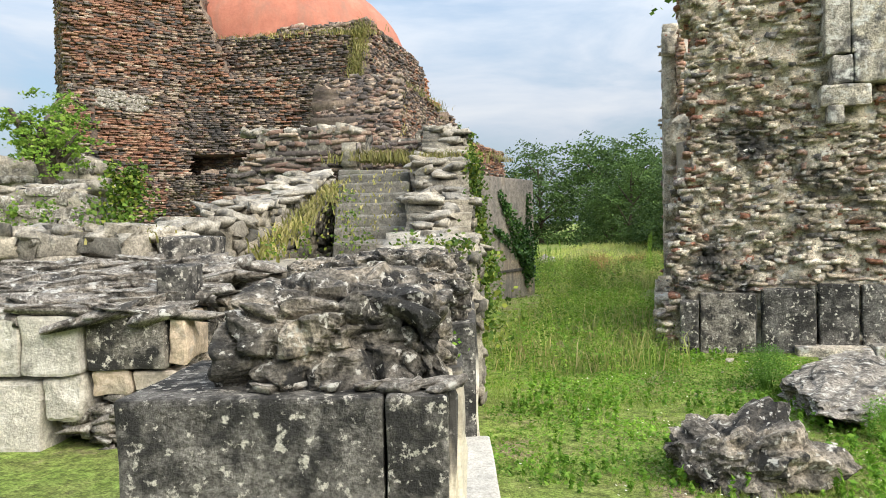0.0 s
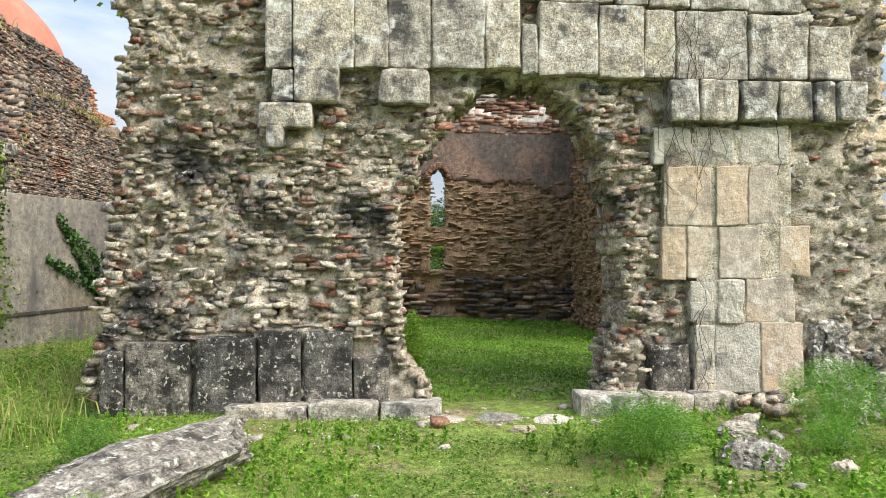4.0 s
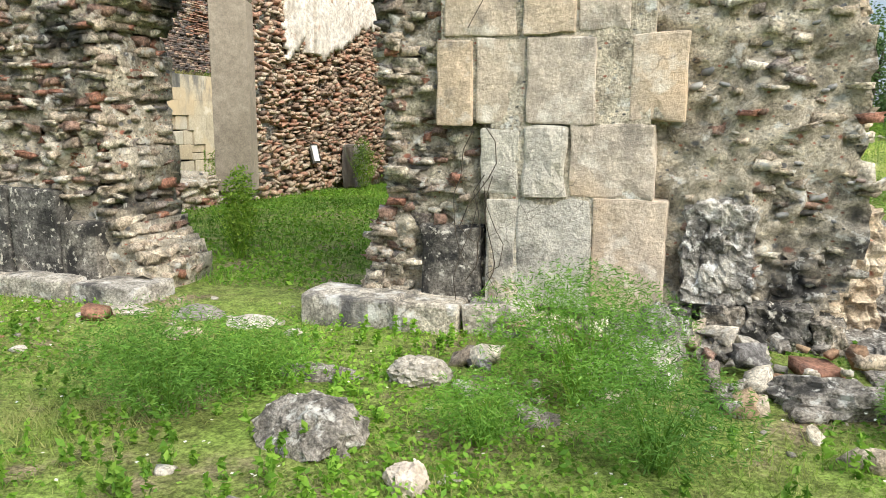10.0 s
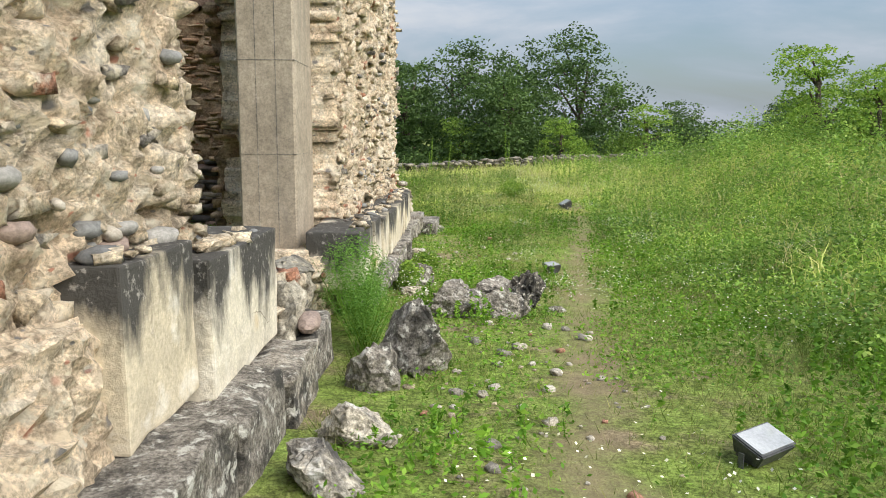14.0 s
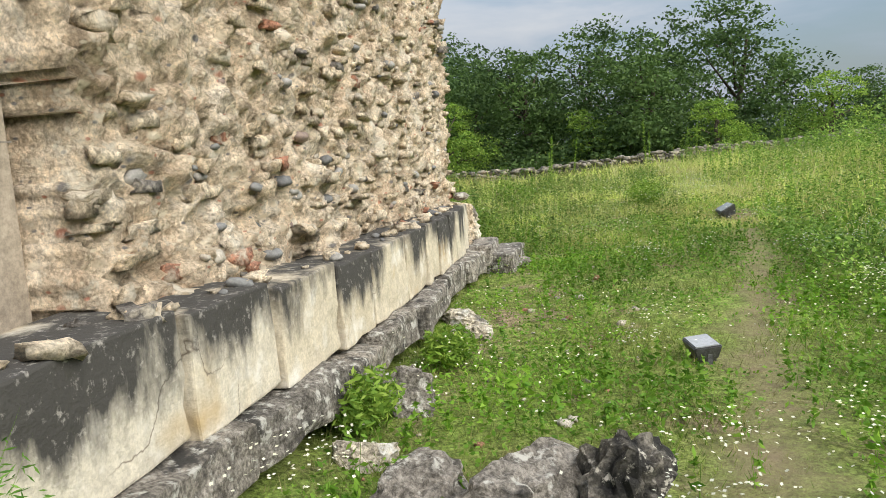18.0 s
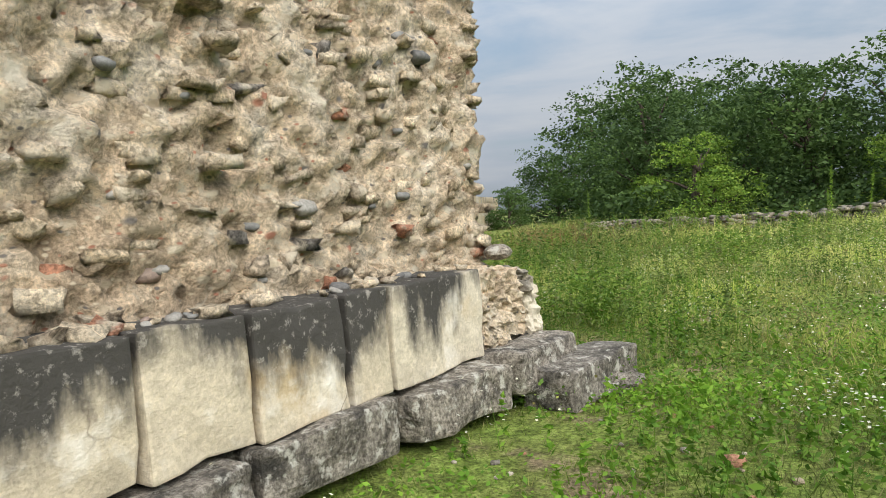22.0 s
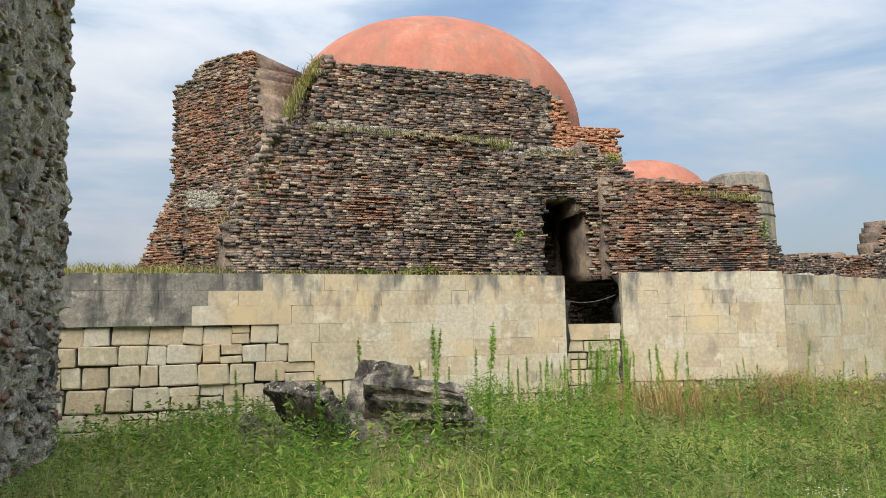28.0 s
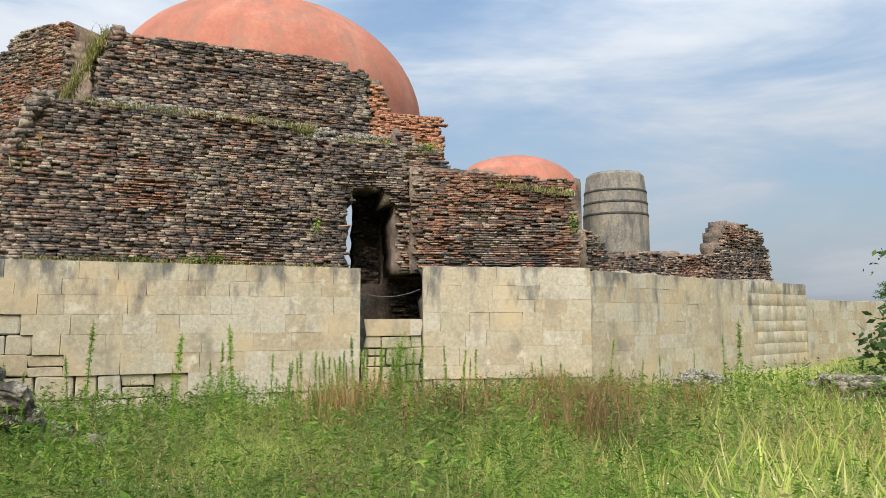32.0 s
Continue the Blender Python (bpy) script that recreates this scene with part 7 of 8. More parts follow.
def blades(x, y, z, h, w, lean, mat, name, bend=0.0):
    """Grass: one narrow triangle a blade, or two when bent."""
    n = len(x)
    a, t = vr.uniform(0, 2 * np.pi, n), vr.uniform(0, 2 * np.pi, n)
    dx, dy = np.cos(a) * w / 2, np.sin(a) * w / 2
    lx, ly = np.cos(t) * lean * h, np.sin(t) * lean * h
    base = np.stack([x, y, z], 1)
    if bend <= 0:
        v = np.stack([base + np.stack([dx, dy, 0 * h], 1), base - np.stack([dx, dy, 0 * h], 1), base + np.stack([lx, ly, h], 1)], 1).reshape(-1, 3)
        f = np.arange(3 * n).reshape(-1, 3)
    else:
        mid = base + np.stack([lx * 0.35, ly * 0.35, h * 0.62], 1)
        tip = base + np.stack([lx * (1 + bend), ly * (1 + bend), h * (1 - 0.25 * bend)], 1)
        off = np.stack([dx, dy, 0 * h], 1)
        v = np.stack([base + off, base - off, mid - off * 0.7, mid + off * 0.7, tip], 1).reshape(-1, 3)
        k = np.arange(n)[:, None] * 5
        f = np.concatenate([k + np.array([[0, 1, 2]]), k + np.array([[0, 2, 3]]), k + np.array([[3, 2, 4]])])
    return mesh_of(name, v, f, mat)


def leaves(p, size, mat, name, flat=0.5, aspect=0.55):
    """Loose leaves: rhombs about the points p, tilted at random."""
    n = len(p)
    a = vr.uniform(0, 2 * np.pi, n)
    up = vr.normal(0, 1, (n, 3)) * (1 - flat) + np.array([0, 0, 1.0]) * flat
    up /= np.linalg.norm(up, axis=1)[:, None]
    d = np.stack([np.cos(a), np.sin(a), vr.normal(0, 0.3, n)], 1)
    d -= up * (d * up).sum(1)[:, None]
    d /= np.linalg.norm(d, axis=1)[:, None] + 1e-9
    s = np.cross(up, d)
    size = np.broadcast_to(size, (n,))[:, None]
    v = np.stack([p - d * size * 0.5, p + s * size * 0.5 * aspect, p + d * size * 0.5, p - s * size * 0.5 * aspect], 1).reshape(-1, 3)
    return mesh_of(name, v, np.arange(4 * n).reshape(-1, 4), mat)


def stuff(name, me, label, category):
    return tagged(put(name, me), label, category, kind="stuff")


def area(x0, x1, y0, y1, per):
    n = int((x1 - x0) * (y1 - y0) * per)
    return vr.uniform(x0, x1, n), vr.uniform(y0, y1, n)


def bare(x, y):
    """How bare the soil is: the doorway, the strip under the walls and the trodden trail."""
    b = np.exp(-(((x - 5.6) / 1.3) ** 2 + ((y - 10.0) / 0.6) ** 2)) + 0.9 * np.exp(-(((x - 9.6) / 1.5) ** 2 + ((y - 9.6) / 0.7) ** 2))
    b += 0.85 * np.exp(-((x - (12.56 + 0.17 * (y - 13.8) + 0.15 * np.sin(y * 1.1))) / 0.32) ** 2) * ((y > 10) & (y < 26))
    b += 0.6 * np.exp(-((x - 11.9) / 0.6) ** 2) * ((y > 10.5) & (y < 17)) + 0.45 * np.exp(-((x - 11.6) / 0.5) ** 2) * ((y > 17) & (y < 24))
    return np.clip(b, 0, 1)


def solid(x, y):
    """Where masonry stands and nothing grows."""
    s = (y > 10.42) & (y < 11.3) & (x > 1.1) & (x < 10.4) & ~((x > 4.5) & (x < 6.95))
    s |= (x > 9.3) & (x < 10.95) & (((y > 10.4) & (y < 13.3)) | ((y > 16.0) & (y < 24.3)))
    s |= (y > 23.9) & (y < 24.95) & (x > 1.0) & (x < 10.8)
    s |= (x > 0.5) & (x < 1.6) & (y > 16.3) & (y < 24.9)
    r = (x - 0.894) * 0.966 + (y + 0.134) * 0.259
    f = -(x - 0.894) * 0.259 + (y + 0.134) * 0.966
    s |= (r > -9) & (r < 0.22) & (f > 2.9) & (f < 17)
    s |= (r > 0.2) & (r < 2.3) & (f > 16.9)
    for lx, ly in ((13.3, 13.12), (13.25, 20.35), (14.6, 27.6)):
        s |= (x - lx) ** 2 + (y - ly) ** 2 < 0.03
    return s


def turf(name, box, per, hmin, hmax, w, lean, mat, label, bend=0.0, clump=0.5, seed=1.0):
    x, y = area(*box, per)
    k = patch_noise(x, y, 0.9, seed)
    keep = (vr.random(len(x)) > bare(x, y) * 0.93) & ~solid(x, y) & (vr.random(len(x)) < 0.75 + clump * k)
    x, y, k = x[keep], y[keep], k[keep]
    h = (hmin + (hmax - hmin) * vr.random(len(x)) ** 1.6) * np.clip(1 + 0.8 * k, 0.4, 1.8)
    return stuff(name, blades(x, y, ground_many(x, y), h, w * vr.uniform(0.6, 1.4, len(x)), lean, mat, name, bend), label, "grass")


def herbs(name, box, per, hmax, size, mat, label, seed=2.0, need=-0.1, rise=0.6):
    x, y = area(*box, per)
    k = patch_noise(x, y, 0.8, seed) + 0.4 * patch_noise(x, y, 2.6, seed + 4)
    keep = (k > need + vr.normal(0, 0.15, len(x))) & (vr.random(len(x)) > bare(x, y)) & ~solid(x, y)
    x, y, k = x[keep], y[keep], k[keep]
    z = ground_many(x, y) + vr.random(len(x)) * hmax * np.clip(0.35 + rise * (k - need), 0.2, 1.6)
    return stuff(name, leaves(np.stack([x, y, z], 1), size * vr.uniform(0.5, 1.4, len(x)), mat, name, 0.55), label, "plants")


turf("lawn_grass", (-2.5, 12.5, 0.8, 10.5), 2300, 0.015, 0.07, 0.007, 0.7, M["grass"], "short mown green turf before the ruined hall")
herbs("lawn_clover", (-2.5, 12.5, 1.5, 10.4), 1600, 0.1, 0.034, M["herb"], "low clover and broad-leaved weeds in the turf", 3.0, -0.15)
turf("trail_grass", (10.9, 17.5, 8.0, 25.5), 1500, 0.02, 0.11, 0.007, 0.6, M["trail_grass"], "trampled grass along the trail by the wall")
herbs("trail_herbs", (11.1, 17.5, 9.5, 25.5), 1100, 0.17, 0.036, M["herb"], "leafy green weeds beside the trail", 5.0, -0.2)
turf("hall_floor_grass", (1.4, 9.6, 11.0, 24.0), 330, 0.03, 0.15, 0.01, 0.5, M["grass_shade"], "grass on the hall's earth floor, coloured darker as in shade", 0.4)
herbs("hall_floor_herbs", (1.4, 9.6, 11.0, 24.0), 420, 0.14, 0.055, M["herb"], "leafy weeds on the hall's earth floor", 7.0, -0.4)
turf("meadow_turf", (8.0, 18.5, 24.5, 29.0), 1000, 0.03, 0.15, 0.008, 0.8, M["tall_grass"], "short green meadow grass", 0.4)
herbs("meadow_low_herbs", (8.5, 18.5, 23.0, 29.5), 700, 0.16, 0.04, M["herb"], "low leafy weeds in the short meadow", 25.0, -0.1, 0.8)
turf("meadow_grass_near", (2.0, 8.5, 25.0, 37.0), 520, 0.06, 0.34, 0.0065, 0.6, M["tall_grass"], "tall seeding meadow grass", 0.5)
turf("meadow_grass_back", (8.5, 22.0, 28.0, 48.0), 380, 0.06, 0.24, 0.012, 0.8, M["sunlit_meadow"], "meadow grass towards the trees", 0.5, seed=10.0)
turf("meadow_grass_far", (-9.0, 8.5, 24.5, 48.0), 170, 0.12, 0.45, 0.012, 0.5, M["tall_grass"], "tall meadow grass before the retaining wall", 0.5, seed=9.0)
turf("hillside_grass", (15.5, 30.0, 5.0, 44.0), 80, 0.15, 0.55, 0.02, 0.6, M["sunlit_meadow"], "rough grass on the bank", 0.5, seed=11.0)
turf("side_grass", (-1.5, 1.3, 9.0, 40.0), 170, 0.08, 0.5, 0.014, 0.45, M["tall_grass"], "tall grass beside the hall", 0.5, seed=12.0)
turf("far_grass", (-16.0, 34.0, 36.0, 62.0), 45, 0.2, 0.5, 0.035, 0.6, M["sunlit_meadow"], "grass of the far meadow", 0.0, seed=13.0)
herbs("meadow_herbs", (4.0, 19.0, 23.5, 29.5), 420, 0.3, 0.036, M["meadow_herb"], "leafy weeds in the meadow", 15.0, -0.15, 0.9)
herbs("meadow_edge_herbs", (4.0, 9.0, 29.5, 40.0), 420, 0.3, 0.036, M["meadow_herb"], "leafy weeds in the tall meadow", 15.0, -0.15, 0.9)
herbs("bank_herbs", (14.6, 19.0, 9.0, 26.0), 900, 0.55, 0.05, M["bank"], "dense leafy weeds at the foot of the bank", 17.0, -0.35, 1.0)
herbs("bank_brambles", (18.0, 28.0, 9.0, 40.0), 330, 1.1, 0.075, M["bank"], "dense weeds and brambles on the bank", 18.0, -0.3, 1.2)
herbs("side_herbs", (-1.2, 1.2, 9.5, 24.0), 300, 0.35, 0.06, M["herb"], "weeds between the walls", 19.0, -0.4, 0.9)
herbs("wall_foot_herbs", (-8.6, 2.0, 21.0, 43.0), 60, 0.9, 0.09, M["bush"], "rank weeds at the foot of the retaining wall", 20.0, -0.1, 0.9)

# white flowers
x, y = area(9.0, 19.0, 12.0, 37.0, 60)
k = patch_noise(x, y, 0.6, 30.0)
x, y = x[k > 0.05], y[k > 0.05]
stuff("white_flowers", leaves(np.stack([x, y, ground_many(x, y) + vr.uniform(0.12, 0.4, len(x))], 1), 0.019, M["petal"], "white_flowers", 0.7, 0.9), "small white flowers scattered over the weeds", "flowers")
x, y = area(0.0, 12.0, 3.0, 10.0, 12)
stuff("lawn_flowers", leaves(np.stack([x, y, ground_many(x, y) + vr.uniform(0.03, 0.1, len(x))], 1), 0.02, M["petal"], "lawn_flowers", 0.8, 0.9), "tiny white clover flowers in the turf", "flowers")


# white umbels standing in loose clusters
cx, cy = vr.uniform(4.5, 18.0, 90), vr.uniform(17.0, 34.0, 90)
keep = ~((cx < 11.2) & (cy < 25.5)) & (np.abs(cx - 12.2) > 0.5)
cx, cy = cx[keep], cy[keep]
px = np.repeat(cx, 60) + vr.normal(0, 0.16, 60 * len(cx))
py = np.repeat(cy, 60) + vr.normal(0, 0.16, 60 * len(cx))
stuff("umbel_flowers", leaves(np.stack([px, py, ground_many(px, py) + vr.uniform(0.24, 0.4, len(px))], 1), 0.02, M["petal"], "umbel_flowers", 0.85, 0.9), "white umbel flowers in loose clusters over the meadow", "flowers")


def cloud(n, size, core=0.5):
    """Points in a lumpy ball, thicker towards the skin."""
    p = vr.normal(0, 1, (n, 3))
    p /= np.linalg.norm(p, axis=1)[:, None]
    rad = core + (1 - core) * vr.random(n) ** 0.6
    lump = 1 + 0.3 * np.array([noise.noise(Vector(q) * 2.3 + Vector((size[0], 7, 3))) for q in p])
    return p * (rad * lump)[:, None] * np.array(size)


def stems(n, h, spread, mat_w, name):
    a = vr.uniform(0, 2 * np.pi, n)
    x, y = 0.04 * vr.normal(0, 1, n), 0.04 * vr.normal(0, 1, n)
    return blades(x, y, np.zeros(n), h * vr.uniform(0.6, 1.0, n), mat_w, spread, M["herb"], name)


def shrub(at, size, label, mat="bush", n=1400, leaf=0.045, category="shrub", aspect=0.32):
    x, y = at
    ob = base_of("shrub", (x, y, ground_z(x, y)), label, category)
    put("stem_tuft", stems(40, size[2], 0.5, 0.012, "stem_tuft"), ob)
    p = cloud(n, (size[0] / 2, size[1] / 2, size[2] / 2), 0.25) + np.array([0, 0, size[2] * 0.52])
    p = p[p[:, 2] > 0.02]
    put("foliage", leaves(p, leaf * vr.uniform(0.6, 1.4, len(p)), M[mat], "foliage", 0.3, aspect), ob)
    return ob


for at, size in (((6.6, 8.3), (1.0, 0.8, 0.6)), ((8.7, 9.0), (1.1, 0.8, 0.75)), ((9.1, 8.3), (0.8, 0.7, 0.5)), ((2.0, 8.2), (0.5, 0.5, 0.5)), ((2.7, 6.4), (0.5, 0.5, 0.4)), ((10.9, 15.9), (0.6, 0.9, 0.9)), ((11.05, 15.4), (0.4, 0.5, 0.7)), ((6.9, 8.8), (0.7, 0.6, 0.4)), ((8.3, 8.4), (0.6, 0.5, 0.35)), ((10.3, 8.9), (0.5, 0.4, 0.35))):
    shrub(at, size, "feathery bright green weed bush in the grass", mat="fennel", n=int(9000 * size[0] * size[2] / 0.6), leaf=0.034, aspect=0.16)
for at, size in (((11.2, 18.6), (0.4, 0.6, 0.35)), ((11.4, 20.0), (0.4, 0.5, 0.3)), ((3.6, 20.5), (0.6, 0.5, 0.9)), ((4.6, 12.2), (0.4, 0.4, 1.0)), ((2.4, 20.7), (0.5, 0.5, 1.2)), ((-3.6, 33.0), (1.6, 1.2, 1.1)), ((-8.4, 38.6), (0.9, 1.2, 2.2)), ((-1.0, 20.5), (1.0, 1.2, 1.1)), ((13.4, 29.0), (0.8, 0.8, 0.5)), ((10.8, 30.5), (1.0, 0.9, 0.6)), ((10.5, 26.5), (1.0, 1.0, 0.6))):
    shrub(at, size, "leafy green weed clump", n=int(900 + 900 * size[2]), leaf=0.06)

# weeds with upright stems and narrow leaves
def weeds(name, box, per, h, label, mat, leaf=0.05, n_leaf=18, seed=50.0, need=-0.05, aspect=0.22):
    x, y = area(*box, per)
    k = patch_noise(x, y, 0.5, seed)
    keep = (k > need + vr.normal(0, 0.12, len(x))) & (vr.random(len(x)) > bare(x, y)) & ~solid(x, y)
    x, y = x[keep], y[keep]
    n = len(x)
    hh = h * vr.uniform(0.4, 1.0, n)
    z = ground_many(x, y)
    t = vr.random((n, n_leaf)) ** 0.8
    lx, ly = vr.normal(0, 0.12, (n, 1)), vr.normal(0, 0.12, (n, 1))
    rad = 0.35 * hh[:, None] * (1.1 - t) * vr.random((n, n_leaf)) * 0.5
    a = vr.uniform(0, 2 * np.pi, (n, n_leaf))
    p = np.stack([x[:, None] + lx * t * hh[:, None] + rad * np.cos(a), y[:, None] + ly * t * hh[:, None] + rad * np.sin(a), z[:, None] + t * hh[:, None]], 2).reshape(-1, 3)
    stuff(name, leaves(p, leaf * vr.uniform(0.5, 1.4, len(p)), mat, name, 0.25, aspect), label, "weeds")
    stuff(name + "_stems", blades(x, y, z, hh, 0.006 * np.ones(n), 0.12, M["herb"], name + "_stems"), label + ", their stems", "weeds")


weeds("meadow_weeds", (2.0, 14.0, 25.0, 37.0), 46, 0.62, "upright leafy weeds in the meadow", M["meadow_herb"], 0.05, 24)
weeds("meadow_tufts", (3.0, 12.0, 25.5, 37.0), 3.5, 0.95, "dark leafy weed tufts standing in the meadow", M["meadow_herb"], 0.07, 60, 66.0, -0.1)
weeds("far_weeds", (-7.5, 8.0, 26.0, 44.0), 22, 0.9, "tall weeds before the retaining wall", M["meadow_herb"], 0.09, 22, 52.0)
weeds("trail_weeds", (11.3, 18.0, 10.5, 26.0), 34, 0.32, "low upright weeds beside the trail", M["herb"], 0.055, 20, 54.0, 0.02, 0.4)
weeds("lawn_weeds", (-0.5, 11.0, 4.5, 10.2), 45, 0.2, "broad-leaved weeds in the turf", M["herb"], 0.05, 18, 56.0, 0.04, 0.5)
weeds("passage_weeds", (-1.5, 1.2, 8.5, 18.0), 30, 0.6, "tall weeds between the walls", M["bush"], 0.06, 22, 58.0, -0.4)
weeds("bank_weeds", (15.0, 27.0, 10.0, 40.0), 12, 0.9, "rank weeds on the bank", M["bank"], 0.08, 26, 60.0, -0.3)
weeds("dry_weeds", (-2.0, 9.0, 33.0, 43.0), 20, 0.6, "dry reddish seeding grasses in the meadow", M["dry"], 0.05, 14, 62.0, 0.08)

# tall spired weeds, one built and then copied
spire = base_of("tall_weed", (-4.5, 33.0, ground_z(-4.5, 33.0)), "tall leafy weed with a narrow spire", "weed", "tall weeds before the retaining wall")
bm = bmesh.new()
bmesh.ops.create_cone(bm, cap_ends=True, segments=6, radius1=0.009, radius2=0.004, depth=1.9)
for v in bm.verts:
    v.co.z += 0.95
part("stem", bm, M["herb"], spire)
zz = vr.random(260) ** 0.8 * 1.85
aa = vr.uniform(0, 2 * np.pi, 260)
rr = 0.07 * (1.05 - zz / 1.95) * vr.random(260) + 0.012
put("foliage", leaves(np.stack([rr * np.cos(aa), rr * np.sin(aa), zz], 1), 0.11, M["bush"], "leaves", 0.05, 0.14), spire)
for k in range(112):
    if k < 34:
        x, y = vr.uniform(-7.6, -4.5), vr.uniform(27.0, 50.0)
    elif k < 76:
        x, y = vr.uniform(-7.0, -3.5), vr.normal(36.6, 1.3)
    elif k < 96:
        x, y = vr.uniform(4.0, 30.0), vr.uniform(40.0, 43.0)
    else:
        x, y = vr.uniform(0.5, 6.5), vr.uniform(28.0, 36.0)
    copy_thing(spire, pose(x, y, ground_z(x, y) - 0.05, vr.normal(0, 4), vr.normal(0, 4), vr.uniform(0, 360)) @ Matrix.Scale(float(vr.uniform(0.4, 1.05)), 4))
dry = base_of("dry_grass_clump", (2.0, 36.0, ground_z(2.0, 36.0)), "clump of dry reddish brown seeding grass", "grass", "dry grass clumps")
n = 260
dm = blades(0.3 * vr.normal(0, 1, n), 0.3 * vr.normal(0, 1, n), np.zeros(n), vr.uniform(0.4, 0.95, n), 0.012, 0.35, M["dry"], "dry_blades", 0.3)
put("seeding_tuft", dm, dry)
for k in range(14):
    x, y = vr.uniform(-3, 6), vr.uniform(34.5, 43)
    copy_thing(dry, pose(x, y, ground_z(x, y), 0, 0, vr.uniform(0, 360)) @ Matrix.Scale(float(vr.uniform(0.7, 1.4)), 4))


# ---------------------------------------------------------------- trees
def tree(at, h, wide, seed, label, mat="foliage", n=13000, leaf=0.2, low=0.02):
    x, y = at
    r = np.random.default_rng(seed)
    ob = base_of("tree", (x, y, ground_z(x, y)), label, "tree")
    bm = bmesh.new()

    def limb(a, b, ra, rb, seg=5):
        a, b = Vector(a), Vector(b)
        side = (b - a).orthogonal().normalized()
        up = (b - a).normalized()
        rows = []
        for k in range(seg + 1):
            t = k / seg
            c = a.lerp(b, t) + side * 0.08 * (b - a).length * math.sin(t * 3 + seed) * t
            rad = ra + (rb - ra) * t
            rows.append([bm.verts.new(c + (Matrix.Rotation(2 * math.pi * i / 7, 3, up) @ side) * rad) for i in range(7)])
        for p, q in zip(rows, rows[1:]):
            for i in range(7):
                bm.faces.new((p[i], p[(i + 1) % 7], q[(i + 1) % 7], q[i]))

    limb((0, 0, -0.2), (r.normal(0, 0.3), r.normal(0, 0.3), h * 0.75), 0.2, 0.05, 8)
    lobes = []
    for k in range(17):
        a, z = r.uniform(0, 2 * math.pi), h * r.uniform(low + 0.05, 0.9)
        rad = wide * 0.5 * r.uniform(0.35, 0.85) * (1.15 - 0.6 * z / h)
        tip = (rad * math.cos(a), rad * math.sin(a), z)
        limb((0, 0, max(0.4, z - h * 0.22)), tip, 0.08, 0.02, 5)
        lobes.append((tip, wide * r.uniform(0.16, 0.3)))
    lobes.append(((0, 0, h * 0.85), wide * 0.22))
    part("trunk", bm, M["bark"], ob)
    pts = []
    for tip, rad in lobes:
        # sprays of leaves on the skin of each lobe, drooping outwards
        m = max(8, n // (len(lobes) * 34))
        c = cloud(m, (rad, rad, rad * 0.85), 0.45)
        q = vr.normal(0, 1, (m, 34, 3)) * np.array([0.3, 0.3, 0.1]) * rad * 0.62
        q[:, :, 2] -= 0.35 * np.hypot(q[:, :, 0], q[:, :, 1])
        pts.append((c[:, None, :] + q).reshape(-1, 3) + np.array(tip))
    p = np.concatenate(pts)
    p = p[p[:, 2] > h * low * 0.3]
    put("crown", leaves(p, leaf * vr.uniform(0.5, 1.3, len(p)), M[mat], "crown", 0.25, 0.5), ob)
    return ob


T1 = tree((9.5, 48.5), 5.4, 6.5, 1, "dark green broadleaved tree at the meadow's edge")
T2 = tree((3.5, 50.0), 6.8, 6.5, 2, "dense dark green tree with drooping boughs")
T3 = tree((14.5, 47.0), 4.8, 6.6, 3, "dark bushy tree in the hedge")
T4 = tree((6.5, 45.5), 3.2, 3.6, 4, "bright green rounded bush before the trees", "bush", 9000, 0.125, 0.0)
T5 = tree((2.5, 53.0), 4.4, 5.6, 5, "spreading feathery green tree", "foliage", 11000, 0.2, 0.0)
NEAR_TREES = [(T5, -16.0, 73.0, 0.8, 15), (T1, -2.6, 64, 0.95, 40), (T2, -1.0, 62, 1.1, 200), (T2, -11.0, 80, 1.6, 20), (T1, -5.0, 82, 1.9, 70), (T3, 1.0, 84, 1.9, 10), (T2, -1.5, 86, 1.7, 140), (T2, 18.5, 49, 1.0, 80), (T4, 22.0, 27.5, 0.62, 30), (T4, 23.2, 28.5, 0.7, 130), (T4, 21.5, 30.5, 0.4, 230), (T3, 23.0, 47, 0.6, 150), (T1, 27.5, 45, 0.5, 200), (T2, 12.3, 52, 1.0, 260), (T5, 6.8, 53, 1.2, 300)]
FAR_TREES = [(T3, 2.2, 55, 1.0, 20), (T4, 12.5, 46.0, 0.8, 60), (T4, 4.5, 47.5, 0.7, 90), (T4, 23.2, 33.0, 0.95, 40), (T1, -17.0, 84.0, 1.2, 0), (T5, -34.0, 92.0, 1.1, 0), (T3, 35.0, 30, 1.1, 10), (T4, 24.5, 27.0, 0.9, 20), (T4, 23.5, 21.0, 0.6, 70), (T4, 20.5, 43.0, 0.8, 170), (T4, 17.0, 44.0, 0.7, 10), (T5, 16.0, 55.0, 1.2, 40)]
for src, x, y, s, rz in NEAR_TREES + FAR_TREES:
    copy_thing(src, pose(x, y, ground_z(x, y) - 0.15, 0, 0, rz) @ Matrix.Scale(s, 4))
pt = tree(A(-8.8, 16.2), 2.4, 2.3, 8, "young ash sapling with bright leaves behind the wall", "bush", 2400, 0.11, 0.25)
pt.location.z = 2.7

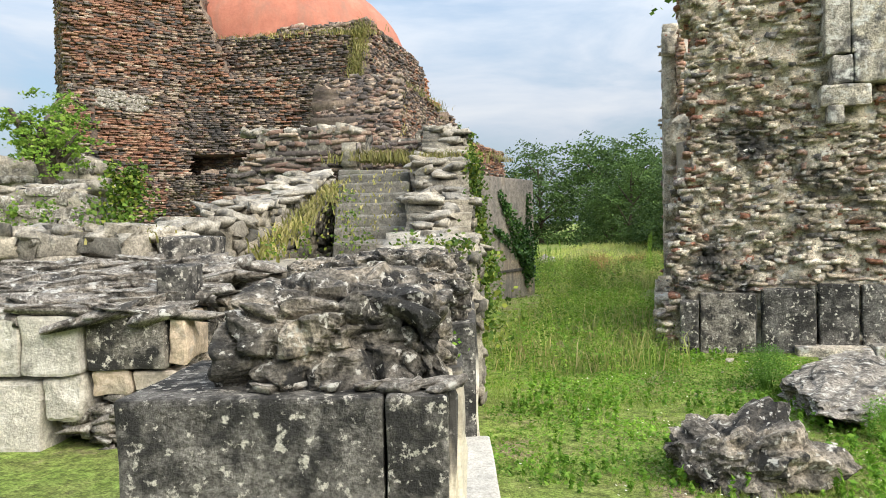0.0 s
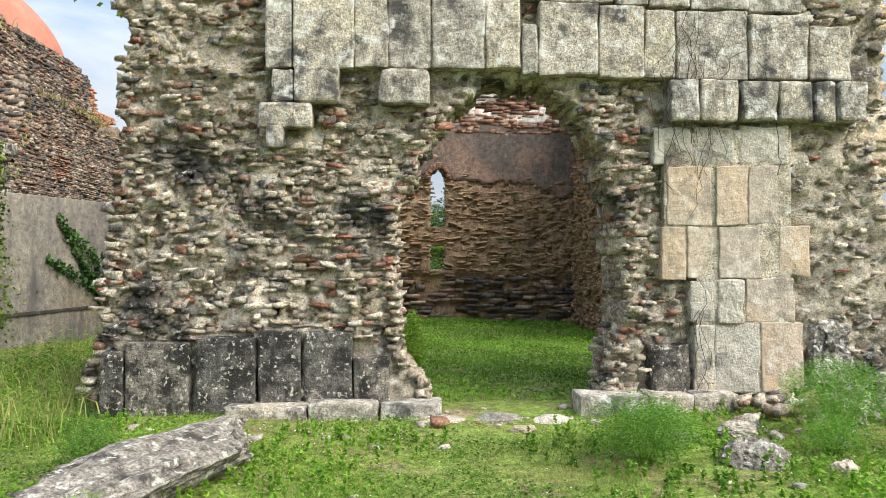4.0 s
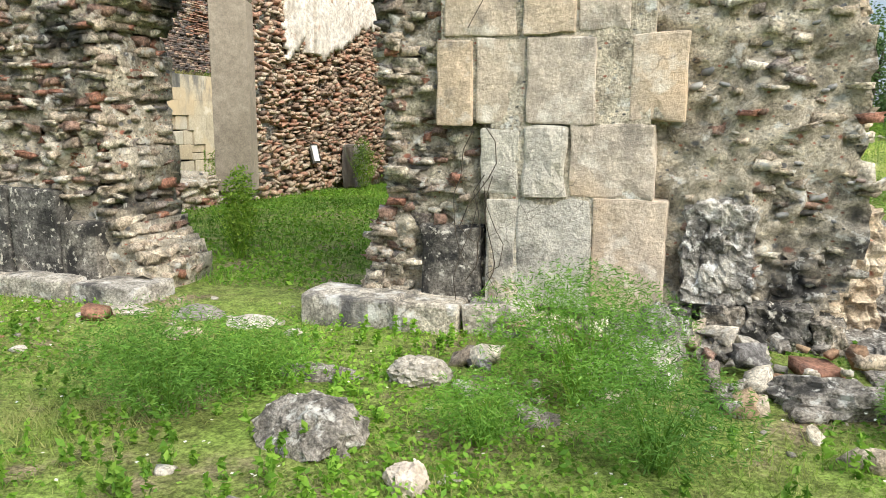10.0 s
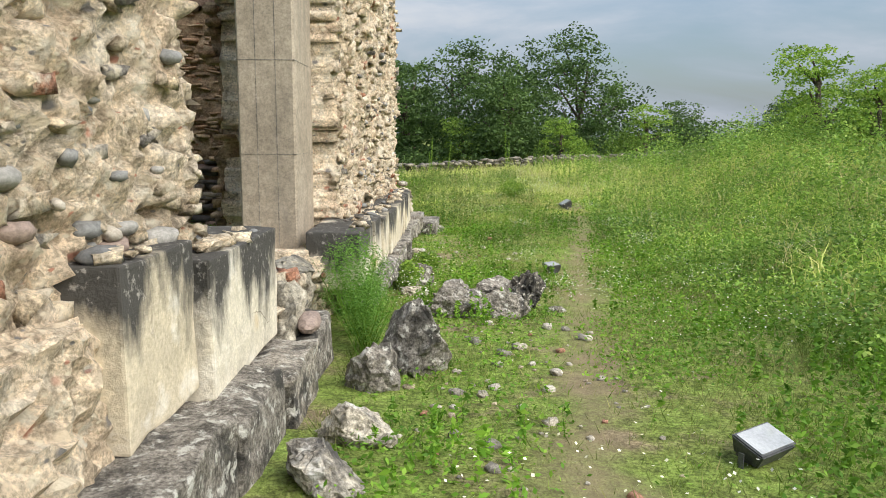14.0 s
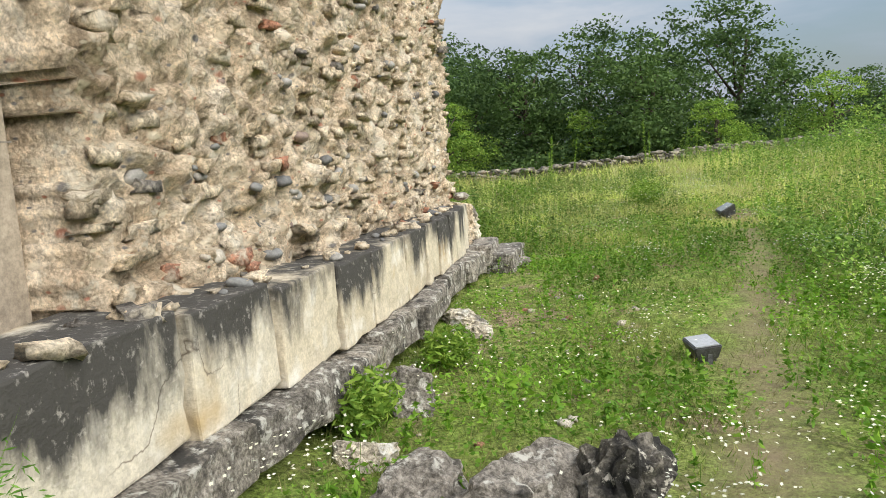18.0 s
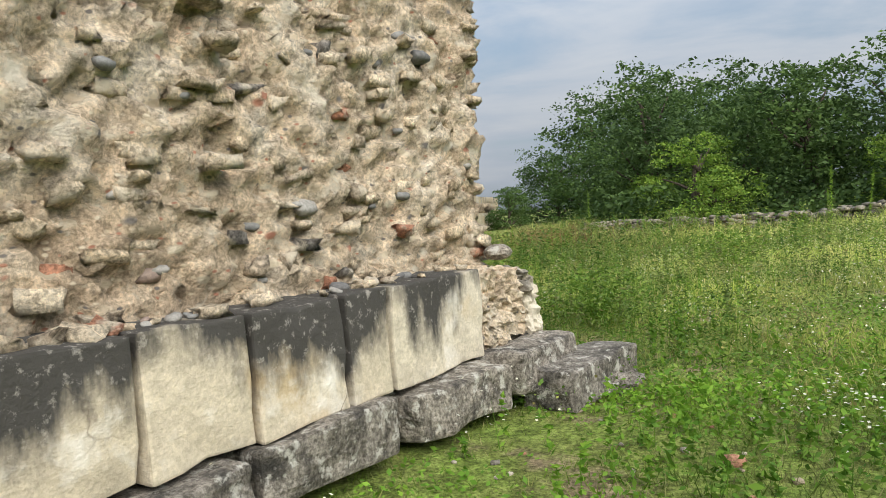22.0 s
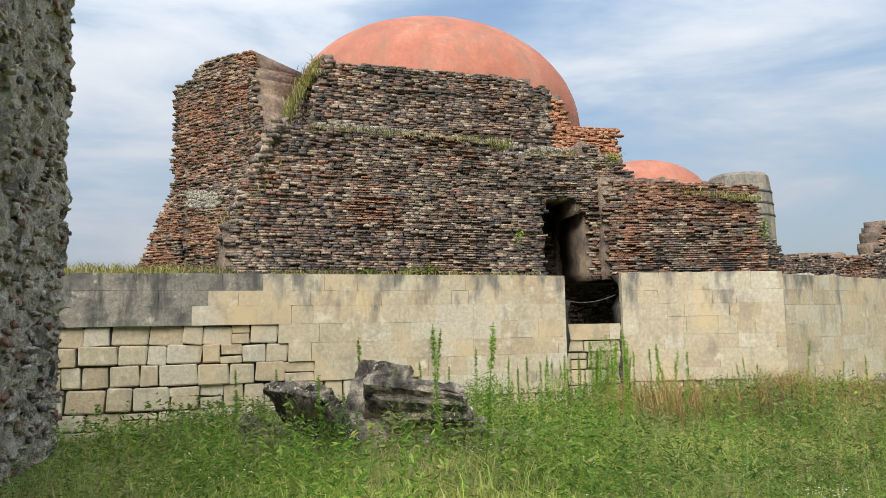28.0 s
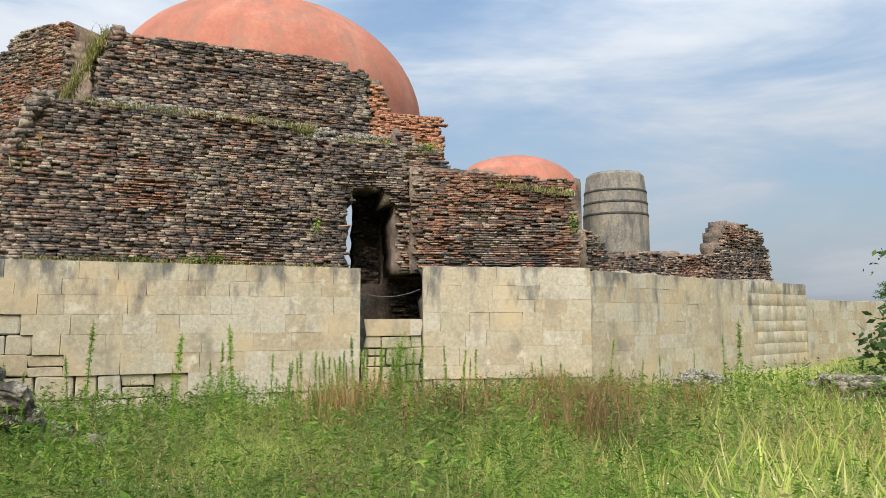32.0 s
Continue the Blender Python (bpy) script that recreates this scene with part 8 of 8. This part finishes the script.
x, y = area(3.0, 34.0, 44.5, 47.5, 260)
k = patch_noise(x, y, 0.35, 41.0)
stuff("hedge_undergrowth", leaves(np.stack([x, y, ground_many(x, y) + vr.random(len(x)) * (1.5 + 1.4 * k)], 1), 0.2 * vr.uniform(0.6, 1.3, len(x)), M["foliage"], "hedge_undergrowth", 0.3), "dark undergrowth along the foot of the trees", "undergrowth")
# low dry-stone wall at the meadow's edge
dw = np.random.default_rng(404)
DRY = stone_set("field_stone", M["rubble_mid"], 6, 0.4, 0.16, 300)
pieces = []
for k in range(1500):
    t = dw.random()
    x = 3 + 29 * t
    y = 43.5 - 3.0 * t + dw.normal(0, 0.12)
    pieces.append((DRY[dw.integers(6)], Matrix.LocRotScale((x, y, ground_z(x, y) + dw.uniform(0, 0.5)), Euler((0, 0, dw.uniform(0, 3))), (0.26, 0.22, 0.11))))
fieldwall = joined("field_wall", pieces, M["rubble_mid"])
tagged(fieldwall, "low dry-stone field wall at the meadow's edge", "wall")


# ---------------------------------------------------------------- creepers
def creeper(name, strokes, mat, label, leaf=0.08, per=90, spread=0.12):
    """Leaves along strokes: (start, end) points on a wall, swinging a little."""
    pts = []
    for a, b in strokes:
        a, b = np.array(a, float), np.array(b, float)
        n = int(per * np.linalg.norm(b - a)) + 4
        t = vr.random(n)
        pts.append(a + (b - a) * t[:, None] + vr.normal(0, 1, (n, 3)) * spread * np.array([1, 0.4, 1]) * (1.1 - 0.7 * t[:, None]))
    p = np.concatenate(pts)
    return tagged(put(name, leaves(p, leaf * vr.uniform(0.6, 1.3, len(p)), mat, name, 0.1, 0.75)), label, "ivy", kind="stuff")


def IV(k, z, d=0.06):
    a = radians(IVT)
    u = IVL * k
    return (IV0[0] + u * math.cos(a) + d * math.sin(a), IV0[1] + u * math.sin(a) - d * math.cos(a), z)


creeper("wall_ivy", [(IV(0.86, 0.3), IV(0.42, 2.5)), (IV(0.84, 0.3), IV(0.88, 2.5)), (IV(0.84, 0.3), IV(0.7, 1.8)), (IV(0.82, 0.8), IV(0.35, 1.6)), (IV(0.84, 0.4), IV(0.97, 1.5)), (IV(0.84, 0.4), IV(0.6, 1.5)), (IV(0.84, 0.3), IV(0.8, 1.7)), (IV(0.84, 0.3), IV(0.68, 1.3)), (IV(0.7, 1.6), IV(0.52, 2.2))], M["ivy"], "dark ivy climbing the plastered wall", 0.085, 260, 0.11)


def PW(f, z, d=0.12):
    x, y = A(0.22 + d, f)
    return (x, y, z)


creeper("parapet_creeper", [(PW(13.5, 0.3), PW(13.2, 2.9)), (PW(14.2, 0.5), PW(14.0, 3.0)), (PW(12.8, 1.0), PW(12.4, 2.2)), (PW(15.6, 0.2), PW(15.4, 3.2)), (PW(16.2, 0.3), PW(16.3, 3.7)), (PW(16.8, 0.2), PW(16.7, 3.8)), (PW(10.4, 0.3), PW(10.8, 1.5)), (PW(9.4, 0.2), PW(9.6, 1.4)), (PW(8.4, 0.5), PW(8.5, 1.4)), (PW(12.2, 0.2), PW(12.0, 2.1)), (PW(14.8, 0.2), PW(14.6, 3.0)), (PW(11.0, 0.2), PW(11.2, 1.8)), (PW(13.0, 2.0), PW(13.4, 3.0))], M["creeper"], "yellow-green creeper hanging down the parapet wall", 0.075, 230, 0.18)
creeper("left_creeper", [((*A(-6.6, 13.9), 1.9), (*A(-6.0, 13.9), 2.9)), ((*A(-6.2, 13.9), 1.8), (*A(-6.5, 13.9), 3.0)), ((*A(-5.9, 13.9), 1.9), (*A(-6.1, 13.9), 2.9))], M["creeper"], "glossy green creeper mounded on the ruined wall", 0.09, 420, 0.25)
creeper("ledge_weeds", [((*A(-5.4, 9.4), 1.75), (*A(-5.2, 9.4), 2.15)), ((*A(-4.7, 9.3), 1.75), (*A(-4.6, 9.3), 2.1)), ((*A(-4.2, 9.2), 1.72), (*A(-4.1, 9.2), 2.0)), ((*A(-5.9, 9.5), 1.75), (*A(-5.7, 9.5), 2.1))], M["bush"], "bright weeds behind the cross wall", 0.06, 300, 0.16)
creeper("stair_weeds", [((*A(-2.15, 10.2), 1.3), (*A(-2.1, 10.4), 1.7)), ((*A(-2.3, 9.0), 1.3), (*A(-2.2, 9.0), 1.6)), ((*A(-1.9, 11.5), 1.8), (*A(-1.5, 11.5), 1.95)), ((*A(-1.8, 10.6), 1.5), (*A(-1.2, 10.6), 1.6)), ((*A(-2.1, 12.4), 2.1), (*A(-1.7, 12.4), 2.25))], M["creeper"], "weeds and creepers spreading over the stairs", 0.05, 260, 0.14)
creeper("parapet_weeds", [((*A(-0.6, 7.5), 1.5), (*A(0.15, 7.6), 1.5)), ((*A(0.0, 7.6), 1.5), (*A(0.2, 7.6), 0.9)), ((*A(-0.1, 6.6), 1.5), (*A(0.1, 6.7), 1.2))], M["creeper"], "light green creeper spilling over the broken wall", 0.05, 330, 0.09)
creeper("moss_tuft", [((*A(-0.06, 3.7), 1.06), (*A(-0.03, 3.75), 1.1))], M["herb"], "small moss tuft on the pedestal", 0.03, 900, 0.05)
for p0, p1, word in (((-7.05, 44.1, 4.2), (-7.0, 44.0, 4.8), "bright green weed rooted in the brick wall"), ((-8.75, 32.0, 3.1), (-8.75, 33.2, 3.25), "low green weeds along the foot of the brick wall"), ((-9.0, 36.0, 4.2), (-9.0, 36.1, 4.5), "green tuft on the dark brick wall"), ((-9.55, 39.5, 7.0), (-9.5, 40.1, 7.3), "green tuft over the doorway"), ((-8.6, 30.0, 3.0), (-8.7, 31.2, 3.1), "green weeds on the retaining wall"), ((1.16, 10.38, 4.4), (1.18, 10.38, 6.3), "sparse ivy on the ragged wall edge")):
    creeper("wall_weed", [(p0, p1)], M["creeper"], word, 0.09, 130 if "ivy" not in word else 45, 0.14)
# thin cable across the doorway
cable = tagged(new("cable"), "thin dark cable slung across the doorway", "cable")
cu = bpy.data.curves.new("strand", "CURVE")
cu.dimensions, cu.bevel_depth = "3D", 0.012
sp = cu.splines.new("POLY")
sp.points.add(8)
for i in range(9):
    t = i / 8
    sp.points[i].co = (-9.2 + 0.35 * t, 37.2 + 2.2 * t, 2.35 - 0.25 * (1 - (2 * t - 1) ** 2), 1)
cu.materials.append(M["lamp_case"])
put("strand", cu, cable)
# dry vine stems hanging on the pier blocks
vine = tagged(new("dry_vine"), "bare grey vine stems clinging to the stone blocks", "vine")
vn = np.random.default_rng(88)
for k in range(24):
    cu = bpy.data.curves.new("vine_stem", "CURVE")
    cu.dimensions, cu.bevel_depth, cu.bevel_resolution = "3D", float(vn.uniform(0.002, 0.0045)), 0
    sp = cu.splines.new("POLY")
    x, z = (vn.uniform(7.35, 8.5), vn.uniform(3.6, 4.5)) if k < 18 else (vn.uniform(7.72, 7.9), vn.uniform(0.9, 1.6))
    L = 12 if k < 18 else 8
    sp.points.add(L - 1)
    for i in range(L):
        sp.points[i].co = (x, 10.27 - 0.03 * vn.random(), z, 1)
        x += vn.normal(0, 0.06)
        z -= vn.uniform(0.05, 0.2)
    ob = put("vine_stem", cu, vine)
    cu.materials.append(M["bark"])

# weeds growing on the ledges of the baths and wall tops
def ledge_grass(p0, p1, n, hmax, width, label, zadd=0.0):
    t = vr.random(n)
    x = p0[0] + (p1[0] - p0[0]) * t + vr.normal(0, width, n)
    y = p0[1] + (p1[1] - p0[1]) * t + vr.normal(0, width * 0.4, n)
    z = p0[2] + (p1[2] - p0[2]) * t + zadd
    return stuff("ledge_grass", blades(x, y, z, hmax * vr.uniform(0.3, 1.0, n), 0.03, 0.5, M["dry_green"], "ledge_grass", 0.4), label, "grass")


ledge_grass((-9.4, 29.2, 7.55), (-9.8, 36.0, 7.45), 2600, 0.38, 0.3, "dry grass along the brick ledge")
ledge_grass((-8.9, 26.7, 4.4), (-9.6, 29.4, 7.6), 900, 0.5, 0.25, "dry grass on the sloping brick shoulder")
ledge_grass((-10.9, 28.3, 7.8), (-11.0, 29.6, 10.4), 700, 0.55, 0.2, "green grass up the slanting brick edge")
ledge_grass((-8.0, 20.5, 2.9), (-9.0, 27.0, 2.9), 2600, 0.5, 0.6, "dry grass on top of the retaining wall")
ledge_grass((-8.35, 28.0, 2.95), (-9.15, 36.8, 2.95), 900, 0.3, 0.14, "weeds on the retaining wall's edge")
ledge_grass((-10.4, 37.0, 7.2), (-10.6, 40.5, 7.3), 900, 0.5, 0.3, "dry grass above the broken doorway")
ledge_grass((-19.5, 29.0, 10.0), (-10.8, 29.4, 9.9), 1800, 0.5, 0.5, "grass along the foot of the dome")
ledge_grass((-9.5, 40.5, 6.0), (-7.6, 44.4, 5.5), 600, 0.35, 0.3, "tufts on the brick wall top")
ledge_grass((*A(-2.4, 9.0), 1.3), (*A(-2.2, 13.8), 2.5), 700, 0.2, 0.15, "grass and weeds growing beside the stairs")
ledge_grass((*A(-1.4, 10.6), 1.5), (*A(-1.4, 13.8), 2.75), 200, 0.1, 0.4, "grass on the worn stair treads")
ledge_grass((*A(-8.5, 8.1), 1.6), (*A(-3.4, 8.0), 1.6), 900, 0.25, 0.3, "grass among the cap stones")
ledge_grass((*A(-2.2, 15.4), 3.1), (*A(0.1, 15.6), 3.0), 900, 0.35, 0.4, "grass on the landing")
